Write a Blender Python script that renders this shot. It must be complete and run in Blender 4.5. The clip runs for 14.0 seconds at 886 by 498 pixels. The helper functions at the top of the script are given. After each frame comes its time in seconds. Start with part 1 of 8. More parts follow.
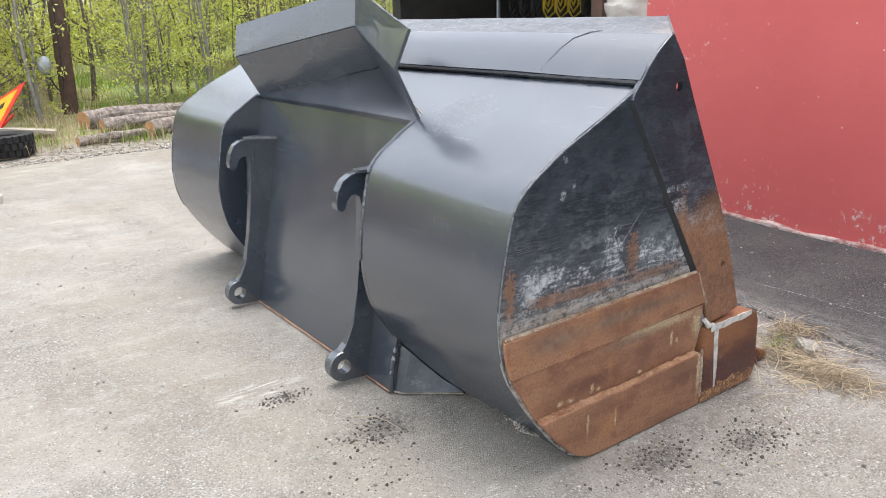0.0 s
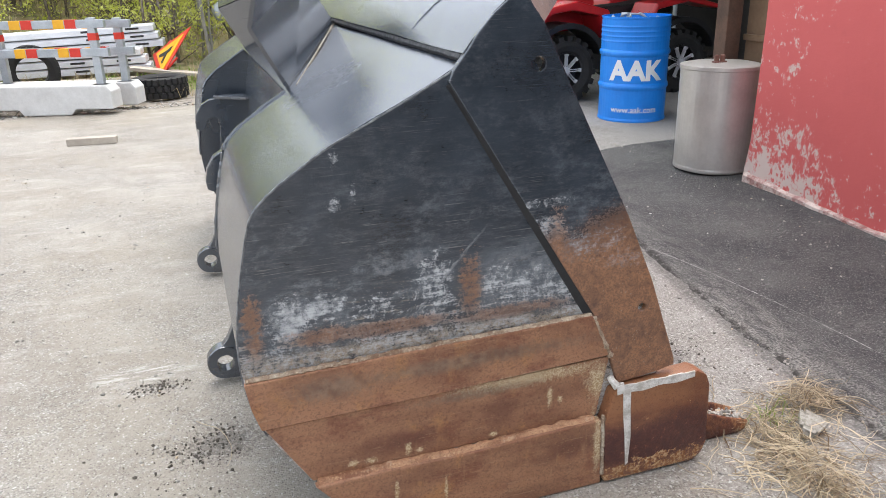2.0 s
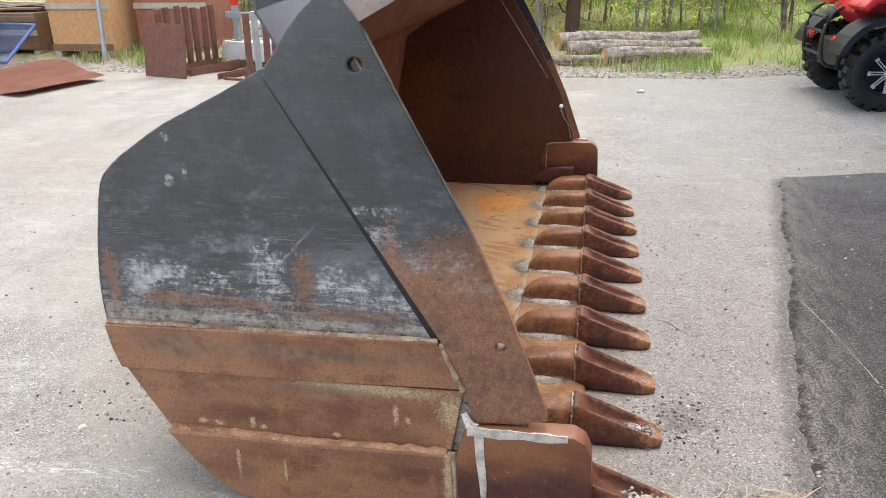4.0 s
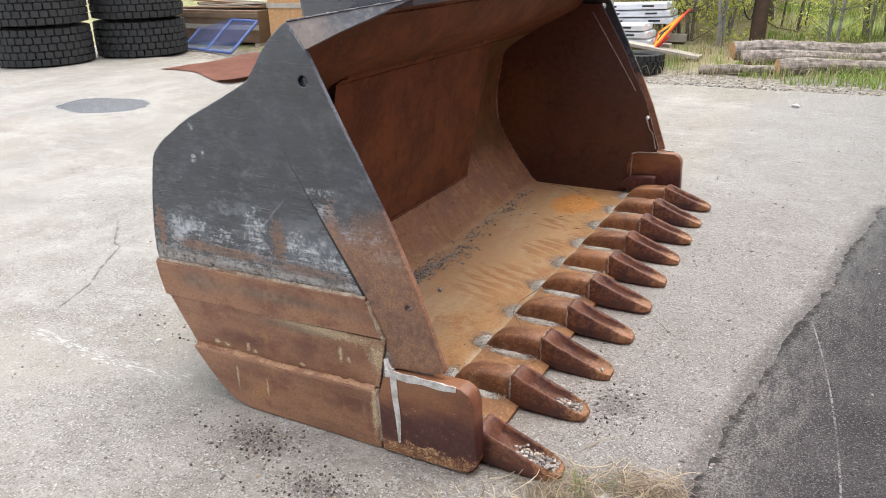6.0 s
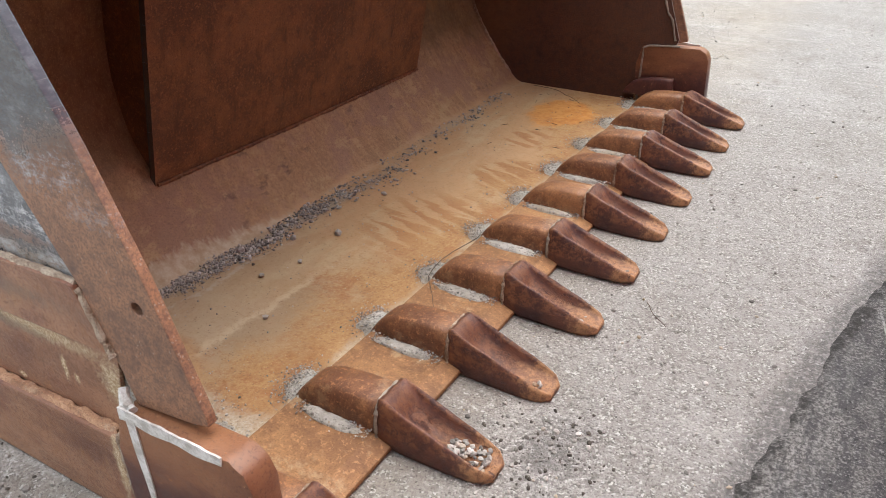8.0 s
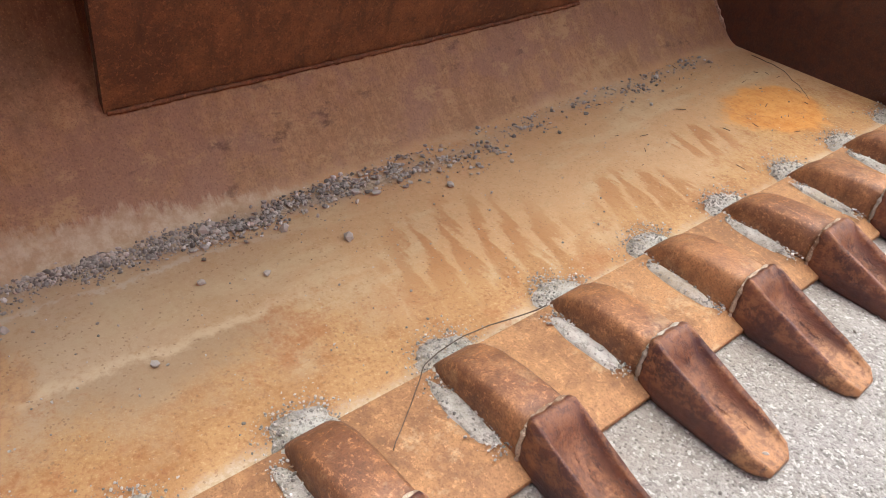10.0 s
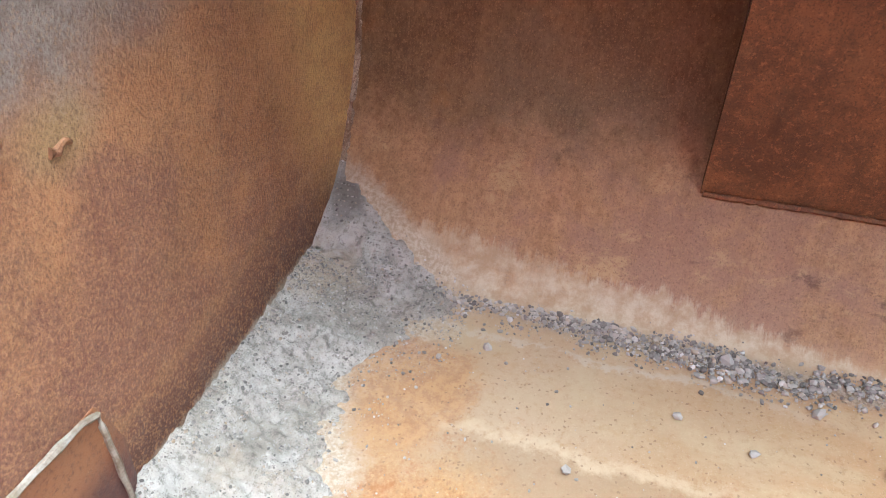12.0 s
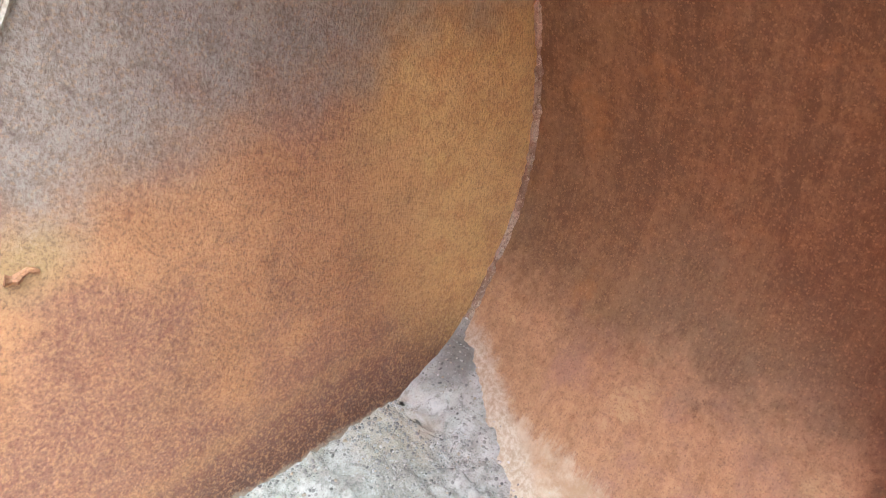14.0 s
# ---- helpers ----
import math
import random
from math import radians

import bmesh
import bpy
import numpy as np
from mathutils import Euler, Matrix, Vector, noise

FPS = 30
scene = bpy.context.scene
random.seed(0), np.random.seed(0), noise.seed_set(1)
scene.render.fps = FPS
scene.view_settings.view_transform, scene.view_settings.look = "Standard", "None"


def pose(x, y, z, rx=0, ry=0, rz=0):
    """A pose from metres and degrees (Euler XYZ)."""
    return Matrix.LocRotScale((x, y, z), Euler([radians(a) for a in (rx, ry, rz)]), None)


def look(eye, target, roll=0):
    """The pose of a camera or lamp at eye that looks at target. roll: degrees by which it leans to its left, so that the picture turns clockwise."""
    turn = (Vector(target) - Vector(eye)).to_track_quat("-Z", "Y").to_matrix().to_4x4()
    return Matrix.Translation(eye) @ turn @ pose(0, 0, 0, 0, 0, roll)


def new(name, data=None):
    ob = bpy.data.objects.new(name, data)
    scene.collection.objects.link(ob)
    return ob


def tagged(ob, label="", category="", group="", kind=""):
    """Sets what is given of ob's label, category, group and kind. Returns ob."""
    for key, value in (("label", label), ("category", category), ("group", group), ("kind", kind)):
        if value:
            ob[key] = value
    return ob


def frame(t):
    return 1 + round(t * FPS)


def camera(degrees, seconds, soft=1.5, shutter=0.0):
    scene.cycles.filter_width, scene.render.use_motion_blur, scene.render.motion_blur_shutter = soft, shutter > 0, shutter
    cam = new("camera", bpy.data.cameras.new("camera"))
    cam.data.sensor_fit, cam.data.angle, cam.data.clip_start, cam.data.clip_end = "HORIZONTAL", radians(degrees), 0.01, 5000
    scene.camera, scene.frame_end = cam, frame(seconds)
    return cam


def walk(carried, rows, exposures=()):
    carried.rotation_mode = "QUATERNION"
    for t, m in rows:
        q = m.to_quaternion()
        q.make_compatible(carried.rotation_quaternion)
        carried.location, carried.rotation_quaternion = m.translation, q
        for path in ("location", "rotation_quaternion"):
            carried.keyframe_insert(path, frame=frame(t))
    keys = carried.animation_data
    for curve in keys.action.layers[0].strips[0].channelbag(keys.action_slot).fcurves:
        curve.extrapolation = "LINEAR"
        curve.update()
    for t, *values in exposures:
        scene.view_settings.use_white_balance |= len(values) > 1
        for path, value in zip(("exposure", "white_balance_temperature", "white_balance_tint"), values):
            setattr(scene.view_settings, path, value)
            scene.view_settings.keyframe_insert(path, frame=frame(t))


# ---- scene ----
cam = camera(60.4, 14.0, 0.55)
PATH = [
    (0, (-1.186, -1.506, 1.394), (-0.072, 0.045, 0.8), -1.4),
    (0.5, (-0.862, -1.53, 1.411), (0.178, 0.066, 0.8), -1.3),
    (1, (-0.589, -1.544, 1.4), (0.336, 0.113, 0.769), -1.2),
    (1.5, (-0.266, -1.528, 1.394), (0.506, 0.194, 0.731), -1.2),
    (2, (0.058, -1.565, 1.366), (0.645, 0.215, 0.669), -1.4),
    (2.5, (0.402, -1.58, 1.354), (0.774, 0.246, 0.63), -1.5),
    (3, (0.698, -1.53, 1.368), (0.829, 0.323, 0.629), -1.3),
    (3.2, (0.817, -1.537, 1.369), (0.844, 0.32, 0.629), -1.3),
    (5.3, (1.997, -1.655, 1.462), (1.205, 0.032, 0.737), -0.9),
    (5.5, (2.076, -1.688, 1.48), (1.252, -0.015, 0.756), -1.0),
    (6, (2.162, -1.734, 1.493), (1.288, -0.09, 0.761), -1.4),
    (6.5, (2.172, -1.594, 1.452), (1.279, 0.02, 0.681), -1.6),
    (7, (2.114, -1.221, 1.357), (1.22, 0.361, 0.521), -1.5),
    (7.2, (2.106, -1.083, 1.312), (1.214, 0.483, 0.444), -1.4),
    (9.3, (1.878, 0.06, 1.05), (0.901, 1.399, -0.069), 4.2),
    (9.5, (1.856, 0.169, 1.042), (0.824, 1.449, -0.096), 4.5),
    (10, (1.764, 0.335, 1.015), (0.583, 1.421, -0.179), 5.3),
    (10.5, (1.635, 0.445, 0.973), (0.284, 1.244, -0.267), 4.8),
    (11, (1.587, 0.537, 1.0), (0.102, 0.904, -0.288), 1.8),
    (11.5, (1.56, 0.552, 1.051), (0.059, 0.52, -0.27), 1.1),
    (12, (1.528, 0.62, 1.012), (-0.006, 0.175, -0.192), 0.3),
    (12.5, (1.468, 0.736, 1.027), (0.023, -0.004, -0.142), -0.1),
    (13, (1.4, 0.846, 1.055), (0.044, -0.088, -0.08), 0.2),
    (13.5, (1.217, 0.844, 1.045), (-0.064, -0.233, -0.05), 1.0),
    (14, (1.119, 0.791, 1.07), (-0.098, -0.387, 0.006), 2.6),
]
walk(cam, [(t, look(eye, target, roll)) for t, eye, target, roll in PATH],
     [(0, 1.84, 6500, 10), (3.0, 1.83, 6500, 10), (6.0, 1.82, 6500, 10), (7.2, 1.85, 6500, 10), (9.4, 2.15, 6500, 10), (10.5, 2.6, 6500, 8), (11.0, 2.92, 5350, -2), (11.5, 3.08, 5350, -3), (12.0, 3.15, 5600, 1), (13.0, 3.15, 6000, 3), (13.5, 3.5, 5800, 1), (14, 4.0, 5500, -4)])

# ---- world and light ----
world = bpy.data.worlds.new("sky")
scene.world = world
world.use_nodes = True
wt = world.node_tree
sky = wt.nodes.new("ShaderNodeTexSky")
sky.sky_type = "NISHITA"
sky.sun_disc = False
sky.sun_elevation, sky.sun_rotation = radians(78), radians(32)
sky.dust_density = 2.0
soft_sky = wt.nodes.new("ShaderNodeHueSaturation")
soft_sky.inputs["Saturation"].default_value = 0.34
wt.links.new(sky.outputs[0], soft_sky.inputs["Color"])
wt.links.new(soft_sky.outputs[0], wt.nodes["Background"].inputs["Color"])
wt.nodes["Background"].inputs["Strength"].default_value = 0.15
sun = new("sun", bpy.data.lights.new("sun", "SUN"))
sun.data.energy, sun.data.angle, sun.data.color = 0.6, radians(50), (1.0, 0.96, 0.9)
sun.matrix_world = look((1.2, 1.9, 10.5), (0, 0, 0))


# ---- node helpers ----
def material(name, rough=0.6, metal=0.0, spec=0.5):
    m = bpy.data.materials.new(name)
    m.use_nodes = True
    b = m.node_tree.nodes["Principled BSDF"]
    b.inputs["Roughness"].default_value = rough
    b.inputs["Metallic"].default_value = metal
    b.inputs["Specular IOR Level"].default_value = spec
    return m, m.node_tree, b


def put(nt, socket, value):
    if isinstance(value, (int, float)):
        socket.default_value = value
    elif isinstance(value, tuple):
        socket.default_value = (*value, 1.0) if len(value) == 3 and len(socket.default_value) == 4 else value
    else:
        nt.links.new(value, socket)


def op(nt, kind, a, b=0.0, c=0.0, clamp=False):
    n = nt.nodes.new("ShaderNodeMath")
    n.operation, n.use_clamp = kind, clamp
    for s, v in zip(n.inputs, (a, b, c)):
        put(nt, s, v)
    return n.outputs[0]


def place(nt):
    return nt.nodes.new("ShaderNodeNewGeometry").outputs["Position"]


def local(nt):
    return nt.nodes.new("ShaderNodeTexCoord").outputs["Object"]


def split(nt, vec):
    n = nt.nodes.new("ShaderNodeSeparateXYZ")
    nt.links.new(vec, n.inputs[0])
    return n.outputs[0], n.outputs[1], n.outputs[2]


def stretch(nt, vec, sx, sy, sz, turn=0.0):
    n = nt.nodes.new("ShaderNodeMapping")
    nt.links.new(vec, n.inputs["Vector"])
    n.inputs["Scale"].default_value = (sx, sy, sz)
    n.inputs["Rotation"].default_value = (0, radians(turn), 0)
    return n.outputs[0]


def grain(nt, vec, scale, detail=5.0, rough=0.6):
    n = nt.nodes.new("ShaderNodeTexNoise")
    nt.links.new(vec, n.inputs["Vector"])
    n.inputs["Scale"].default_value, n.inputs["Detail"].default_value, n.inputs["Roughness"].default_value = scale, detail, rough
    return n.outputs["Fac"]


def cells(nt, vec, scale, what="Distance"):
    n = nt.nodes.new("ShaderNodeTexVoronoi")
    nt.links.new(vec, n.inputs["Vector"])
    n.inputs["Scale"].default_value = scale
    return n.outputs[what]


def step(nt, v, lo, hi, to0=0.0, to1=1.0):
    n = nt.nodes.new("ShaderNodeMapRange")
    n.interpolation_type = "SMOOTHSTEP"
    for s, x in zip(("Value", "From Min", "From Max", "To Min", "To Max"), (v, lo, hi, to0, to1)):
        put(nt, n.inputs[s], x)
    return n.outputs[0]


def blend(nt, fac, a, b, how="MIX"):
    n = nt.nodes.new("ShaderNodeMix")
    n.data_type, n.blend_type = "RGBA", how
    put(nt, n.inputs[0], fac)
    put(nt, n.inputs[6], a)
    put(nt, n.inputs[7], b)
    return n.outputs[2]


def ramp(nt, fac, *stops):
    n = nt.nodes.new("ShaderNodeValToRGB")
    nt.links.new(fac, n.inputs[0])
    e = n.color_ramp.elements
    while len(e) < len(stops):
        e.new(0.5)
    for k, (p, c) in zip(e, stops):
        k.position, k.color = p, (*c, 1.0)
    return n.outputs[0]


def relief(nt, b, height, strength=0.4, depth=0.004):
    n = nt.nodes.new("ShaderNodeBump")
    n.inputs["Strength"].default_value, n.inputs["Distance"].default_value = strength, depth
    nt.links.new(height, n.inputs["Height"])
    nt.links.new(n.outputs[0], b.inputs["Normal"])


def patch(nt, vec, centre, size, wobble, lo=0.75, hi=1.05):
    """A stain: 1 inside an ellipsoid with a ragged edge, 0 outside."""
    n = nt.nodes.new("ShaderNodeVectorMath")
    n.operation = "SUBTRACT"
    nt.links.new(vec, n.inputs[0])
    n.inputs[1].default_value = centre
    d = nt.nodes.new("ShaderNodeVectorMath")
    d.operation = "DIVIDE"
    nt.links.new(n.outputs[0], d.inputs[0])
    d.inputs[1].default_value = size
    l = nt.nodes.new("ShaderNodeVectorMath")
    l.operation = "LENGTH"
    nt.links.new(d.outputs[0], l.inputs[0])
    return step(nt, op(nt, "ADD", l.outputs["Value"], wobble), hi, lo)


def seam(nt, vec, points, wobble):
    """How far a place lies from a line through the points, with a wandering course."""
    far = None
    for a, b in zip(points, points[1:]):
        ax, ay, bx, by = *a, *b
        x, y, z = split(nt, vec)
        px, py = op(nt, "SUBTRACT", x, ax), op(nt, "SUBTRACT", y, ay)
        dx, dy = bx - ax, by - ay
        t = op(nt, "DIVIDE", op(nt, "ADD", op(nt, "MULTIPLY", px, dx), op(nt, "MULTIPLY", py, dy)), dx * dx + dy * dy, clamp=True)
        ex, ey = op(nt, "SUBTRACT", px, op(nt, "MULTIPLY", t, dx)), op(nt, "SUBTRACT", py, op(nt, "MULTIPLY", t, dy))
        d = op(nt, "SQRT", op(nt, "ADD", op(nt, "MULTIPLY", ex, ex), op(nt, "MULTIPLY", ey, ey)))
        far = d if far is None else op(nt, "MINIMUM", far, d)
    return op(nt, "ADD", far, wobble)


def flecks(nt, vec, scale, size, share):
    """Scattered crisp grains: 1 on some of the cells' hearts, 0 elsewhere."""
    w = nt.nodes.new("ShaderNodeTexNoise")
    nt.links.new(vec, w.inputs["Vector"])
    w.inputs["Scale"].default_value, w.inputs["Detail"].default_value = scale * 1.6, 3
    m = nt.nodes.new("ShaderNodeVectorMath")
    m.operation = "MULTIPLY_ADD"
    nt.links.new(w.outputs["Color"], m.inputs[0])
    m.inputs[1].default_value = (1.1 / scale,) * 3
    nt.links.new(vec, m.inputs[2])
    n = nt.nodes.new("ShaderNodeTexVoronoi")
    nt.links.new(m.outputs[0], n.inputs["Vector"])
    n.inputs["Scale"].default_value = scale
    pick = step(nt, split(nt, n.outputs["Color"])[1], 1 - share - 0.01, 1 - share + 0.01)
    return op(nt, "MULTIPLY", step(nt, n.outputs["Distance"], size, size * 0.7), pick)


def most(nt, *vals):
    out = vals[0]
    for v in vals[1:]:
        out = op(nt, "MAXIMUM", out, v)
    return out


def wave(nt, fac, size):
    """Noise about zero, of that size."""
    return op(nt, "MULTIPLY", op(nt, "SUBTRACT", fac, 0.5), size)


# ---- materials ----
def grey_paint():
    m, nt, b = material("grey_paint", 0.25, 0, 1.0)
    b.inputs["IOR"].default_value = 1.64
    p = place(nt)
    big, fine, mid = grain(nt, p, 2.5, 4), grain(nt, p, 190, 3), grain(nt, p, 30, 5)
    col = blend(nt, big, (0.024, 0.031, 0.042), (0.041, 0.052, 0.068))
    dust = step(nt, grain(nt, p, 5, 5, 0.6), 0.46, 0.70)
    col = blend(nt, op(nt, "MULTIPLY", dust, 0.08), col, (0.22, 0.215, 0.205))
    smudge = op(nt, "MULTIPLY", patch(nt, p, (0.43, 0.60, 1.04), (0.11, 0.16, 0.4), wave(nt, grain(nt, p, 6, 6, 0.7), 1.6), 0.3, 1.2), step(nt, grain(nt, p, 130, 6, 0.8), 0.36, 0.62))
    hair = step(nt, grain(nt, stretch(nt, p, 5, 3, 240, 14), 1.0, 3), 0.68, 0.71)
    col = blend(nt, op(nt, "MULTIPLY", hair, 0.22), col, (0.26, 0.26, 0.26))
    chip = step(nt, grain(nt, p, 60, 6, 0.8), 0.79, 0.80)
    col = blend(nt, chip, col, (0.26, 0.20, 0.15))
    put(nt, b.inputs["Base Color"], col)
    gloss = op(nt, "ADD", op(nt, "MULTIPLY", mid, 0.28), op(nt, "ADD", op(nt, "MULTIPLY", dust, 0.12), op(nt, "ADD", op(nt, "MULTIPLY", smudge, 0.6), op(nt, "MULTIPLY", patch(nt, p, (0.825, 1.475, 1.28), (0.035, 3.0, 0.08), wave(nt, grain(nt, p, 6, 7, 0.75), 0.8), 0.6, 1.2), 1.2))))
    put(nt, b.inputs["Roughness"], step(nt, gloss, 0.1, 1.0, 0.22, 0.58))
    relief(nt, b, op(nt, "ADD", op(nt, "MULTIPLY", fine, 0.25), op(nt, "ADD", op(nt, "MULTIPLY", mid, 0.5), grain(nt, p, 5, 3))), 0.16, 0.003)
    return m


def worn_visor():
    """Grey paint rubbed through in strokes and nicks to pale primer."""
    m, nt, b = material("worn_visor_paint", 0.4, 0, 0.7)
    p = place(nt)
    big, mid = grain(nt, p, 4, 6, 0.65), grain(nt, p, 40, 8, 0.8)
    col = blend(nt, step(nt, big, 0.35, 0.65), (0.035, 0.042, 0.052), (0.075, 0.085, 0.098))
    stroke = grain(nt, stretch(nt, p, 16, 5, 16, 20), 1.0, 9, 0.8)
    col = blend(nt, step(nt, stroke, 0.52, 0.66, 0, 0.6), col, (0.23, 0.23, 0.225))
    nick = step(nt, grain(nt, p, 70, 7, 0.85), 0.62, 0.66)
    col = blend(nt, op(nt, "MULTIPLY", nick, 0.8), col, (0.42, 0.41, 0.39))
    y = split(nt, p)[1]
    ends = step(nt, op(nt, "ADD", op(nt, "ABSOLUTE", op(nt, "SUBTRACT", y, 1.475)), wave(nt, mid, 0.25)), 1.36, 1.46)
    col = blend(nt, op(nt, "MULTIPLY", ends, 0.5), col, (0.34, 0.27, 0.21))
    put(nt, b.inputs["Base Color"], col)
    put(nt, b.inputs["Roughness"], step(nt, mid, 0.3, 0.7, 0.32, 0.6))
    relief(nt, b, op(nt, "ADD", mid, op(nt, "MULTIPLY", nick, -0.6)), 0.35, 0.003)
    return m


def scuffed_paint(cutter=False):
    """Dark paint of the bucket's ends, worn through to rust and bright steel low down."""
    m, nt, b = material("scuffed_paint", 0.35, 0, 1.0)
    p = place(nt)
    x, y, z = split(nt, p)
    brush = grain(nt, stretch(nt, p, 9, 9, 75, 5), 1.0, 9, 0.82)
    brush2 = grain(nt, stretch(nt, p, 14, 14, 60, -22), 1.0, 9, 0.82)
    hair = grain(nt, stretch(nt, p, 3.5, 3.5, 330, 4), 1.0, 2, 0.5)
    hair2 = grain(nt, stretch(nt, p, 5, 5, 300, -31), 1.0, 2, 0.5)
    hair3 = grain(nt, stretch(nt, p, 6, 6, 260, 17), 1.0, 2, 0.5)
    cloud, fine, mid = grain(nt, p, 4, 6, 0.65), grain(nt, p, 210, 4, 0.75), grain(nt, p, 34, 8, 0.8)
    col = blend(nt, step(nt, cloud, 0.32, 0.68), (0.017, 0.023, 0.032), (0.038, 0.049, 0.064))
    col = blend(nt, op(nt, "MULTIPLY", step(nt, brush2, 0.46, 0.66, 0, 0.6), step(nt, z, 1.1, 0.6, 0.2, 1.0)), col, (0.100, 0.112, 0.126))
    low = step(nt, op(nt, "ADD", z, wave(nt, cloud, 0.3)), 1.0, 0.62, 0.25, 1.0)
    lines = op(nt, "ADD", step(nt, hair, 0.64, 0.69, 0, 0.35), op(nt, "ADD", step(nt, hair2, 0.655, 0.69, 0, 0.5), step(nt, hair3, 0.65, 0.69, 0, 0.4)))
    lines = op(nt, "MULTIPLY", lines, step(nt, grain(nt, p, 7, 5, 0.7), 0.44, 0.60))
    col = blend(nt, op(nt, "MULTIPLY", lines, op(nt, "MULTIPLY", low, step(nt, mid, 0.36, 0.52))), col, (0.38, 0.375, 0.36))
    # rubbed and bare: pale wear, bluer low down to paint in the sky's sheen
    rubbed = op(nt, "MULTIPLY", step(nt, grain(nt, stretch(nt, p, 6, 6, 11, -18), 1.0, 9, 0.78), 0.48, 0.64), step(nt, z, 1.0, 0.60, 0.15, 0.85))
    bare = op(nt, "MULTIPLY", patch(nt, p, (0.80, 0, 0.645), (0.17, 0.5, 0.10), wave(nt, mid, 1.2), 0.3, 1.4), step(nt, grain(nt, stretch(nt, p, 8, 8, 20, -18), 1.0, 9, 0.8), 0.38, 0.58, 0.2, 0.9))
    rubbed = most(nt, rubbed, bare)
    col = blend(nt, rubbed, col, blend(nt, step(nt, mid, 0.36, 0.62), (0.090, 0.106, 0.124), (0.24, 0.26, 0.28)))
    edge = op(nt, "ADD", op(nt, "MULTIPLY", brush, 0.28), op(nt, "ADD", op(nt, "MULTIPLY", mid, 0.42), op(nt, "MULTIPLY", fine, 0.3)))
    ragged = op(nt, "ADD", wave(nt, edge, 3.0), op(nt, "ADD", wave(nt, brush, 0.9), op(nt, "ADD", wave(nt, brush2, 1.3), op(nt, "ADD", wave(nt, grain(nt, p, 12, 7, 0.75), 1.4), wave(nt, grain(nt, p, 90, 6, 0.82), 3.0)))))

    def worn(cut, *spots):
        bias = most(nt, *[op(nt, "MULTIPLY", patch(nt, p, (cx, 0, cz), (rx, 0.5, rz), 0.0, 0.3, 1.9), k) for cx, cz, rx, rz, k in spots])
        return op(nt, "MULTIPLY", step(nt, op(nt, "ADD", bias, ragged), cut - 0.05, cut + 0.42), step(nt, bias, 0.03, 0.2))
    if cutter:
        zz = op(nt, "ADD", z, op(nt, "ADD", wave(nt, cloud, 0.22), op(nt, "ADD", wave(nt, edge, 0.5), op(nt, "MULTIPLY", x, -0.25))))
        rust_at = most(nt, step(nt, zz, 0.57, 0.45), worn(0.62, (0.86, 0.70, 0.035, 0.10, 1.0)))
        bright = op(nt, "MULTIPLY", worn(0.60, (0.845, 0.765, 0.045, 0.035, 0.9), (0.98, 0.715, 0.09, 0.035, 0.9), (0.82, 0.835, 0.08, 0.012, 0.8), (1.06, 0.66, 0.06, 0.03, 0.8)), 0.85)
        sand = op(nt, "MULTIPLY", step(nt, edge, 0.52, 0.60), op(nt, "MULTIPLY", step(nt, zz, 0.38, 0.50), step(nt, zz, 0.62, 0.52, 0, 0.8)))
    else:
        band = step(nt, op(nt, "ADD", z, op(nt, "ADD", wave(nt, cloud, 0.12), op(nt, "MULTIPLY", x, -0.02))), 0.72, 0.54)
        foot = step(nt, op(nt, "ADD", z, wave(nt, mid, 0.03)), 0.56, 0.525)
        rust_at = most(nt, worn(0.50, (0.130, 0.615, 0.024, 0.075, 1.0), (0.285, 0.575, 0.085, 0.022, 1.0), (0.645, 0.645, 0.028, 0.085, 0.95), (0.44, 0.572, 0.15, 0.020, 0.95), (0.76, 0.562, 0.18, 0.020, 0.95)),
                       op(nt, "MULTIPLY", step(nt, band, 0.05, 0.35), step(nt, op(nt, "ADD", op(nt, "MULTIPLY", band, 0.40), wave(nt, op(nt, "ADD", op(nt, "MULTIPLY", brush2, 0.5), op(nt, "MULTIPLY", mid, 0.5)), 3.2)), 0.50, 0.66)))
        bright = most(nt, worn(0.50, (0.205, 0.625, 0.045, 0.048, 1.1), (0.275, 0.65, 0.06, 0.028, 0.95), (0.555, 0.645, 0.045, 0.09, 0.7), (0.40, 0.63, 0.06, 0.03, 0.66), (0.72, 0.63, 0.06, 0.06, 0.62), (0.80, 0.61, 0.07, 0.045, 0.78), (0.90, 0.575, 0.05, 0.05, 0.75), (0.335, 0.985, 0.010, 0.018, 0.8), (0.33, 0.885, 0.016, 0.014, 0.75), (0.375, 0.91, 0.006, 0.02, 0.7)),
                      op(nt, "MULTIPLY", step(nt, op(nt, "ADD", op(nt, "MULTIPLY", band, 1.0), ragged), 0.92, 1.12, 0, 0.75), step(nt, band, 0.03, 0.25)))
        along = op(nt, "ADD", op(nt, "MULTIPLY", op(nt, "SUBTRACT", x, 0.51), 0.75), op(nt, "MULTIPLY", op(nt, "SUBTRACT", z, 0.60), -0.68))
        scratch = op(nt, "MULTIPLY", step(nt, op(nt, "ABSOLUTE", op(nt, "ADD", along, wave(nt, mid, 0.030))), 0.0040, 0.0015), op(nt, "MULTIPLY", step(nt, z, 0.59, 0.61), step(nt, z, 0.80, 0.77)))
        bright = most(nt, bright, op(nt, "MULTIPLY", scratch, 0.45))
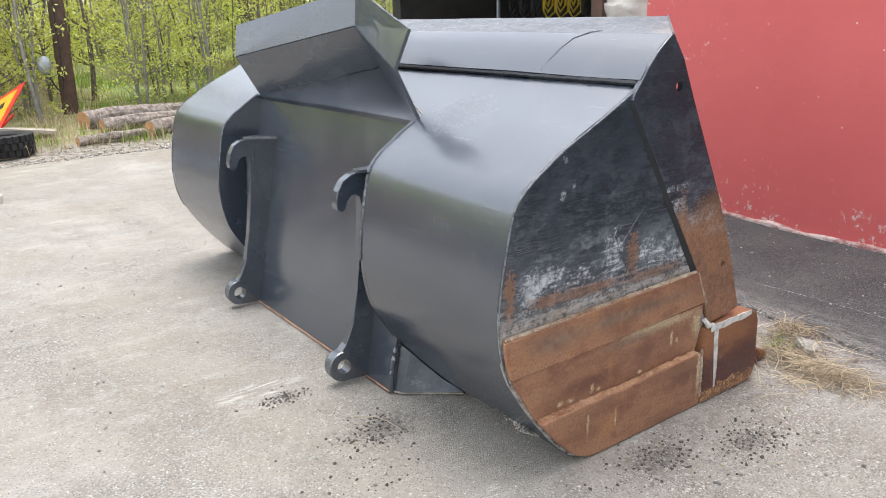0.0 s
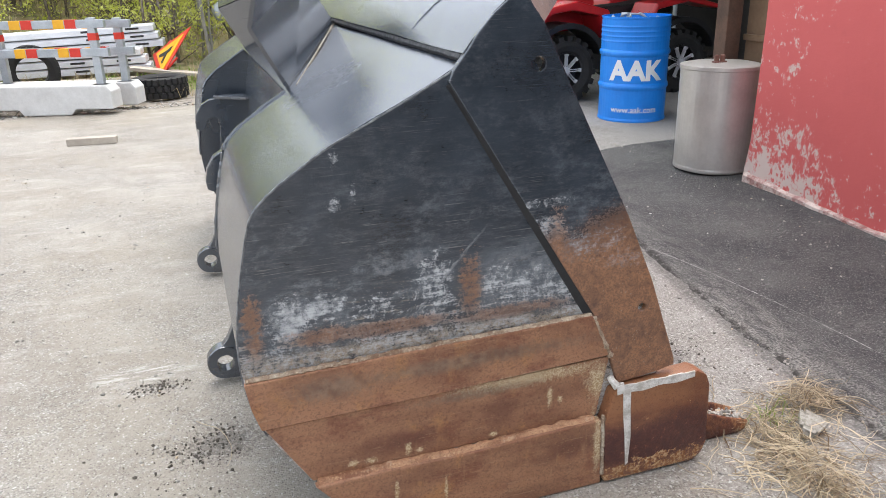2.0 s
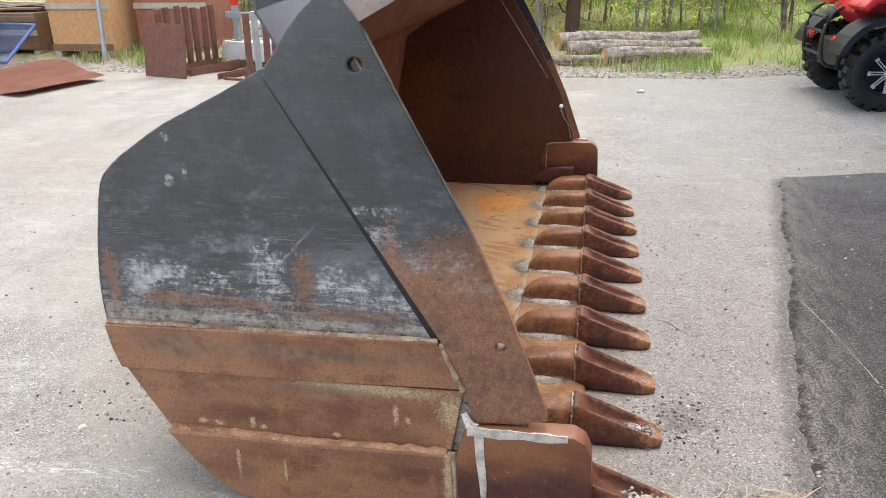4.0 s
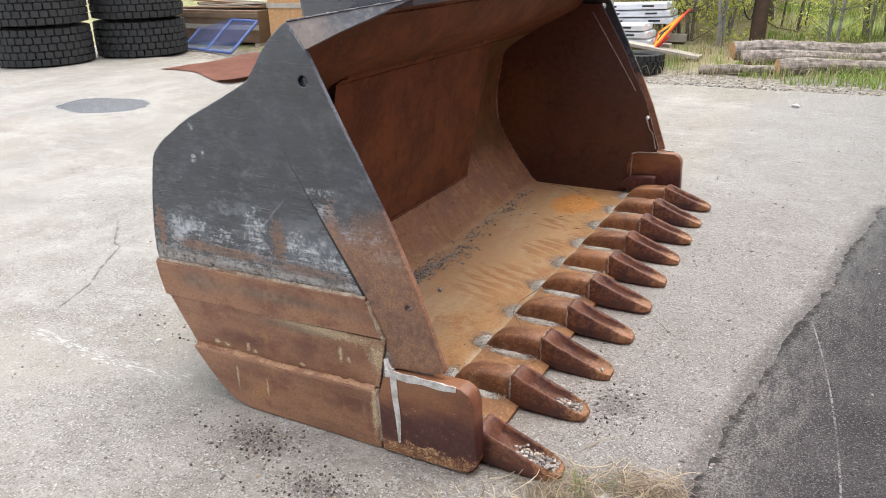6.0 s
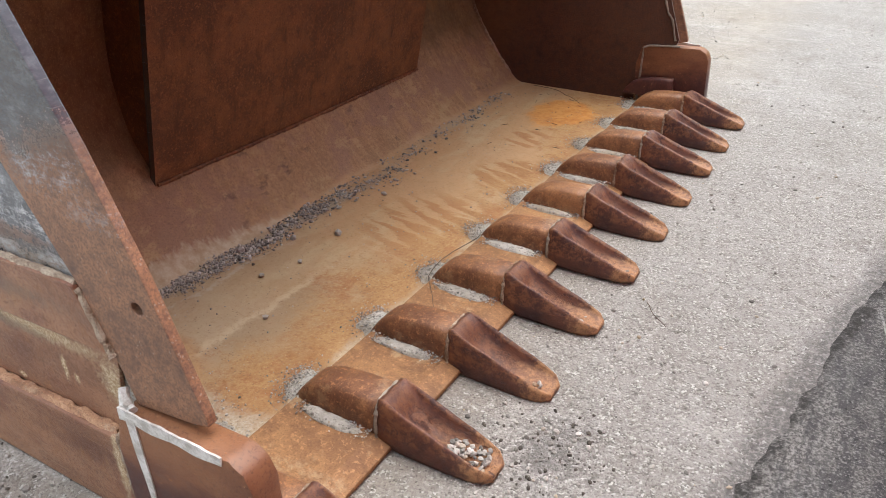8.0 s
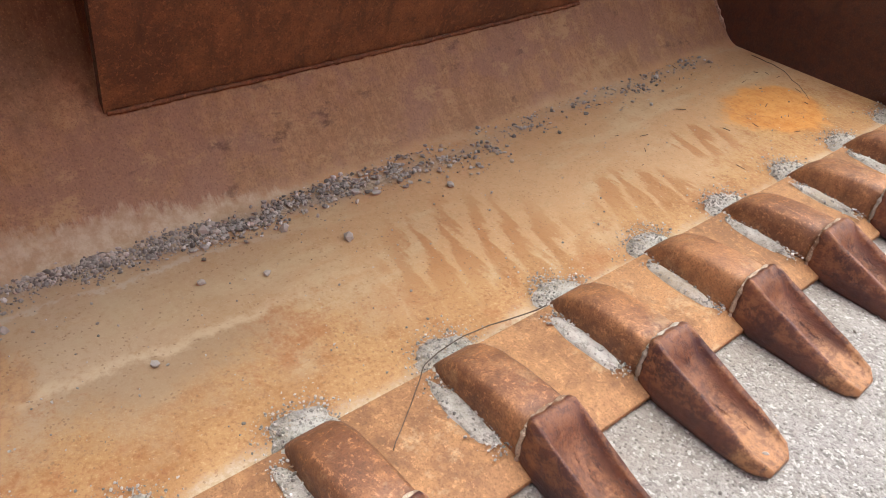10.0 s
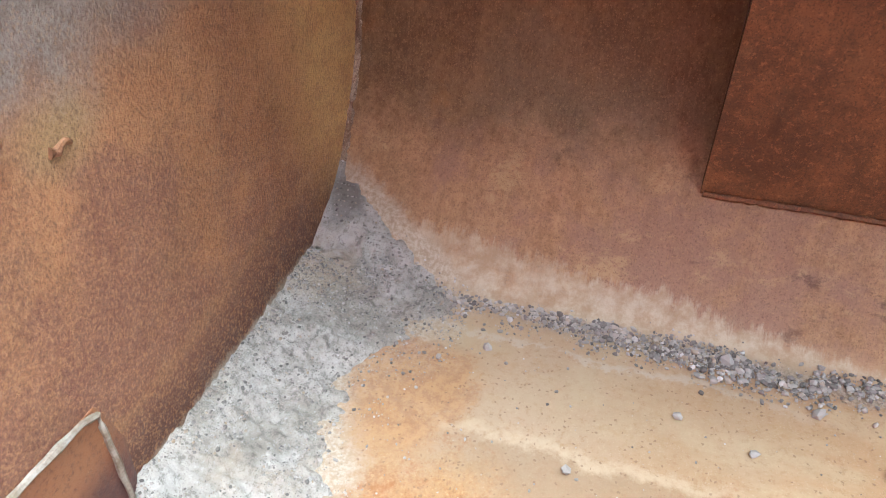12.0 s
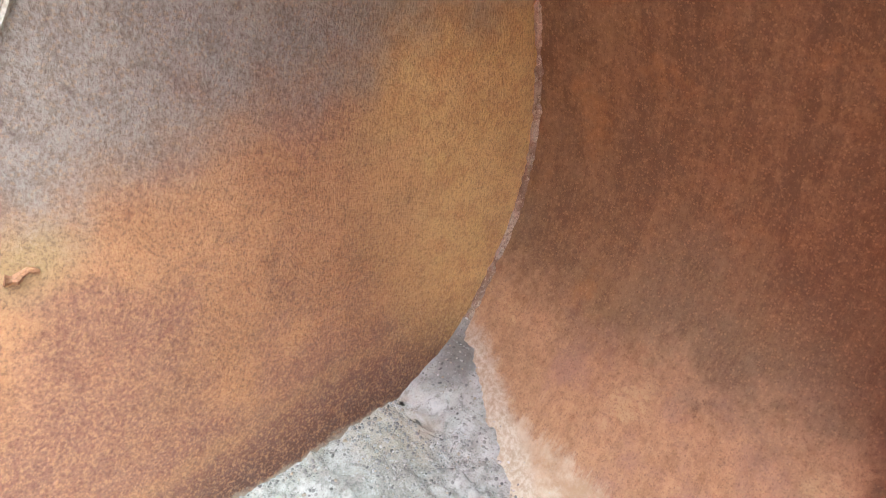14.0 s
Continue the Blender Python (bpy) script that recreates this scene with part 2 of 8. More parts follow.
        sand = most(nt, op(nt, "MULTIPLY", foot, step(nt, edge, 0.42, 0.52)), op(nt, "MULTIPLY", op(nt, "MULTIPLY", band, 0.7), step(nt, brush, 0.54, 0.62)))
    bright = op(nt, "MULTIPLY", bright, op(nt, "SUBTRACT", 1.0, op(nt, "MULTIPLY", rust_at, 0.7)))
    sand = op(nt, "MULTIPLY", sand, op(nt, "SUBTRACT", 1.0, op(nt, "MULTIPLY", rust_at, 0.5)))
    col = blend(nt, op(nt, "MULTIPLY", rust_at, 0.92), col, blend(nt, step(nt, op(nt, "ADD", op(nt, "MULTIPLY", mid, 0.5), op(nt, "MULTIPLY", cloud, 0.5)), 0.36, 0.62), (0.10, 0.043, 0.022), (0.37, 0.172, 0.076) if cutter else (0.27, 0.125, 0.054)))
    col = blend(nt, op(nt, "MULTIPLY", rust_at, step(nt, fine, 0.46, 0.60, 0, 0.6)), col, (0.075, 0.031, 0.017))
    col = blend(nt, op(nt, "MULTIPLY", sand, 0.8), col, blend(nt, step(nt, fine, 0.40, 0.58), (0.52, 0.46, 0.37), (0.26, 0.18, 0.11)))
    col = blend(nt, op(nt, "MULTIPLY", op(nt, "MULTIPLY", flecks(nt, p, 170, 0.40, 0.35), op(nt, "MULTIPLY", step(nt, z, 0.80, 0.60), step(nt, mid, 0.48, 0.56))), 0.5), col, (0.40, 0.36, 0.30))
    col = blend(nt, op(nt, "MULTIPLY", bright, step(nt, mid, 0.34, 0.54, 0.45, 1.0)), col, blend(nt, step(nt, op(nt, "ADD", op(nt, "MULTIPLY", brush, 0.5), op(nt, "MULTIPLY", mid, 0.5)), 0.40, 0.60), (0.15, 0.165, 0.18), (0.50, 0.52, 0.54)))
    put(nt, b.inputs["Base Color"], col)
    put(nt, b.inputs["Roughness"], op(nt, "ADD", step(nt, most(nt, rust_at, op(nt, "MULTIPLY", sand, 0.8)), 0, 1, 0.20, 0.62), wave(nt, mid, 0.22)))
    relief(nt, b, op(nt, "ADD", op(nt, "MULTIPLY", fine, 0.35), op(nt, "ADD", mid, op(nt, "ADD", op(nt, "MULTIPLY", rust_at, 0.3), op(nt, "MULTIPLY", bright, -0.3)))), 0.35, 0.003)
    return m


def rust(name, dark, light, dust=(0.34, 0.22, 0.12), dusty=0.25, rough=0.7, pits=0.4):
    m, nt, b = material(name, rough)
    p = place(nt)
    big, mid, fine = grain(nt, p, 3.6, 6, 0.65), grain(nt, p, 22, 9, 0.82), grain(nt, p, 260, 4, 0.75)
    col = blend(nt, step(nt, op(nt, "ADD", op(nt, "MULTIPLY", big, 0.5), op(nt, "MULTIPLY", mid, 0.5)), 0.41, 0.59), dark, light)
    col = blend(nt, op(nt, "MULTIPLY", step(nt, fine, 0.5, 0.62), 0.55), col, tuple(v * 0.5 for v in dark))
    col = blend(nt, op(nt, "MULTIPLY", step(nt, grain(nt, p, 95, 6, 0.8), 0.54, 0.62), 0.6), col, tuple(min(0.6, v * 1.5) for v in light))
    down = grain(nt, stretch(nt, p, 24, 24, 2.0), 1.0, 5)
    col = blend(nt, step(nt, down, 0.54, 0.7, 0, 0.45), col, tuple(v * 0.55 for v in dark))
    col = blend(nt, op(nt, "MULTIPLY", step(nt, grain(nt, p, 8, 9, 0.8), 0.54, 0.64), dusty), col, dust)
    put(nt, b.inputs["Base Color"], col)
    put(nt, b.inputs["Roughness"], op(nt, "ADD", rough, wave(nt, mid, 0.5)))
    relief(nt, b, op(nt, "ADD", op(nt, "MULTIPLY", fine, 0.5), mid), pits, 0.005)
    return m


BED = [(0.30, 0.10), (0.40, 0.32), (0.435, 0.55), (0.445, 0.83), (0.476, 1.12), (0.488, 1.50), (0.44, 2.05), (0.45, 2.70)]


def floor_rust():
    """The trodden floor: orange rust under a tan film of silt, a mauve-brown bend behind, pale tide lines."""
    m, nt, b = material("floor_rust", 0.75)
    p = place(nt)
    x, y, z = split(nt, p)
    huge, big, mid, fine = grain(nt, p, 1.6, 5, 0.6), grain(nt, p, 4.5, 6, 0.65), grain(nt, p, 20, 8, 0.78), grain(nt, p, 260, 4, 0.75)
    grit = grain(nt, p, 110, 6, 0.82)
    rusty = blend(nt, step(nt, big, 0.32, 0.66), (0.30, 0.156, 0.058), (0.39, 0.232, 0.098))
    rusty = blend(nt, step(nt, mid, 0.50, 0.62, 0, 0.5), rusty, (0.26, 0.108, 0.042))
    rusty = blend(nt, step(nt, grit, 0.52, 0.62, 0, 0.6), rusty, (0.20, 0.080, 0.034))
    rusty = blend(nt, step(nt, grit, 0.46, 0.36, 0, 0.5), rusty, (0.52, 0.35, 0.19))
    silt = blend(nt, step(nt, huge, 0.35, 0.65), (0.375, 0.255, 0.142), (0.41, 0.315, 0.212))
    silt = blend(nt, op(nt, "MULTIPLY", step(nt, op(nt, "ADD", y, wave(nt, big, 0.9)), 0.75, 1.35), 0.75), silt, (0.45, 0.265, 0.125))
    silt = blend(nt, step(nt, grain(nt, stretch(nt, p, 9, 2.5, 3), 1.0, 6, 0.65), 0.48, 0.64, 0, 0.6), silt, (0.46, 0.36, 0.22))
    silt = blend(nt, step(nt, grain(nt, p, 90, 7, 0.82), 0.51, 0.62, 0, 0.5), silt, (0.28, 0.165, 0.080))
    silt = blend(nt, step(nt, grain(nt, stretch(nt, p, 26, 17, 20), 1.0, 9, 0.8), 0.52, 0.62, 0, 0.45), silt, (0.36, 0.235, 0.115))
    silt = blend(nt, step(nt, fine, 0.44, 0.34, 0, 0.4), silt, (0.54, 0.45, 0.31))
    finger = grain(nt, stretch(nt, p, 2.0, 9, 1), 1.0, 4, 0.6)
    comb_y = op(nt, "ABSOLUTE", op(nt, "SUBTRACT", op(nt, "FRACT", op(nt, "ADD", op(nt, "MULTIPLY", y, 13.0), op(nt, "ADD", op(nt, "MULTIPLY", x, 5.0), wave(nt, finger, 2.2)))), 0.5))
    spread = op(nt, "MULTIPLY", op(nt, "SUBTRACT", x, op(nt, "ADD", 0.58, wave(nt, finger, 0.6))), 1.0)
    zone = most(nt, patch(nt, p, (0.98, 1.30, 0.03), (0.40, 0.30, 1), wave(nt, mid, 0.7), 0.5, 1.1), patch(nt, p, (1.02, 1.80, 0.03), (0.28, 0.20, 1), wave(nt, mid, 0.8), 0.75, 1.0), patch(nt, p, (0.80, 2.18, 0.03), (0.10, 0.12, 1), wave(nt, mid, 0.8), 0.75, 1.0))
    wedge = op(nt, "MULTIPLY", step(nt, op(nt, "ADD", op(nt, "SUBTRACT", comb_y, spread), op(nt, "ADD", wave(nt, mid, 0.5), wave(nt, grit, 0.5))), 0.12, -0.08), zone)
    front = op(nt, "ADD", op(nt, "SUBTRACT", x, op(nt, "MULTIPLY", patch(nt, p, (0.8, 1.65, 0.03), (0.3, 0.75, 1), 0.0, 0.6, 1.2), 0.14)), op(nt, "ADD", wave(nt, big, 0.55), op(nt, "ADD", wave(nt, mid, 0.30), wave(nt, finger, 0.10))))
    film = op(nt, "MULTIPLY", step(nt, front, 0.93, 0.72), op(nt, "SUBTRACT", 1.0, wedge))
    col = blend(nt, op(nt, "MULTIPLY", film, 0.88), rusty, silt)
    col = blend(nt, op(nt, "MULTIPLY", op(nt, "MULTIPLY", wedge, step(nt, op(nt, "ADD", x, wave(nt, mid, 0.2)), 0.98, 0.78)), 0.65), col, blend(nt, step(nt, grit, 0.40, 0.60), (0.27, 0.115, 0.042), (0.38, 0.18, 0.070)))
    col = blend(nt, op(nt, "MULTIPLY", patch(nt, p, (0.80, 2.55, 0.03), (0.15, 0.24, 1), op(nt, "ADD", wave(nt, mid, 0.7), wave(nt, big, 1.4)), 0.75, 1.05), 0.8), col, blend(nt, step(nt, mid, 0.4, 0.6), (0.56, 0.245, 0.045), (0.47, 0.18, 0.03)))
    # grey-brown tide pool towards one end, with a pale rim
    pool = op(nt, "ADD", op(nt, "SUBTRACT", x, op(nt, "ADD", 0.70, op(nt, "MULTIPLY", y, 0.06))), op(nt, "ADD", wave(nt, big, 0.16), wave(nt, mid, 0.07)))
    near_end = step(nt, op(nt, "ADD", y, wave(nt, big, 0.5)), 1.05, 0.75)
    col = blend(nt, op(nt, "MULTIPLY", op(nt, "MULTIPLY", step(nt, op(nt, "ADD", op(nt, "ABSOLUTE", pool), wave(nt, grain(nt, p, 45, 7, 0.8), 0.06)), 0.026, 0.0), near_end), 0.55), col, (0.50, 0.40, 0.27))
    pool_dark = op(nt, "MULTIPLY", op(nt, "MULTIPLY", step(nt, pool, 0.0, 0.02), step(nt, pool, 0.13, 0.05)), patch(nt, p, (0.8, 0.62, 0.03), (0.5, 0.26, 1), wave(nt, mid, 0.6), 0.4, 1.1))
    col = blend(nt, op(nt, "MULTIPLY", pool_dark, 0.6), col, (0.27, 0.19, 0.115))
    pale = op(nt, "MULTIPLY", op(nt, "MULTIPLY", step(nt, pool, -0.02, -0.10), near_end), step(nt, big, 0.38, 0.60))
    col = blend(nt, op(nt, "MULTIPLY", pale, 0.6), col, (0.42, 0.33, 0.205))
    halo = op(nt, "ADD", y, op(nt, "ADD", wave(nt, big, 0.30), op(nt, "ADD", wave(nt, mid, 0.16), step(nt, x, 0.5, 0.7, -0.08, 0.02))))
    col = blend(nt, op(nt, "MULTIPLY", step(nt, halo, 0.33, 0.23), 0.8), col, blend(nt, step(nt, grit, 0.40, 0.60), (0.33, 0.27, 0.19), (0.50, 0.46, 0.38)))
    lip = op(nt, "ADD", x, op(nt, "ADD", wave(nt, mid, 0.10), wave(nt, big, 0.10)))
    col = blend(nt, step(nt, lip, 1.02, 1.065, 0, 0.65), col, blend(nt, step(nt, grit, 0.40, 0.60), (0.34, 0.27, 0.18), (0.52, 0.46, 0.36)))
    # patches where the film has worn to coarse brown rust, and grey mud round the gravel
    scab = op(nt, "MULTIPLY", step(nt, grain(nt, p, 6.5, 8, 0.74), 0.53, 0.63), step(nt, front, 0.70, 0.86))
    col = blend(nt, op(nt, "MULTIPLY", scab, step(nt, grit, 0.38, 0.58, 0.35, 0.9)), col, (0.29, 0.125, 0.048))
    bed = seam(nt, p, BED, op(nt, "ADD", wave(nt, mid, 0.06), wave(nt, grain(nt, p, 60, 7, 0.82), 0.05)))
    col = blend(nt, op(nt, "MULTIPLY", step(nt, bed, 0.040, 0.006, 0, 0.8), step(nt, y, 1.75, 1.15, 0.25, 1.0)), col, blend(nt, step(nt, grit, 0.42, 0.60), (0.21, 0.175, 0.125), (0.40, 0.36, 0.29)))
    swash = op(nt, "ABSOLUTE", op(nt, "SUBTRACT", bed, op(nt, "ADD", 0.085, wave(nt, big, 0.10))))
    col = blend(nt, op(nt, "MULTIPLY", step(nt, op(nt, "ADD", swash, wave(nt, mid, 0.05)), 0.012, 0.0), op(nt, "MULTIPLY", step(nt, y, 1.1, 0.8), 0.4)), col, (0.47, 0.43, 0.36))
    # the bend, its colour raised for bounced light, and the darker rear wall
    rear = step(nt, op(nt, "ADD", x, op(nt, "ADD", wave(nt, mid, 0.05), wave(nt, big, 0.08))), 0.42, 0.38)
    down = grain(nt, stretch(nt, p, 4, 30, 4), 1.0, 7, 0.75)
    tone = op(nt, "ADD", op(nt, "MULTIPLY", grain(nt, p, 60, 7, 0.82), 0.45), op(nt, "ADD", op(nt, "MULTIPLY", down, 0.3), op(nt, "MULTIPLY", big, 0.25)))
    bend = blend(nt, step(nt, tone, 0.40, 0.60), (0.26, 0.145, 0.070), (0.42, 0.255, 0.128))
    bend = blend(nt, step(nt, grain(nt, p, 4.5, 7, 0.68), 0.45, 0.58, 0, 0.7), bend, (0.25, 0.140, 0.098))
    bend = blend(nt, step(nt, grain(nt, stretch(nt, p, 9, 6, 9), 1.0, 8, 0.75), 0.52, 0.64, 0, 0.75), bend, (0.43, 0.293, 0.149))
    bend = blend(nt, step(nt, grain(nt, stretch(nt, p, 12, 7, 12), 1.0, 7, 0.7), 0.40, 0.32, 0, 0.7), bend, (0.105, 0.060, 0.038))
    wall = blend(nt, step(nt, tone, 0.40, 0.60), (0.120, 0.070, 0.032), (0.215, 0.132, 0.058))
    wall = blend(nt, step(nt, grain(nt, p, 5.5, 7, 0.7), 0.54, 0.66, 0, 0.65), wall, (0.25, 0.132, 0.046))
    wall = blend(nt, step(nt, huge, 0.50, 0.62, 0, 0.55), wall, (0.160, 0.118, 0.064))
    wall = blend(nt, step(nt, grain(nt, stretch(nt, p, 8, 9, 4), 1.0, 8, 0.75), 0.51, 0.62, 0, 0.6), wall, (0.095, 0.055, 0.025))
    bend = blend(nt, step(nt, op(nt, "ADD", z, op(nt, "ADD", wave(nt, big, 0.3), wave(nt, mid, 0.12))), 0.20, 0.36), bend, wall)
    pit = grain(nt, stretch(nt, p, 1, 1, 0.6), 210, 4, 0.75)
    bend = blend(nt, step(nt, pit, 0.53, 0.64, 0, 0.32), bend, (0.085, 0.044, 0.023))
    bend = blend(nt, step(nt, pit, 0.46, 0.36, 0, 0.2), bend, (0.42, 0.28, 0.14))
    bend = blend(nt, op(nt, "MULTIPLY", flecks(nt, p, 230, 0.45, 0.22), 0.3), bend, (0.42, 0.261, 0.113))
    bend = blend(nt, op(nt, "MULTIPLY", flecks(nt, p, 260, 0.45, 0.25), 0.3), bend, (0.075, 0.037, 0.020))
    patchy = op(nt, "MULTIPLY", patch(nt, p, (0.67, 0.30, 0.03), (0.16, 0.13, 1), op(nt, "ADD", wave(nt, mid, 1.3), wave(nt, big, 1.4)), 0.6, 1.0), 0.85)
    col = blend(nt, op(nt, "MULTIPLY", patchy, 0.75), col, blend(nt, step(nt, grain(nt, p, 50, 8, 0.8), 0.42, 0.60), (0.41, 0.225, 0.092), (0.28, 0.130, 0.055)))
    col = blend(nt, op(nt, "MULTIPLY", flecks(nt, p, 150, 0.40, 0.10), 0.55), col, (0.17, 0.10, 0.055))
    col = blend(nt, rear, col, bend)
    # silt washed up the bend in fringes
    comb = op(nt, "ADD", op(nt, "MULTIPLY", grain(nt, stretch(nt, p, 9, 40, 9), 1.0, 6, 0.75), 0.6), op(nt, "MULTIPLY", grain(nt, p, 12, 7, 0.75), 0.4))
    tide = op(nt, "ADD", x, op(nt, "ADD", wave(nt, comb, 0.12), op(nt, "ADD", wave(nt, huge, 0.08), op(nt, "ADD", step(nt, y, 0.6, 1.4, 0.022, -0.045), step(nt, y, 0.75, 0.12, 0.0, 0.045)))))
    veil = op(nt, "MULTIPLY", step(nt, tide, 0.378, 0.396), step(nt, op(nt, "ADD", x, wave(nt, mid, 0.14)), 0.455, 0.41))
    col = blend(nt, op(nt, "MULTIPLY", veil, step(nt, big, 0.36, 0.52, 0.35, 0.8)), col, blend(nt, step(nt, mid, 0.36, 0.62), (0.36, 0.26, 0.15), (0.52, 0.45, 0.33)))
    brim = op(nt, "ADD", y, op(nt, "ADD", op(nt, "MULTIPLY", z, 1.75), op(nt, "ADD", wave(nt, comb, 0.16), wave(nt, mid, 0.08))))
    col = blend(nt, op(nt, "MULTIPLY", step(nt, brim, 0.45, 0.39), op(nt, "MULTIPLY", rear, step(nt, z, 0.24, 0.16, 0, 0.8))), col, blend(nt, step(nt, grit, 0.40, 0.60), (0.32, 0.25, 0.165), (0.50, 0.44, 0.34)))
    put(nt, b.inputs["Base Color"], col)
    put(nt, b.inputs["Roughness"], step(nt, mid, 0.3, 0.7, 0.6, 0.85))
    rough_up = op(nt, "MULTIPLY", op(nt, "SUBTRACT", 1.0, op(nt, "MULTIPLY", film, 0.75)), op(nt, "ADD", grit, pit))
    relief(nt, b, op(nt, "ADD", op(nt, "MULTIPLY", fine, 0.2), op(nt, "ADD", op(nt, "MULTIPLY", mid, 0.7), op(nt, "MULTIPLY", rough_up, 0.5))), 0.45, 0.004)
    return m


def inner_rust():
    """Inside of the end plates: fine orange-brown grain, golden along the seam and raised there for bounced light,
    greyer steel higher up, wine-dark at the foot, the far plate's shade painted in.
    """
    m, nt, b = material("inner_rust", 0.62)
    p = place(nt)
    x, y, z = split(nt, p)
    huge, big, mid = grain(nt, p, 2.0, 5, 0.6), grain(nt, p, 5, 6, 0.65), grain(nt, p, 26, 8, 0.78)
    col = blend(nt, step(nt, big, 0.34, 0.64), (0.29, 0.130, 0.060), (0.43, 0.210, 0.096))
    col = blend(nt, step(nt, huge, 0.46, 0.62, 0, 0.5), col, (0.165, 0.081, 0.056))
    col = blend(nt, step(nt, grain(nt, p, 7, 8, 0.75), 0.50, 0.62, 0, 0.45), col, (0.165, 0.072, 0.041))
    col = blend(nt, step(nt, op(nt, "ADD", grain(nt, p, 3.6, 7, 0.68), step(nt, z, 0.55, 0.35, 0, 0.06)), 0.47, 0.60, 0, 0.6), col, (0.23, 0.100, 0.068))
    # golden seam rust, its colour raised for the light bounced into the corner
    seam = step(nt, op(nt, "ADD", x, op(nt, "ADD", op(nt, "MULTIPLY", z, -0.30), op(nt, "ADD", wave(nt, mid, 0.12), wave(nt, big, 0.2)))), 0.42, 0.14)
    col = blend(nt, op(nt, "MULTIPLY", seam, 0.85), col, blend(nt, step(nt, mid, 0.36, 0.64), (0.54, 0.295, 0.105), (0.74, 0.49, 0.205)))
    h = op(nt, "ADD", z, op(nt, "ADD", wave(nt, big, 0.34), op(nt, "ADD", wave(nt, mid, 0.10), op(nt, "MULTIPLY", x, 0.16))))
    col = blend(nt, step(nt, h, 0.74, 0.90, 0, 0.85), col, blend(nt, step(nt, mid, 0.4, 0.6), (0.175, 0.146, 0.122), (0.26, 0.222, 0.19)))
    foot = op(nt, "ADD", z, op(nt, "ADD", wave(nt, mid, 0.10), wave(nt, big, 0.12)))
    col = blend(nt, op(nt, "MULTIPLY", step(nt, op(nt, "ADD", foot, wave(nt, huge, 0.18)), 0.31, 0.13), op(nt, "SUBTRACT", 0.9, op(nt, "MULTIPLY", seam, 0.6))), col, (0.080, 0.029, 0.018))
    ridge = op(nt, "ABSOLUTE", op(nt, "SUBTRACT", op(nt, "ADD", z, wave(nt, big, 0.10)), op(nt, "ADD", 0.27, op(nt, "MULTIPLY", x, -0.05))))
    col = blend(nt, op(nt, "MULTIPLY", step(nt, op(nt, "ADD", ridge, wave(nt, mid, 0.09)), 0.022, 0.0), 0.35), col, (0.40, 0.212, 0.09))
    col = blend(nt, op(nt, "MULTIPLY", patch(nt, p, (0.955, 0.03, 0.62), (0.07, 0.3, 0.05), wave(nt, mid, 0.9), 0.2, 1.3), 0.6), col, (0.34, 0.242, 0.10))
    pit = grain(nt, stretch(nt, p, 1, 1, 0.8, 30), 210, 4, 0.75)
    coarse = grain(nt, stretch(nt, p, 1, 1, 0.6, 30), 90, 4, 0.7)
    grains = op(nt, "ADD", op(nt, "MULTIPLY", pit, 0.8), op(nt, "MULTIPLY", coarse, 0.2))
    col = blend(nt, op(nt, "MULTIPLY", step(nt, grains, 0.51, 0.62), op(nt, "SUBTRACT", 0.5, op(nt, "MULTIPLY", seam, 0.15))), col, (0.095, 0.040, 0.023))
    col = blend(nt, op(nt, "MULTIPLY", step(nt, grains, 0.50, 0.40), 0.5), col, blend(nt, step(nt, h, 0.74, 0.90), blend(nt, seam, (0.50, 0.275, 0.13), (0.72, 0.48, 0.20)), (0.33, 0.29, 0.25)))
    col = blend(nt, op(nt, "MULTIPLY", flecks(nt, p, 210, 0.48, 0.30), 0.22), col, (0.46, 0.267, 0.125))
    col = blend(nt, op(nt, "MULTIPLY", flecks(nt, p, 240, 0.45, 0.25), 0.25), col, (0.075, 0.031, 0.018))
    # scale: shade over the whole far end plate, put into its colour
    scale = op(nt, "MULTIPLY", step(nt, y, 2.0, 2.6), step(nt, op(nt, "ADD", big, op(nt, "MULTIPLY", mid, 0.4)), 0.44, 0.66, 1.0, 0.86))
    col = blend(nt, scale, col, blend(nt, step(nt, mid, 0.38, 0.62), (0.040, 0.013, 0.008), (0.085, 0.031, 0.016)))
    silt = op(nt, "ADD", 0.098, op(nt, "ADD", op(nt, "MULTIPLY", op(nt, "MAXIMUM", op(nt, "SUBTRACT", 0.40, x), 0.0), 0.40), op(nt, "MULTIPLY", op(nt, "MAXIMUM", op(nt, "SUBTRACT", 0.31, x), 0.0), 0.75)))
    fringe = step(nt, op(nt, "ADD", op(nt, "SUBTRACT", z, silt), op(nt, "ADD", wave(nt, mid, 0.06), wave(nt, big, 0.05))), 0.022, 0.004)
    fringe = op(nt, "MULTIPLY", fringe, step(nt, y, 1.2, 0.6))
    col = blend(nt, op(nt, "MULTIPLY", fringe, 0.75), col, (0.40, 0.343, 0.26))
    put(nt, b.inputs["Base Color"], col)
    put(nt, b.inputs["Roughness"], step(nt, mid, 0.3, 0.7, 0.45, 0.7))
    relief(nt, b, op(nt, "ADD", op(nt, "MULTIPLY", grains, -1.4), op(nt, "MULTIPLY", mid, 0.7)), 0.9, 0.004)
    return m


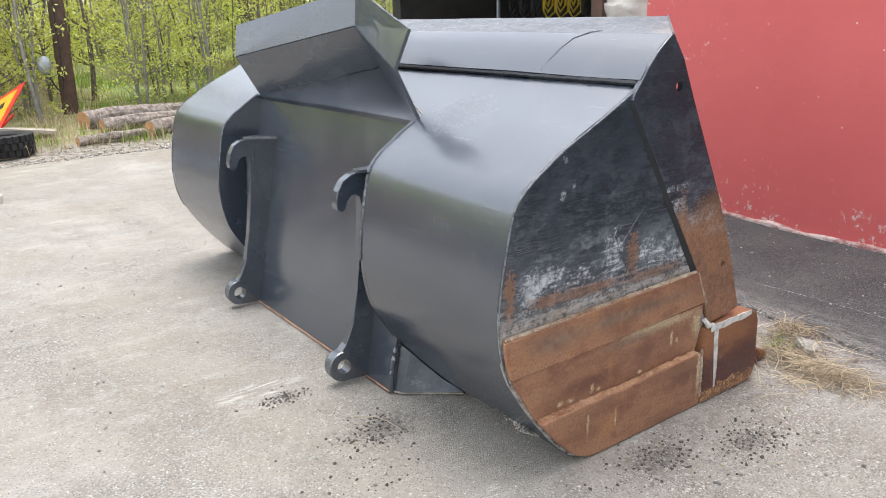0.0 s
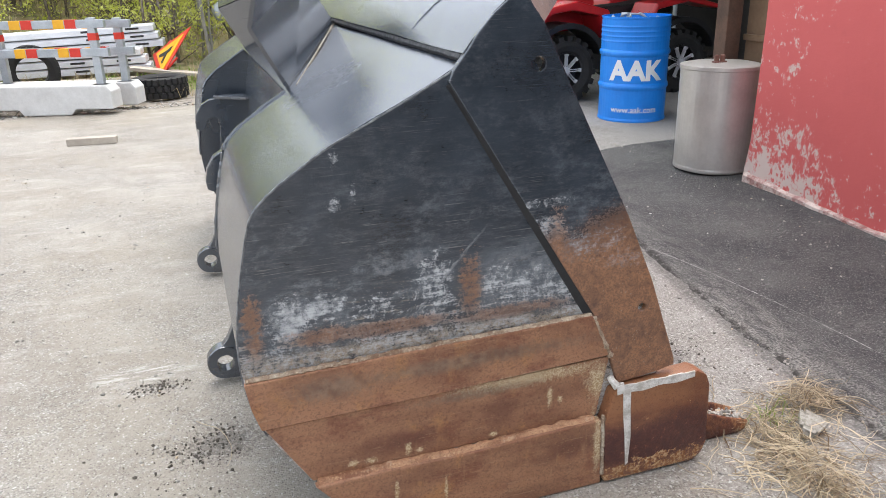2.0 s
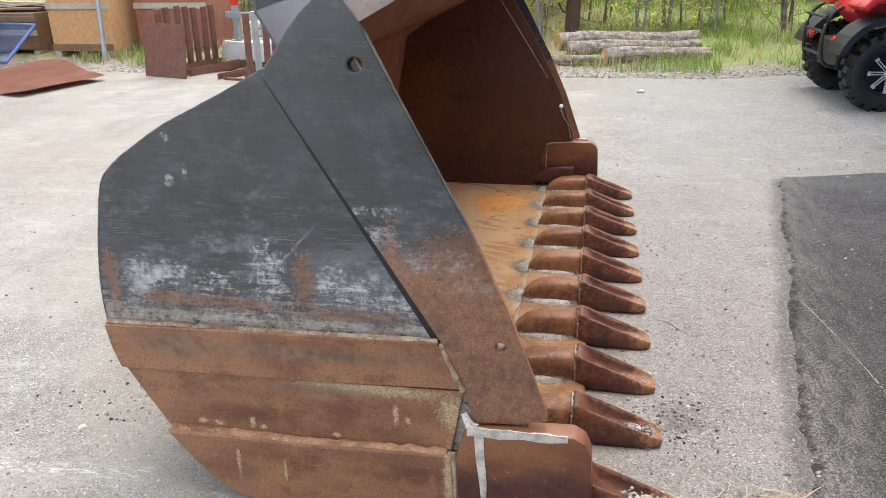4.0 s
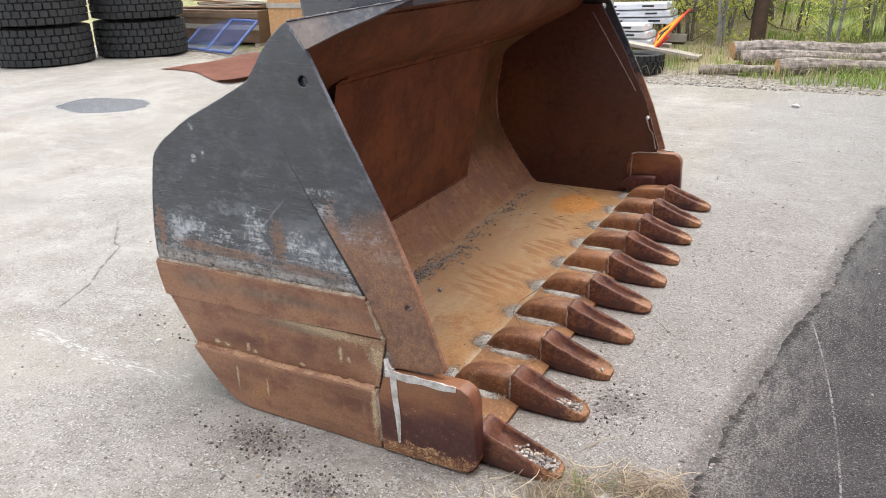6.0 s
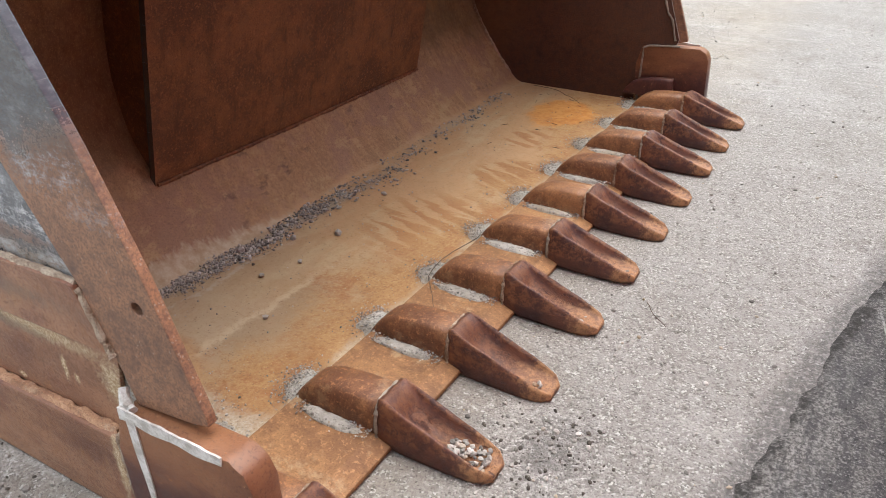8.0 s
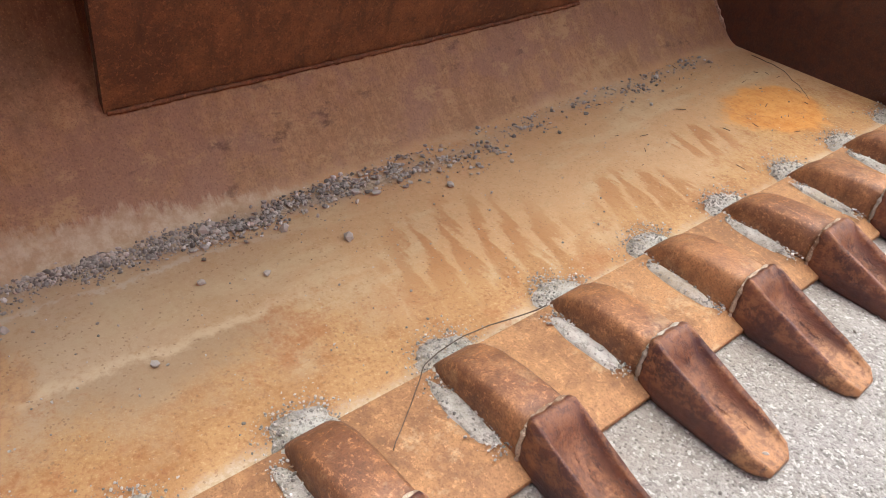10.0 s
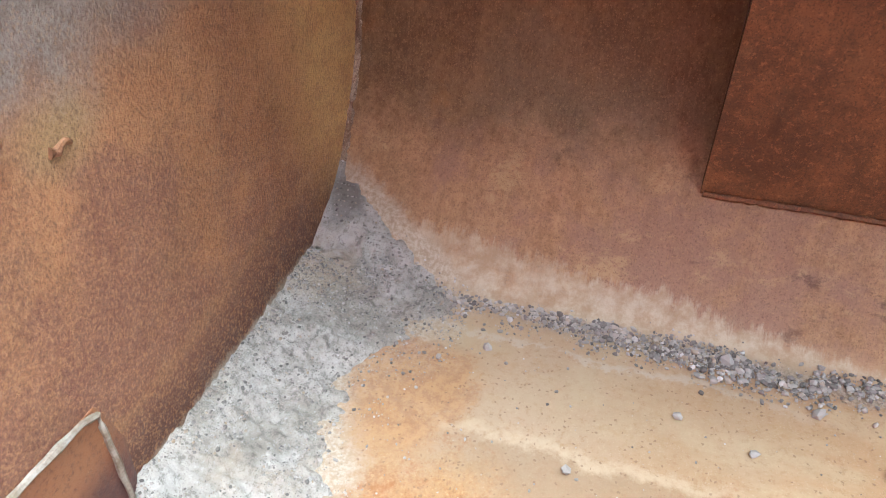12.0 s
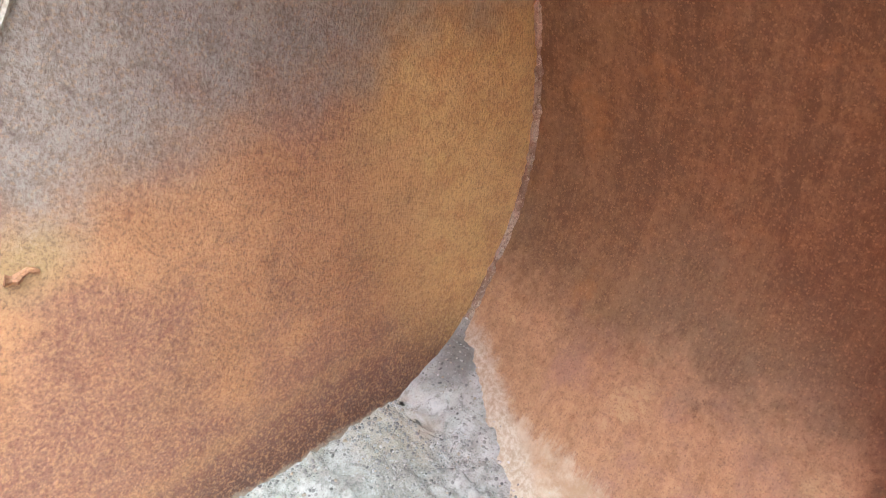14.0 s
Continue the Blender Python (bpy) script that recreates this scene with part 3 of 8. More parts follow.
def plate_rust():
    """Wear plates on the ends: brown mill rust with wine-dark and orange clouds, scrapes, sandy crust under the strip and dribbles."""
    m, nt, b = material("outer_rust", 0.55)
    p = place(nt)
    x, y, z = split(nt, p)
    cloud, cloud2 = grain(nt, stretch(nt, p, 3, 3, 7), 1.0, 6, 0.6), grain(nt, stretch(nt, p, 5, 5, 9, 12), 1.0, 7, 0.7)
    mid, fine = grain(nt, p, 30, 8, 0.8), grain(nt, p, 260, 4, 0.75)
    col = blend(nt, step(nt, cloud, 0.36, 0.64), (0.215, 0.102, 0.058), (0.345, 0.175, 0.098))
    col = blend(nt, step(nt, cloud2, 0.50, 0.64, 0, 0.7), col, (0.175, 0.062, 0.036))
    col = blend(nt, step(nt, grain(nt, p, 6, 8, 0.75), 0.54, 0.66, 0, 0.6), col, (0.42, 0.205, 0.078))
    wine = most(nt, patch(nt, p, (0.72, 0, 0.29), (0.06, 0.5, 0.05), wave(nt, mid, 0.9), 0.3, 1.3), patch(nt, p, (0.93, 0, 0.14), (0.10, 0.5, 0.04), wave(nt, mid, 0.9), 0.3, 1.3), patch(nt, p, (0.45, 0, 0.26), (0.12, 0.5, 0.03), wave(nt, mid, 0.9), 0.3, 1.3))
    col = blend(nt, op(nt, "MULTIPLY", wine, 0.6), col, (0.105, 0.036, 0.026))
    scrape = grain(nt, stretch(nt, p, 7, 7, 120, 3), 1.0, 6, 0.75)
    col = blend(nt, step(nt, scrape, 0.57, 0.68, 0, 0.6), col, (0.38, 0.245, 0.15))
    col = blend(nt, op(nt, "MULTIPLY", step(nt, grain(nt, p, 120, 6, 0.8), 0.50, 0.60), 0.5), col, (0.095, 0.040, 0.024))
    col = blend(nt, op(nt, "MULTIPLY", step(nt, mid, 0.56, 0.64), 0.40), col, (0.34, 0.165, 0.072))
    col = blend(nt, op(nt, "MULTIPLY", flecks(nt, p, 150, 0.40, 0.18), 0.22), col, (0.44, 0.26, 0.13))
    col = blend(nt, op(nt, "MULTIPLY", flecks(nt, p, 190, 0.45, 0.25), 0.25), col, (0.075, 0.028, 0.018))
    ragged = op(nt, "ADD", wave(nt, mid, 1.6), wave(nt, grain(nt, p, 80, 7, 0.85), 3.2))
    sandy = most(nt, patch(nt, p, (0.80, 0, 0.366), (0.22, 0.5, 0.022), ragged, 0.3, 1.2), patch(nt, p, (1.0, 0, 0.32), (0.035, 0.5, 0.06), ragged, 0.3, 1.2), patch(nt, p, (0.995, 0, 0.14), (0.014, 0.5, 0.10), ragged, 0.3, 1.2),
                 *[patch(nt, p, (cx, 0, cz), (rx, 0.5, rz), ragged, 0.4, 1.0) for cx, cz, rx, rz in ((0.33, 0.225, 0.016, 0.010), (0.375, 0.222, 0.018, 0.012), (0.47, 0.235, 0.010, 0.022), (0.50, 0.222, 0.012, 0.010), (0.86, 0.30, 0.010, 0.035), (0.89, 0.285, 0.008, 0.014), (0.70, 0.222, 0.014, 0.01), (0.43, 0.12, 0.007, 0.05), (0.56, 0.11, 0.006, 0.04))])
    col = blend(nt, op(nt, "MULTIPLY", sandy, 0.95), col, blend(nt, step(nt, fine, 0.42, 0.58), (0.34, 0.22, 0.105), (0.64, 0.53, 0.36)))
    dribble = step(nt, grain(nt, stretch(nt, p, 38, 38, 4), 1.0, 4, 0.6), 0.62, 0.70, 0, 0.35)
    col = blend(nt, op(nt, "MULTIPLY", dribble, step(nt, z, 0.34, 0.1)), col, (0.42, 0.26, 0.14))
    worn = most(nt, patch(nt, p, (0.62, 0, 0.455), (0.30, 0.5, 0.018), ragged, 0.3, 1.6), patch(nt, p, (0.66, 0, 0.352), (0.16, 0.5, 0.014), ragged, 0.3, 1.4), patch(nt, p, (0.30, 0, 0.45), (0.10, 0.5, 0.03), ragged, 0.3, 1.6))
    col = blend(nt, op(nt, "MULTIPLY", worn, 0.55), col, blend(nt, step(nt, mid, 0.4, 0.6), (0.085, 0.060, 0.048), (0.23, 0.185, 0.14)))
    put(nt, b.inputs["Base Color"], col)
    put(nt, b.inputs["Roughness"], op(nt, "ADD", 0.40, op(nt, "ADD", wave(nt, mid, 0.5), op(nt, "MULTIPLY", sandy, 0.25))))
    relief(nt, b, op(nt, "ADD", op(nt, "MULTIPLY", fine, 0.3), op(nt, "ADD", mid, op(nt, "ADD", cloud2, op(nt, "MULTIPLY", sandy, 0.5)))), 0.35, 0.005)
    return m


def shoe_rust():
    """The corner shoes: smooth wine-brown scale, flaking orange along the bottom and the nose."""
    m, nt, b = material("shoe_rust", 0.5)
    p = place(nt)
    x, y, z = split(nt, p)
    cloud, mid, fine = grain(nt, stretch(nt, p, 4, 4, 9), 1.0, 5, 0.6), grain(nt, p, 40, 8, 0.8), grain(nt, p, 250, 3)
    col = blend(nt, step(nt, cloud, 0.35, 0.65), (0.15, 0.056, 0.030), (0.25, 0.108, 0.050))
    col = blend(nt, step(nt, op(nt, "ADD", z, wave(nt, cloud, 0.16)), 0.19, 0.30, 0, 0.5), col, (0.24, 0.108, 0.048))
    wine = op(nt, "MULTIPLY", step(nt, op(nt, "ADD", z, op(nt, "ADD", wave(nt, cloud, 0.10), wave(nt, mid, 0.04))), 0.21, 0.15), step(nt, op(nt, "ADD", z, wave(nt, mid, 0.06)), 0.03, 0.07))
    col = blend(nt, op(nt, "MULTIPLY", wine, 0.9), col, blend(nt, step(nt, mid, 0.36, 0.64), (0.045, 0.014, 0.018), (0.090, 0.030, 0.026)))
    col = blend(nt, step(nt, mid, 0.54, 0.68, 0, 0.3), col, (0.22, 0.088, 0.048))
    col = blend(nt, step(nt, grain(nt, p, 130, 6, 0.8), 0.52, 0.62, 0, 0.5), col, (0.055, 0.020, 0.015))
    col = blend(nt, step(nt, grain(nt, p, 95, 7, 0.8), 0.46, 0.36, 0, 0.22), col, (0.27, 0.120, 0.058))
    flake = step(nt, op(nt, "ADD", mid, step(nt, op(nt, "ADD", z, wave(nt, cloud, 0.05)), 0.085, 0.03, 0, 0.17)), 0.63, 0.66)
    col = blend(nt, flake, col, blend(nt, step(nt, grain(nt, p, 70, 6, 0.8), 0.44, 0.58), (0.26, 0.105, 0.040), (0.54, 0.36, 0.20)))
    put(nt, b.inputs["Base Color"], col)
    put(nt, b.inputs["Roughness"], op(nt, "ADD", op(nt, "ADD", 0.42, op(nt, "MULTIPLY", flake, 0.35)), wave(nt, mid, 0.3)))
    relief(nt, b, op(nt, "ADD", op(nt, "MULTIPLY", fine, 0.2), op(nt, "ADD", mid, op(nt, "MULTIPLY", flake, 0.5))), 0.4, 0.004)
    return m


def tooth_rust():
    """Cast teeth: purple-brown flanks, the hollow and the rims rubbed to orange, the hollow darker behind the tip."""
    m, nt, b = material("tooth_rust", 0.45)
    q, p = local(nt), place(nt)
    x, y, z = split(nt, q)
    big, mid, fine = grain(nt, p, 12, 5, 0.65), grain(nt, p, 55, 8, 0.8), grain(nt, p, 300, 3)
    side = op(nt, "ABSOLUTE", y)
    col = blend(nt, step(nt, big, 0.35, 0.65), (0.055, 0.019, 0.019), (0.135, 0.048, 0.028))
    rubbed = most(nt, step(nt, op(nt, "ADD", side, wave(nt, mid, 0.035)), 0.040, 0.026), step(nt, op(nt, "ADD", x, wave(nt, mid, 0.10)), 1.47, 1.52))
    rubbed = op(nt, "MULTIPLY", rubbed, op(nt, "MULTIPLY", step(nt, x, 1.36, 1.50, 0.45, 1.0), step(nt, op(nt, "ADD", x, wave(nt, big, 0.10)), 1.31, 1.37)))
    col = blend(nt, op(nt, "MULTIPLY", rubbed, 0.9), col, blend(nt, step(nt, mid, 0.38, 0.64), (0.17, 0.077, 0.036), (0.36, 0.18, 0.082)))
    tan = op(nt, "MULTIPLY", rubbed, step(nt, op(nt, "ADD", mid, op(nt, "MULTIPLY", x, 0.9)), 1.80, 1.95, 0, 0.75))
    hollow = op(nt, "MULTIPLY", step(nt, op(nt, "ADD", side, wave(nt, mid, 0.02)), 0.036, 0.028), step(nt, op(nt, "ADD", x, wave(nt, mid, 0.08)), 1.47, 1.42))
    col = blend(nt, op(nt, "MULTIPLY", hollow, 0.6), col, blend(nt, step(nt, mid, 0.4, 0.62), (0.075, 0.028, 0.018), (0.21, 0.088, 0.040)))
    col = blend(nt, tan, col, (0.35, 0.18, 0.082))
    pit = step(nt, grain(nt, stretch(nt, p, 18, 60, 30), 1.0, 7, 0.8), 0.56, 0.64)
    col = blend(nt, op(nt, "MULTIPLY", pit, 0.8), col, (0.050, 0.017, 0.016))
    box = step(nt, op(nt, "ADD", x, wave(nt, mid, 0.03)), 1.335, 1.315)
    col = blend(nt, op(nt, "MULTIPLY", box, step(nt, mid, 0.42, 0.58, 0.0, 0.6)), col, (0.19, 0.08, 0.038))
    rim = op(nt, "MULTIPLY", step(nt, side, 0.036, 0.041), op(nt, "MULTIPLY", step(nt, z, 0.035, 0.05), step(nt, mid, 0.44, 0.58)))
    col = blend(nt, op(nt, "MULTIPLY", rim, 0.45), col, (0.33, 0.15, 0.065))
    put(nt, b.inputs["Base Color"], col)
    put(nt, b.inputs["Roughness"], op(nt, "ADD", 0.50, wave(nt, mid, 0.5)))
    relief(nt, b, op(nt, "ADD", op(nt, "MULTIPLY", fine, 0.3), op(nt, "ADD", mid, op(nt, "MULTIPLY", pit, -0.7))), 0.6, 0.005)
    return m


def stained_wall():
    m, nt, b = material("red_plaster", 0.75)
    p = place(nt)
    x, y, z = split(nt, p)
    big, mid, fine = grain(nt, p, 1.4, 5, 0.6), grain(nt, p, 14, 7, 0.75), grain(nt, p, 120, 4)
    col = blend(nt, big, (0.53, 0.098, 0.094), (0.64, 0.135, 0.128))
    col = blend(nt, step(nt, grain(nt, p, 5, 8, 0.75), 0.55, 0.75, 0, 0.3), col, (0.46, 0.095, 0.09))
    low = op(nt, "ADD", step(nt, z, 0.62, 0.05, 0.0, 0.10), step(nt, y, 0.9, 2.2, 0.0, 0.09))
    flake = op(nt, "ADD", op(nt, "ADD", op(nt, "MULTIPLY", mid, 0.55), op(nt, "MULTIPLY", grain(nt, stretch(nt, p, 30, 60, 30), 1.0, 7, 0.8), 0.3)), op(nt, "ADD", low, op(nt, "MULTIPLY", grain(nt, p, 3, 4), 0.2)))
    col = blend(nt, step(nt, flake, 0.665, 0.70), col, (0.62, 0.50, 0.45))
    rare = step(nt, grain(nt, p, 24, 3, 0.5), 0.735, 0.75)
    col = blend(nt, rare, col, (0.66, 0.55, 0.48))
    put(nt, b.inputs["Base Color"], col)
    relief(nt, b, op(nt, "ADD", op(nt, "MULTIPLY", fine, 0.2), op(nt, "SUBTRACT", mid, op(nt, "MULTIPLY", step(nt, flake, 0.665, 0.70), 0.6))), 0.35, 0.006)
    return m


TARMAC_EDGE = [(1.86, -0.5), (1.92, 0.1), (1.97, 0.5), (2.03, 0.95), (2.12, 1.4), (2.22, 1.9), (2.33, 2.6), (2.46, 3.3)]
CRACK = [(-1.64, 1.22), (-1.36, 0.95), (-1.28, 0.92), (-1.12, 0.66), (-0.99, 0.48), (-0.90, 0.24)]
SCRAPE = [(-0.80, 0.04), (-0.60, 0.03), (-0.27, -0.01), (0.09, 0.03)]


def yard_ground():
    """Worn pale tarmac with stones showing, gravel along its edge, then grass and litter."""
    m, nt, b = material("yard_ground", 0.9, 0, 0.25)
    p = place(nt)
    x, y, z = split(nt, p)
    huge, big, mid, fine = grain(nt, p, 0.45, 4, 0.6), grain(nt, p, 2.2, 7, 0.7), grain(nt, p, 13, 7, 0.75), grain(nt, p, 300, 4, 0.8)
    col = blend(nt, step(nt, huge, 0.35, 0.65), (0.31, 0.276, 0.220), (0.375, 0.350, 0.305))
    col = blend(nt, step(nt, big, 0.44, 0.64, 0, 0.55), col, (0.24, 0.208, 0.165))
    col = blend(nt, step(nt, grain(nt, p, 0.9, 8, 0.72), 0.52, 0.66, 0, 0.5), col, (0.46, 0.435, 0.385))
    tyre = grain(nt, stretch(nt, p, 1.2, 0.35, 1), 1.0, 8, 0.7)
    col = blend(nt, step(nt, grain(nt, p, 5, 9, 0.8), 0.52, 0.64, 0, 0.5), col, (0.22, 0.195, 0.155))
    col = blend(nt, step(nt, tyre, 0.50, 0.66, 0, 0.55), col, (0.215, 0.185, 0.145))
    col = blend(nt, step(nt, mid, 0.52, 0.66, 0, 0.4), col, (0.41, 0.39, 0.355))
    front = op(nt, "MULTIPLY", step(nt, op(nt, "ADD", x, wave(nt, big, 0.5)), 1.2, 1.7), 0.6)
    col = blend(nt, front, col, blend(nt, step(nt, big, 0.36, 0.62), (0.27, 0.262, 0.25), (0.39, 0.385, 0.375)))
    bare = op(nt, "MAXIMUM", step(nt, grain(nt, p, 1.2, 6, 0.62), 0.44, 0.60, 0.3, 1.0), step(nt, x, 1.0, 1.6))
    chip = nt.nodes.new("ShaderNodeTexVoronoi")
    nt.links.new(p, chip.inputs["Vector"])
    chip.inputs["Scale"].default_value = 185
    tone = split(nt, chip.outputs["Color"])[0]
    stone = ramp(nt, tone, (0.0, (0.07, 0.062, 0.05)), (0.4, (0.21, 0.195, 0.165)), (0.8, (0.37, 0.355, 0.315)), (1.0, (0.70, 0.69, 0.65)))
    col = blend(nt, op(nt, "MULTIPLY", bare, step(nt, grain(nt, p, 26, 5, 0.7), 0.38, 0.64, 0.15, 0.75)), col, stone)
    col = blend(nt, op(nt, "MULTIPLY", bare, step(nt, grain(nt, p, 150, 4, 0.75), 0.60, 0.66, 0, 0.65)), col, (0.60, 0.585, 0.555))
    col = blend(nt, op(nt, "MULTIPLY", bare, step(nt, grain(nt, p, 100, 6, 0.82), 0.43, 0.36, 0, 0.9)), col, (0.085, 0.073, 0.058))
    col = blend(nt, op(nt, "MULTIPLY", op(nt, "MULTIPLY", step(nt, fine, 0.52, 0.62), 0.7), bare), col, (0.095, 0.083, 0.068))
    vein = op(nt, "ABSOLUTE", op(nt, "SUBTRACT", op(nt, "ADD", grain(nt, p, 0.6, 8, 0.55), wave(nt, mid, 0.012)), 0.5))
    crack = op(nt, "MULTIPLY", step(nt, vein, 0.0022, 0.0008), step(nt, grain(nt, p, 0.8, 4), 0.54, 0.62))
    col = blend(nt, op(nt, "MULTIPLY", crack, 0.5), col, (0.09, 0.08, 0.07))
    col = blend(nt, op(nt, "MULTIPLY", flecks(nt, p, 120, 0.40, 0.16), 0.7), col, (0.54, 0.525, 0.49))
    col = blend(nt, op(nt, "MULTIPLY", flecks(nt, p, 140, 0.42, 0.22), 0.75), col, (0.085, 0.074, 0.06))
    col = blend(nt, op(nt, "MULTIPLY", flecks(nt, p, 60, 0.30, 0.06), 0.75), col, (0.60, 0.585, 0.555))
    split_line = seam(nt, p, CRACK, wave(nt, mid, 0.05))
    col = blend(nt, op(nt, "MULTIPLY", op(nt, "MULTIPLY", step(nt, split_line, 0.010, 0.002), step(nt, grain(nt, p, 40, 4, 0.7), 0.38, 0.50)), 0.8), col, (0.085, 0.075, 0.062))
    smear = op(nt, "MULTIPLY", step(nt, grain(nt, stretch(nt, p, 2.2, 7, 1), 1.0, 8, 0.72), 0.53, 0.66), step(nt, grain(nt, p, 70, 6, 0.8), 0.40, 0.56))
    col = blend(nt, op(nt, "MULTIPLY", smear, 0.4), col, (0.52, 0.50, 0.46))
    damp = op(nt, "MULTIPLY", step(nt, grain(nt, p, 1.7, 8, 0.72), 0.56, 0.66), step(nt, grain(nt, p, 34, 7, 0.8), 0.42, 0.56))
    col = blend(nt, op(nt, "MULTIPLY", damp, 0.5), col, (0.135, 0.118, 0.092))
    scrape = op(nt, "MULTIPLY", step(nt, seam(nt, p, SCRAPE, wave(nt, mid, 0.10)), 0.055, 0.0), step(nt, grain(nt, stretch(nt, p, 14, 60, 1), 1.0, 7, 0.8), 0.50, 0.58))
    col = blend(nt, op(nt, "MULTIPLY", scrape, 0.75), col, (0.64, 0.63, 0.60))
    kerb = seam(nt, p, TARMAC_EDGE, op(nt, "ADD", wave(nt, grain(nt, p, 6, 8, 0.75), 0.12), wave(nt, mid, 0.06)))
    col = blend(nt, op(nt, "MULTIPLY", step(nt, kerb, 0.08, 0.01), step(nt, grain(nt, p, 60, 7, 0.8), 0.42, 0.56, 0.3, 0.85)), col, (0.085, 0.080, 0.072))
    crumb = wave(nt, grain(nt, p, 48, 7, 0.82), 4.5)
    spill = most(nt, *[op(nt, "MULTIPLY", step(nt, op(nt, "ADD", patch(nt, p, (cx, cy, 0), (rx, ry, 1), 0.0, 0.0, 1.7), crumb), 0.62, 0.8), patch(nt, p, (cx, cy, 0), (rx, ry, 1), 0.0, 1.3, 1.8)) for cx, cy, rx, ry in
                       ((-0.17, 0.98, 0.075, 0.04), (0.02, 0.55, 0.16, 0.11), (0.95, -0.28, 0.13, 0.07), (0.62, -0.16, 0.15, 0.08), (1.62, 0.55, 0.10, 0.14))])
    col = blend(nt, op(nt, "MULTIPLY", spill, 0.5), col, (0.055, 0.048, 0.04))
    brushed = grain(nt, stretch(nt, p, 7, 50, 1), 1.0, 8, 0.8)
    lime = op(nt, "MULTIPLY", patch(nt, p, (-0.22, 1.10, 0), (0.20, 0.08, 1), wave(nt, mid, 0.8), 0.3, 1.2), step(nt, brushed, 0.48, 0.60))
    col = blend(nt, op(nt, "MULTIPLY", lime, 0.7), col, (0.66, 0.65, 0.62))
    oil = patch(nt, p, (-5.0, 3.9, 0), (0.62, 0.42, 1), wave(nt, big, 0.7), 0.9, 1.0)
    col = blend(nt, op(nt, "MULTIPLY", oil, 0.85), col, (0.12, 0.125, 0.135))
    edge = op(nt, "ADD", y, op(nt, "ADD", wave(nt, big, 0.5), wave(nt, mid, 0.3)))
    dirt = blend(nt, step(nt, mid, 0.35, 0.65), (0.15, 0.125, 0.09), (0.36, 0.33, 0.29))
    col = blend(nt, step(nt, edge, 7.2, 7.32), col, dirt)
    turf = blend(nt, step(nt, grain(nt, p, 5, 7, 0.75), 0.4, 0.62), (0.34, 0.28, 0.18), (0.20, 0.22, 0.08))
    turf = blend(nt, op(nt, "MULTIPLY", step(nt, x, 0.8, 2.0), 0.7), turf, (0.20, 0.28, 0.07))
    col = blend(nt, step(nt, edge, 7.95, 8.5), col, turf)
    col = blend(nt, op(nt, "MULTIPLY", step(nt, y, 7.0, 6.0), 0.09), col, (0.30, 0.30, 0.345))
    put(nt, b.inputs["Base Color"], col)
    put(nt, b.inputs["Roughness"], step(nt, oil, 0, 1, 0.9, 0.25))
    lump = op(nt, "ADD", op(nt, "MULTIPLY", chip.outputs["Distance"], -0.4), op(nt, "ADD", op(nt, "MULTIPLY", fine, 0.5), op(nt, "ADD", mid, op(nt, "MULTIPLY", grain(nt, p, 62, 5, 0.7), 0.3))))
    relief(nt, b, lump, 0.9, 0.008)
    return m


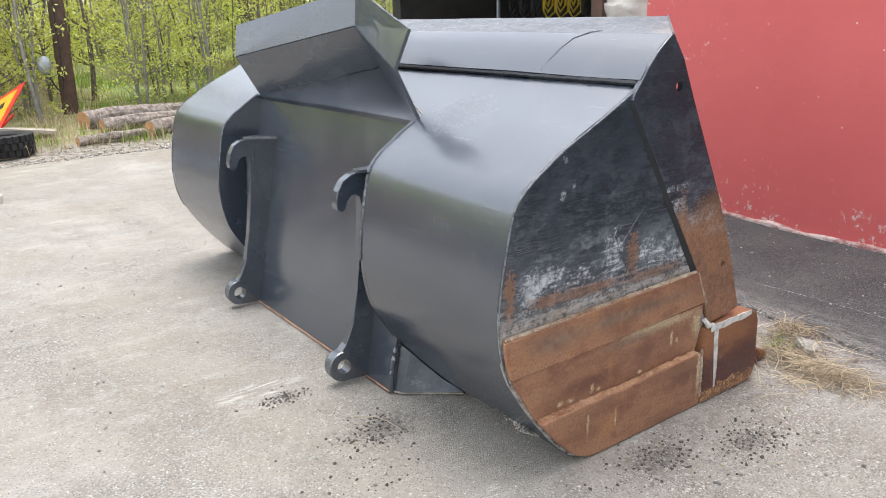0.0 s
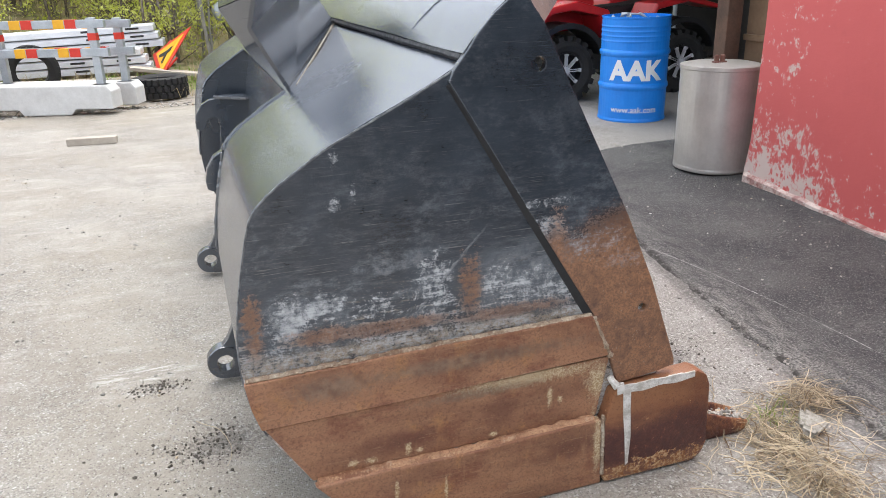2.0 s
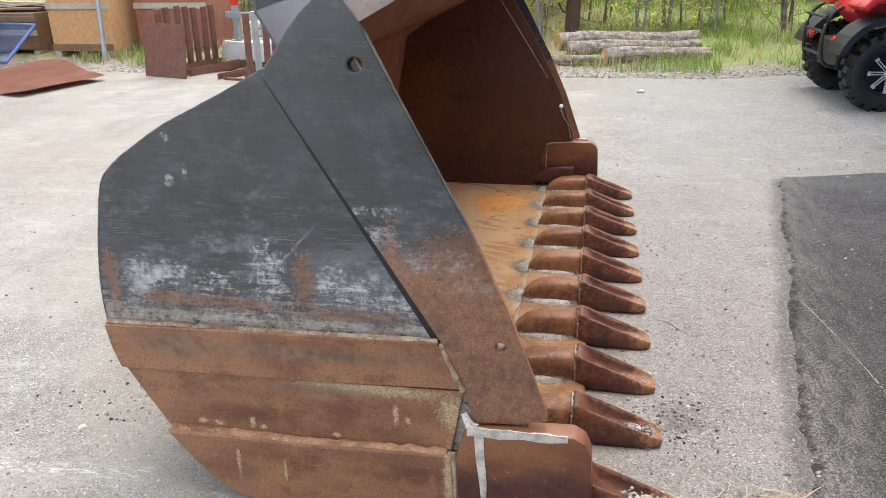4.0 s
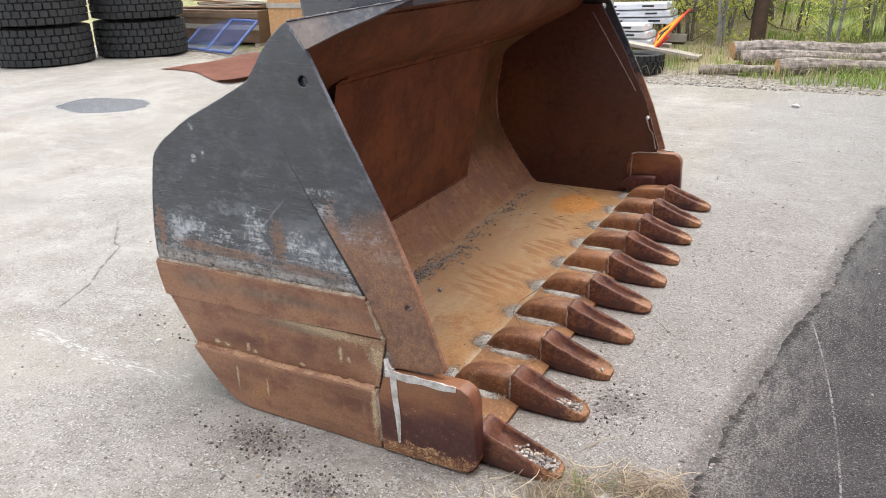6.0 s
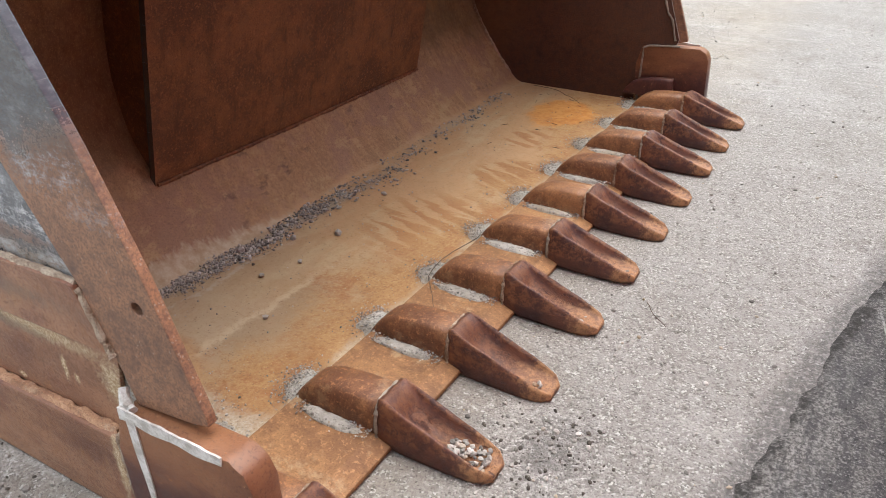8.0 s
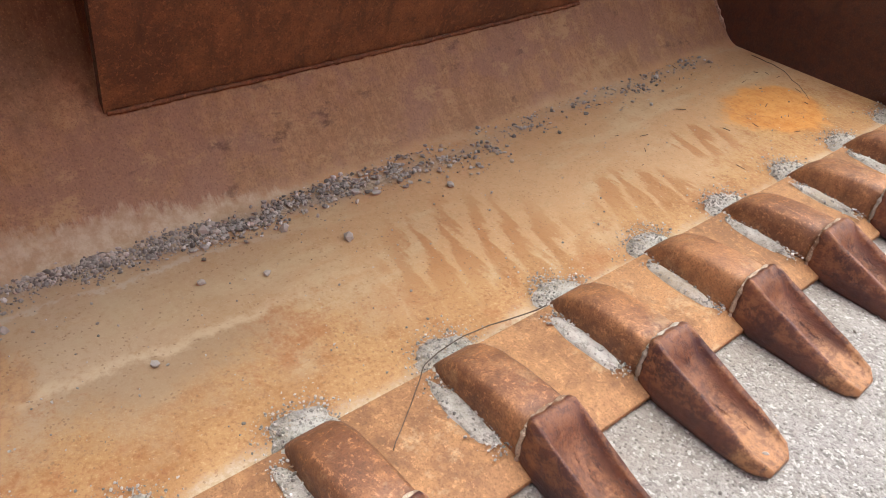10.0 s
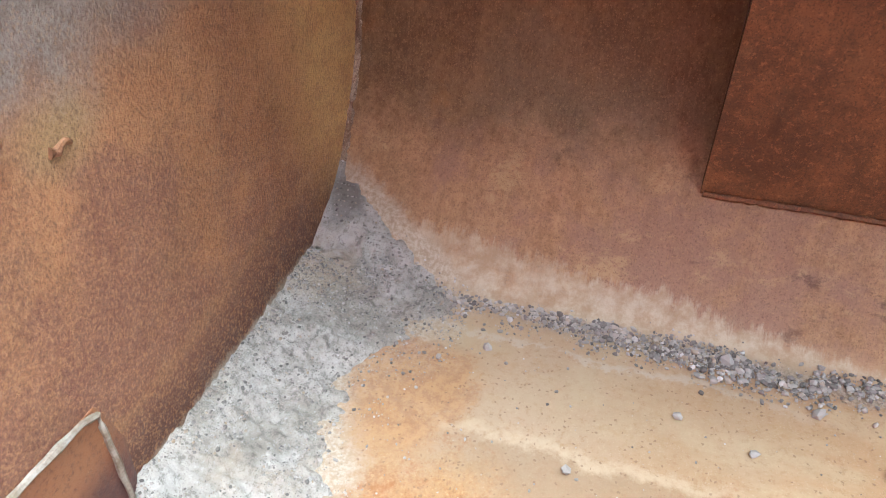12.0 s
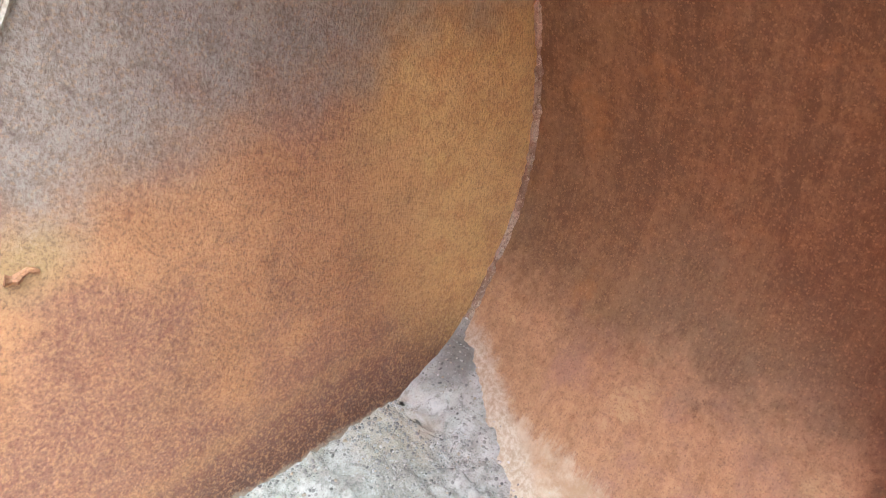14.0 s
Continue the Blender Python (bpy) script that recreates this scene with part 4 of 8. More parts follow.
def dark_tarmac():
    m, nt, b = material("dark_tarmac", 0.85, 0, 0.3)
    p = place(nt)
    x, y, z = split(nt, p)
    big, mid, fine = grain(nt, p, 1.7, 6, 0.65), grain(nt, p, 12, 8, 0.76), grain(nt, p, 260, 3, 0.8)
    grit = grain(nt, p, 130, 5, 0.8)
    col = blend(nt, step(nt, big, 0.35, 0.65), (0.060, 0.060, 0.062), (0.108, 0.107, 0.105))
    col = blend(nt, step(nt, mid, 0.55, 0.72, 0, 0.45), col, (0.24, 0.235, 0.225))
    col = blend(nt, step(nt, grit, 0.54, 0.62, 0, 0.8), col, (0.31, 0.305, 0.295))
    col = blend(nt, step(nt, grit, 0.44, 0.36, 0, 0.6), col, (0.035, 0.035, 0.035))
    col = blend(nt, op(nt, "MULTIPLY", flecks(nt, p, 120, 0.40, 0.30), 0.7), col, (0.30, 0.295, 0.285))
    col = blend(nt, op(nt, "MULTIPLY", flecks(nt, p, 90, 0.42, 0.30), 0.7), col, (0.022, 0.022, 0.022))
    inward = seam(nt, p, TARMAC_EDGE, op(nt, "ADD", wave(nt, grain(nt, p, 6, 8, 0.75), 0.10), wave(nt, mid, 0.05)))
    pale = blend(nt, step(nt, grit, 0.42, 0.58), (0.11, 0.106, 0.098), (0.40, 0.385, 0.36))
    streak = grain(nt, stretch(nt, p, 22, 5, 1), 1.0, 8, 0.78)
    worn = op(nt, "MULTIPLY", step(nt, inward, 0.36, 0.05), op(nt, "MULTIPLY", step(nt, op(nt, "ADD", streak, step(nt, inward, 0.10, 0.0, 0.0, 0.08)), 0.42, 0.58), step(nt, op(nt, "ADD", y, wave(nt, big, 1.0)), 1.25, 0.75, 0.45, 1.0)))
    col = blend(nt, op(nt, "MULTIPLY", worn, 0.8), col, pale)
    col = blend(nt, op(nt, "MULTIPLY", step(nt, inward, 0.045, 0.012), step(nt, grain(nt, p, 18, 7, 0.8), 0.40, 0.54, 0, 0.9)), col, (0.036, 0.034, 0.031))
    line = op(nt, "ABSOLUTE", op(nt, "SUBTRACT", x, op(nt, "ADD", 2.335, op(nt, "MULTIPLY", op(nt, "MULTIPLY", y, y), -0.066))))
    chalk = op(nt, "MULTIPLY", op(nt, "MULTIPLY", step(nt, op(nt, "ADD", line, wave(nt, mid, 0.006)), 0.0045, 0.002), step(nt, y, 1.6, 1.35)), op(nt, "MULTIPLY", step(nt, grain(nt, p, 70, 3), 0.40, 0.56), step(nt, grain(nt, p, 4, 3), 0.36, 0.55, 0.25, 0.9)))
    col = blend(nt, chalk, col, (0.46, 0.455, 0.44))
    put(nt, b.inputs["Base Color"], col)
    relief(nt, b, op(nt, "ADD", op(nt, "MULTIPLY", fine, 0.4), op(nt, "ADD", mid, op(nt, "MULTIPLY", grit, 0.9))), 1.0, 0.009)
    return m


def speckled(name, a, c, rough=0.7, scale=14, metal=0.0, bumpy=0.3, spec=0.5, spread=0.25):
    """A plain surface of two tones, with grain."""
    m, nt, b = material(name, rough, metal, spec)
    p = local(nt)
    big, fine = grain(nt, p, scale, 6, 0.65), grain(nt, p, scale * 9, 4, 0.7)
    mixed = op(nt, "ADD", op(nt, "MULTIPLY", big, 0.7), op(nt, "MULTIPLY", fine, 0.3))
    put(nt, b.inputs["Base Color"], blend(nt, step(nt, mixed, 0.5 - spread, 0.5 + spread), a, c))
    put(nt, b.inputs["Roughness"], op(nt, "ADD", rough, wave(nt, big, 0.2)))
    relief(nt, b, mixed, bumpy, 0.004)
    return m


def crust():
    """Dried grey slurry: pale sandy silt, darker spots, darker in the inner corner, pebbly."""
    m, nt, b = material("dried_slurry", 0.95, 0, 0.2)
    p = place(nt)
    big, mid, fine = grain(nt, p, 9, 6, 0.7), grain(nt, p, 70, 7, 0.82), grain(nt, p, 330, 3, 0.8)
    col = blend(nt, step(nt, big, 0.36, 0.64), (0.36, 0.335, 0.285), (0.58, 0.56, 0.51))
    col = blend(nt, op(nt, "MULTIPLY", step(nt, mid, 0.51, 0.60), 0.65), col, (0.17, 0.16, 0.14))
    col = blend(nt, op(nt, "MULTIPLY", step(nt, mid, 0.45, 0.36), 0.6), col, (0.62, 0.61, 0.59))
    col = blend(nt, step(nt, grain(nt, p, 3.5, 5), 0.52, 0.64, 0, 0.5), col, (0.45, 0.37, 0.26))
    col = blend(nt, op(nt, "MULTIPLY", step(nt, fine, 0.56, 0.68), 0.35), col, (0.15, 0.14, 0.125))
    col = blend(nt, op(nt, "MULTIPLY", patch(nt, p, (0.33, 0.06, 0.1), (0.08, 0.045, 1), op(nt, "ADD", wave(nt, big, 1.6), wave(nt, mid, 2.2)), 0.3, 1.2), 0.65), col, (0.15, 0.14, 0.12))
    put(nt, b.inputs["Base Color"], col)
    relief(nt, b, op(nt, "ADD", op(nt, "MULTIPLY", fine, 0.5), mid), 1.0, 0.007)
    return m


def stones_material():
    m, nt, b = material("gravel", 0.85, 0, 0.3)
    g = nt.nodes.new("ShaderNodeNewGeometry")
    tone = ramp(nt, g.outputs["Random Per Island"], (0.0, (0.09, 0.085, 0.077)), (0.22, (0.20, 0.19, 0.173)), (0.5, (0.34, 0.325, 0.295)), (0.82, (0.49, 0.465, 0.42)), (0.93, (0.40, 0.31, 0.20)), (1.0, (0.68, 0.67, 0.65)))
    fine = grain(nt, g.outputs["Position"], 180, 3)
    put(nt, b.inputs["Base Color"], blend(nt, op(nt, "MULTIPLY", fine, 0.5), tone, (0.24, 0.22, 0.2)))
    relief(nt, b, fine, 0.3, 0.003)
    return m


def leaf_material(name, a, c):
    m, nt, b = material(name, 0.55, 0, 0.3)
    g = nt.nodes.new("ShaderNodeNewGeometry")
    put(nt, b.inputs["Base Color"], blend(nt, g.outputs["Random Per Island"], a, c))
    b.inputs["Subsurface Weight"].default_value = 0.0
    t = nt.nodes.new("ShaderNodeBsdfTranslucent")
    put(nt, t.inputs["Color"], blend(nt, g.outputs["Random Per Island"], a, c))
    s = nt.nodes.new("ShaderNodeMixShader")
    s.inputs[0].default_value = 0.5
    nt.links.new(b.outputs[0], s.inputs[1])
    nt.links.new(t.outputs[0], s.inputs[2])
    nt.links.new(s.outputs[0], nt.nodes["Material Output"].inputs["Surface"])
    return m


GREY = grey_paint()
VISOR = worn_visor()
SIDE = scuffed_paint()
CUTTER = scuffed_paint(True)
RUST_OUT = plate_rust()
RUST_SHOE = shoe_rust()
RUST_TOOTH = tooth_rust()
RUST_ADAPTER = rust("adapter_rust", (0.145, 0.060, 0.029), (0.34, 0.160, 0.068), dust=(0.44, 0.29, 0.16), dusty=0.4, rough=0.55)
RUST_EDGE = rust("edge_rust", (0.19, 0.090, 0.037), (0.33, 0.172, 0.072), dust=(0.42, 0.30, 0.17), dusty=0.6, rough=0.7)
# back rust, darkened in colour for the shade on the panel and undersides
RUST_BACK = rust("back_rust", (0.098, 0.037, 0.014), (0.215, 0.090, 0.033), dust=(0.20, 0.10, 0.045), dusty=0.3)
FLOOR = floor_rust()
INSIDE = inner_rust()
WELD = rust("weld_scale", (0.16, 0.09, 0.05), (0.42, 0.34, 0.25), dust=(0.5, 0.46, 0.38), dusty=0.5)
WELD_RUST = rust("weld_rust", (0.13, 0.05, 0.022), (0.30, 0.15, 0.07), dusty=0.3)
WEAR_WELD = rust("wear_weld", (0.20, 0.085, 0.042), (0.44, 0.25, 0.14), dust=(0.52, 0.40, 0.28), dusty=0.5)
FRAME_WELD = speckled("pale_weld", (0.15, 0.115, 0.075), (0.34, 0.31, 0.26), 0.7, 25, spread=0.15)
CHIPPED = speckled("chipped_edge", (0.03, 0.034, 0.04), (0.20, 0.205, 0.21), 0.5, 45, bumpy=0.4, spread=0.12)
# black that stands in for shadow under the lip and beside the edge plate
STEP_SHADE = speckled("step_shade", (0.008, 0.009, 0.011), (0.022, 0.024, 0.028), 0.55, 30, bumpy=0.3)
CHALK = speckled("marking_paint", (0.40, 0.375, 0.33), (0.66, 0.645, 0.61), 0.8, 30, spread=0.10)
SLURRY = crust()
WALL = stained_wall()
YARD = yard_ground()
TARMAC = dark_tarmac()
STONES = stones_material()
PLASTER = speckled("white_plinth", (0.24, 0.10, 0.09), (0.60, 0.52, 0.47), 0.9, 11, bumpy=0.8, spread=0.12)
CONCRETE = speckled("concrete", (0.50, 0.495, 0.475), (0.66, 0.655, 0.635), 0.85, 6)
ZINC = speckled("galvanised_steel", (0.30, 0.33, 0.36), (0.48, 0.51, 0.54), 0.45, 8, 0.6)
STEEL = speckled("dull_stainless", (0.50, 0.48, 0.455), (0.64, 0.62, 0.59), 0.36, 5, 0.6, 0.1)
BLUE = speckled("blue_drum_paint", (0.006, 0.19, 0.68), (0.010, 0.24, 0.78), 0.35, 5, 0, 0.08)
WHITE = speckled("white_print", (0.70, 0.71, 0.72), (0.78, 0.79, 0.8), 0.5, 10, 0, 0.05)
BLACK = speckled("black_rubber", (0.014, 0.014, 0.015), (0.035, 0.034, 0.033), 0.75, 9, 0, 0.3, 0.35)
PLASTIC = speckled("black_plastic", (0.010, 0.010, 0.011), (0.022, 0.022, 0.023), 0.45, 9)
CHROME = speckled("bright_rim", (0.62, 0.63, 0.65), (0.78, 0.79, 0.8), 0.3, 6, 0.3, 0.05)
RED = speckled("red_bodywork", (0.40, 0.012, 0.016), (0.52, 0.025, 0.03), 0.3, 6, 0, 0.05)
SIGN_RED = speckled("sign_red", (0.50, 0.02, 0.012), (0.62, 0.04, 0.02), 0.45, 8, 0, 0.05)
YELLOW = speckled("sign_yellow", (0.68, 0.33, 0.01), (0.80, 0.42, 0.02), 0.5, 8, 0, 0.05)
LOG_BARK = speckled("flaky_bark", (0.10, 0.078, 0.064), (0.40, 0.345, 0.30), 0.9, 16, 0, 1.0, 0.2, 0.16)
BARK = speckled("bark", (0.075, 0.06, 0.048), (0.24, 0.205, 0.175), 0.9, 12, 0, 1.0, 0.2, 0.14)
PALE_BARK = speckled("pale_bark", (0.15, 0.14, 0.12), (0.36, 0.345, 0.31), 0.85, 9, 0, 0.7, 0.2)
CUT_WOOD = speckled("cut_wood", (0.42, 0.21, 0.085), (0.58, 0.36, 0.18), 0.85, 18)
PINE_POLE = speckled("tarred_pole", (0.05, 0.03, 0.022), (0.13, 0.075, 0.05), 0.85, 9, 0, 0.6)
PLANK = speckled("grey_plank", (0.30, 0.265, 0.22), (0.47, 0.42, 0.35), 0.85, 7)
PLYWOOD = speckled("plywood", (0.13, 0.08, 0.045), (0.22, 0.145, 0.085), 0.8, 4)
RACK_RUST = speckled("rack_rust", (0.085, 0.036, 0.025), (0.19, 0.085, 0.06), 0.8, 14)
SHEET_RUST = speckled("sheet_rust", (0.20, 0.075, 0.045), (0.33, 0.14, 0.09), 0.8, 5)
CAGE_BLUE = speckled("blue_enamel", (0.05, 0.09, 0.24), (0.10, 0.15, 0.34), 0.6, 12)
WHITE_SHEET = speckled("white_aluminium", (0.55, 0.56, 0.57), (0.70, 0.71, 0.72), 0.5, 4)
LINER = speckled("white_sacking", (0.40, 0.38, 0.34), (0.66, 0.63, 0.58), 0.95, 9, 0, 1.0)
DARK_WALL = speckled("plain_dark", (0.035, 0.033, 0.03), (0.07, 0.065, 0.06), 0.9, 4)
HOSE_YELLOW = speckled("yellow_hose", (0.50, 0.36, 0.02), (0.62, 0.46, 0.04), 0.5, 9)
SOIL = speckled("dark_soil", (0.030, 0.026, 0.021), (0.12, 0.105, 0.086), 0.95, 60)
STRAW = leaf_material("straw", (0.15, 0.105, 0.062), (0.72, 0.62, 0.45))
TWIG = speckled("twig", (0.05, 0.035, 0.025), (0.13, 0.095, 0.07), 0.9, 30)
BLADES = leaf_material("grass_blades", (0.14, 0.25, 0.03), (0.30, 0.41, 0.09))
DEAD_GRASS = leaf_material("dead_grass", (0.30, 0.24, 0.13), (0.60, 0.52, 0.34))
LEAVES = leaf_material("spring_leaves", (0.44, 0.48, 0.07), (0.72, 0.74, 0.24))
LEAVES_FAR = leaf_material("woodland_leaves", (0.42, 0.47, 0.08), (0.70, 0.73, 0.24))
NEEDLES = leaf_material("spruce_needles", (0.022, 0.045, 0.016), (0.06, 0.095, 0.03))


# ---- mesh helpers ----
def mesh_of(bm, name, *mats, smooth=False):
    me = bpy.data.meshes.new(name)
    bmesh.ops.recalc_face_normals(bm, faces=bm.faces)
    bm.to_mesh(me)
    bm.free()
    for k in mats:
        me.materials.append(k)
    if smooth:
        me.shade_smooth()
    return me


def part(name, bm, mats, parent, label="", smooth=False, m=None):
    """One mesh object under a thing, or under one of its parts."""
    mats = mats if isinstance(mats, (list, tuple)) else [mats]
    ob = new(name, bm if isinstance(bm, bpy.types.Mesh) else mesh_of(bm, name, *mats, smooth=smooth))
    ob.parent = parent
    if m is not None:
        ob.matrix_basis = m
    return tagged(ob, label)


def thing(name, at, label, category, group="", m=None):
    ob = new(name)
    ob.empty_display_size = 0.1
    ob.matrix_basis = m if m is not None else Matrix.Translation(at)
    return tagged(ob, label, category, group)


def solid(name, bm, mats, label, category="", group="", kind="", smooth=False, m=None):
    """A thing of one mesh."""
    mats = mats if isinstance(mats, (list, tuple)) else [mats]
    ob = new(name, bm if isinstance(bm, bpy.types.Mesh) else mesh_of(bm, name, *mats, smooth=smooth))
    if m is not None:
        ob.matrix_basis = m
    return tagged(ob, label, category, group, kind)


def box(bm, lo, hi, bevel=0.0, m=None):
    made = bmesh.ops.create_cube(bm, size=1.0)["verts"]
    c, s = [(a + b) / 2 for a, b in zip(lo, hi)], [b - a for a, b in zip(lo, hi)]
    for v in made:
        v.co = Vector((c[0] + v.co.x * s[0], c[1] + v.co.y * s[1], c[2] + v.co.z * s[2]))
    if bevel:
        edges = list({e for v in made for e in v.link_edges})
        out = bmesh.ops.bevel(bm, geom=edges, offset=bevel, segments=2, affect="EDGES", profile=0.6)
        made = list({v for f in out["faces"] for v in f.verts} | {v for v in made if v.is_valid})
    if m is not None:
        bmesh.ops.transform(bm, matrix=m, verts=made)
    return made


def prism(bm, pts, y0, y1, bevel=0.0, holes=()):
    """A plate: the outline pts in x and z, from y0 to y1, with round holes (x, z, radius)."""
    if not holes:
        a = [bm.verts.new((x, y0, z)) for x, z in pts]
        f = bm.faces.new(a)
        got = bmesh.ops.extrude_face_region(bm, geom=[f])
        vs = [g for g in got["geom"] if isinstance(g, bmesh.types.BMVert)]
        bmesh.ops.translate(bm, verts=vs, vec=(0, y1 - y0, 0))
    else:
        loops = [[bm.verts.new((x, y0, z)) for x, z in pts]]
        for hx, hz, r in holes:
            loops.append([bm.verts.new((hx + r * math.cos(k * math.tau / 16), y0, hz + r * math.sin(k * math.tau / 16))) for k in range(16)])
        edges = [bm.edges.new((l[k], l[(k + 1) % len(l)])) for l in loops for k in range(len(l))]
        faces = [g for g in bmesh.ops.triangle_fill(bm, edges=edges, use_beauty=True)["geom"] if isinstance(g, bmesh.types.BMFace)]
        got = bmesh.ops.extrude_face_region(bm, geom=faces)
        vs = [g for g in got["geom"] if isinstance(g, bmesh.types.BMVert)]
        bmesh.ops.translate(bm, verts=vs, vec=(0, y1 - y0, 0))
    if bevel:
        sharp = [e for e in bm.edges if len(e.link_faces) == 2 and e.calc_face_angle(0) > 0.5]
        bmesh.ops.bevel(bm, geom=sharp, offset=bevel, segments=2, affect="EDGES", profile=0.6)
    return bm


def sheet(profile, thick, y0, y1, side=1, ys=1):
    """A bent plate: a line in x and z drawn out along y; face material 0 outside, 1 inside."""
    bm = bmesh.new()
    n = len(profile)
    pts = [Vector((x, z)) for x, z in profile]
    norm = []
    for k in range(n):
        d = (pts[min(k + 1, n - 1)] - pts[max(k - 1, 0)]).normalized()
        norm.append(Vector((d.y, -d.x)) * side)
    rows = []
    for j in range(ys + 1):
        y = y0 + (y1 - y0) * j / ys
        rows.append(([bm.verts.new((p.x, y, p.y)) for p in pts], [bm.verts.new((p.x + q.x * thick, y, p.y + q.y * thick)) for p, q in zip(pts, norm)]))
    for (a0, b0), (a1, b1) in zip(rows, rows[1:]):
        for k in range(n - 1):
            bm.faces.new((a0[k], a0[k + 1], a1[k + 1], a1[k]))
            bm.faces.new((b0[k], b1[k], b1[k + 1], b0[k + 1])).material_index = 1
        for k in (0, n - 1):
            bm.faces.new((a0[k], a1[k], b1[k], b0[k]))
    for a, b in (rows[0], rows[-1]):
        for k in range(n - 1):
            bm.faces.new((a[k], b[k], b[k + 1], a[k + 1]))
    return bm


def smooth_line(pts, each=3):
    """More points on a smooth line through pts."""
    out = []
    for k in range(len(pts) - 1):
        p0, p1, p2, p3 = (Vector(pts[max(0, min(len(pts) - 1, k + d))]) for d in (-1, 0, 1, 2))
        for j in range(each):
            t = j / each
            out.append(tuple(0.5 * (2 * p1 + (p2 - p0) * t + (2 * p0 - 5 * p1 + 4 * p2 - p3) * t * t + (3 * p1 - p0 - 3 * p2 + p3) * t ** 3)))
    return out + [tuple(pts[-1])]


def tube(bm, pts, radii, sides=8, cap=True):
    """A round bar along pts with a radius at each point."""
    radii = radii if isinstance(radii, (list, tuple)) else [radii] * len(pts)
    pts = [Vector(p) for p in pts]
    rings, ref = [], Vector((0, 0, 1))
    for k, (p, r) in enumerate(zip(pts, radii)):
        d = (pts[min(k + 1, len(pts) - 1)] - pts[max(k - 1, 0)]).normalized()
        u = d.cross(ref if abs(d.dot(ref)) < 0.95 else Vector((1, 0, 0))).normalized()
        w = d.cross(u)
        rings.append([bm.verts.new(p + (u * math.cos(a) + w * math.sin(a)) * r) for a in (math.tau * j / sides for j in range(sides))])
    for a, b in zip(rings, rings[1:]):
        for j in range(sides):
            bm.faces.new((a[j], a[(j + 1) % sides], b[(j + 1) % sides], b[j]))
    if cap:
        bm.faces.new(rings[0][::-1])
        bm.faces.new(rings[-1])
    return rings


def lathe(bm, profile, sides=40, axis="z", centre=(0, 0, 0)):
    """A turned shape: profile of (radius, height)."""
    rings = []
    for r, h in profile:
        ring = []
        for j in range(sides):
            a = math.tau * j / sides
            c, s = r * math.cos(a), r * math.sin(a)
            v = {"z": (c, s, h), "y": (c, h, s), "x": (h, c, s)}[axis]
            ring.append(bm.verts.new(Vector(centre) + Vector(v)))
        rings.append(ring)
    for a, b in zip(rings, rings[1:]):
        for j in range(sides):
            bm.faces.new((a[j], a[(j + 1) % sides], b[(j + 1) % sides], b[j]))
    return rings


def wobble(bm, size, scale, axis=None):
    for v in bm.verts:
        d = noise.noise_vector(v.co * scale) * size
        v.co += d if axis is None else axis * d.x
    return bm


def bead(pts, r, lumps=0.4, pitch=0.012, sides=6):
    """A weld bead: a lumpy round line along pts."""
    pts = [Vector(p) for p in pts]
    fine = []
    for a, b in zip(pts, pts[1:]):
        n = max(2, int((b - a).length / pitch))
        fine += [a.lerp(b, k / n) for k in range(n)]
    fine.append(pts[-1])
    bm = bmesh.new()
    tube(bm, [p + noise.noise_vector(p * 40) * r * 0.35 for p in fine], [r * (1 + lumps * noise.noise(p * 90)) for p in fine], sides)
    return bm


def mesh_raw(name, verts, faces, *mats):
    me = bpy.data.meshes.new(name)
    me.from_pydata(verts, [], faces)
    for k in mats:
        me.materials.append(k)
    return me


ICO = bmesh.new()
bmesh.ops.create_icosphere(ICO, subdivisions=1, radius=1.0)
ICO_V = np.array([v.co[:] for v in ICO.verts])
ICO_F = np.array([[v.index for v in f.verts] for f in ICO.faces])
ICO.free()


def pebbles(spots, rng):
    """Many angular stones in one mesh: spots of (x, y, z, radius)."""
    verts, faces = [], []
    for k, (x, y, z, r) in enumerate(spots):
        v = ICO_V * (1 + rng.uniform(-0.28, 0.28, (len(ICO_V), 1))) * rng.uniform(0.6, 1.25, 3) * r
        a = rng.uniform(0, math.tau)
        c, s = math.cos(a), math.sin(a)
        v = v @ np.array([[c, s, 0], [-s, c, 0], [0, 0, 0.8]])
        verts.append(v + (x, y, z + r * 0.35))
        faces.append(ICO_F + k * len(ICO_V))
    return mesh_raw("pebbles", np.concatenate(verts).tolist(), np.concatenate(faces).tolist(), STONES)


def ramp01(t):
    t = min(1.0, max(0.0, t))
    return t * t * (3 - 2 * t)


def lie(x, y):
    """Height of the ground."""
    z = 0.05 * ramp01((x - 2.5) / 0.9) * ramp01((y - 0.7) / 1.5)
    z += 0.10 * ramp01((y - 7.6) / 1.5) - 0.03 * ramp01((y - 7.1) / 0.5)
    bank = ramp01((y - 8.8) / 6.0)
    z += bank * (0.55 + 0.5 * ramp01((0.5 - x) / 3.0))
    return z + ramp01((y - 7.3) / 1.0) * 0.05 * noise.noise(Vector((x * 0.9, y * 0.9, 3)))


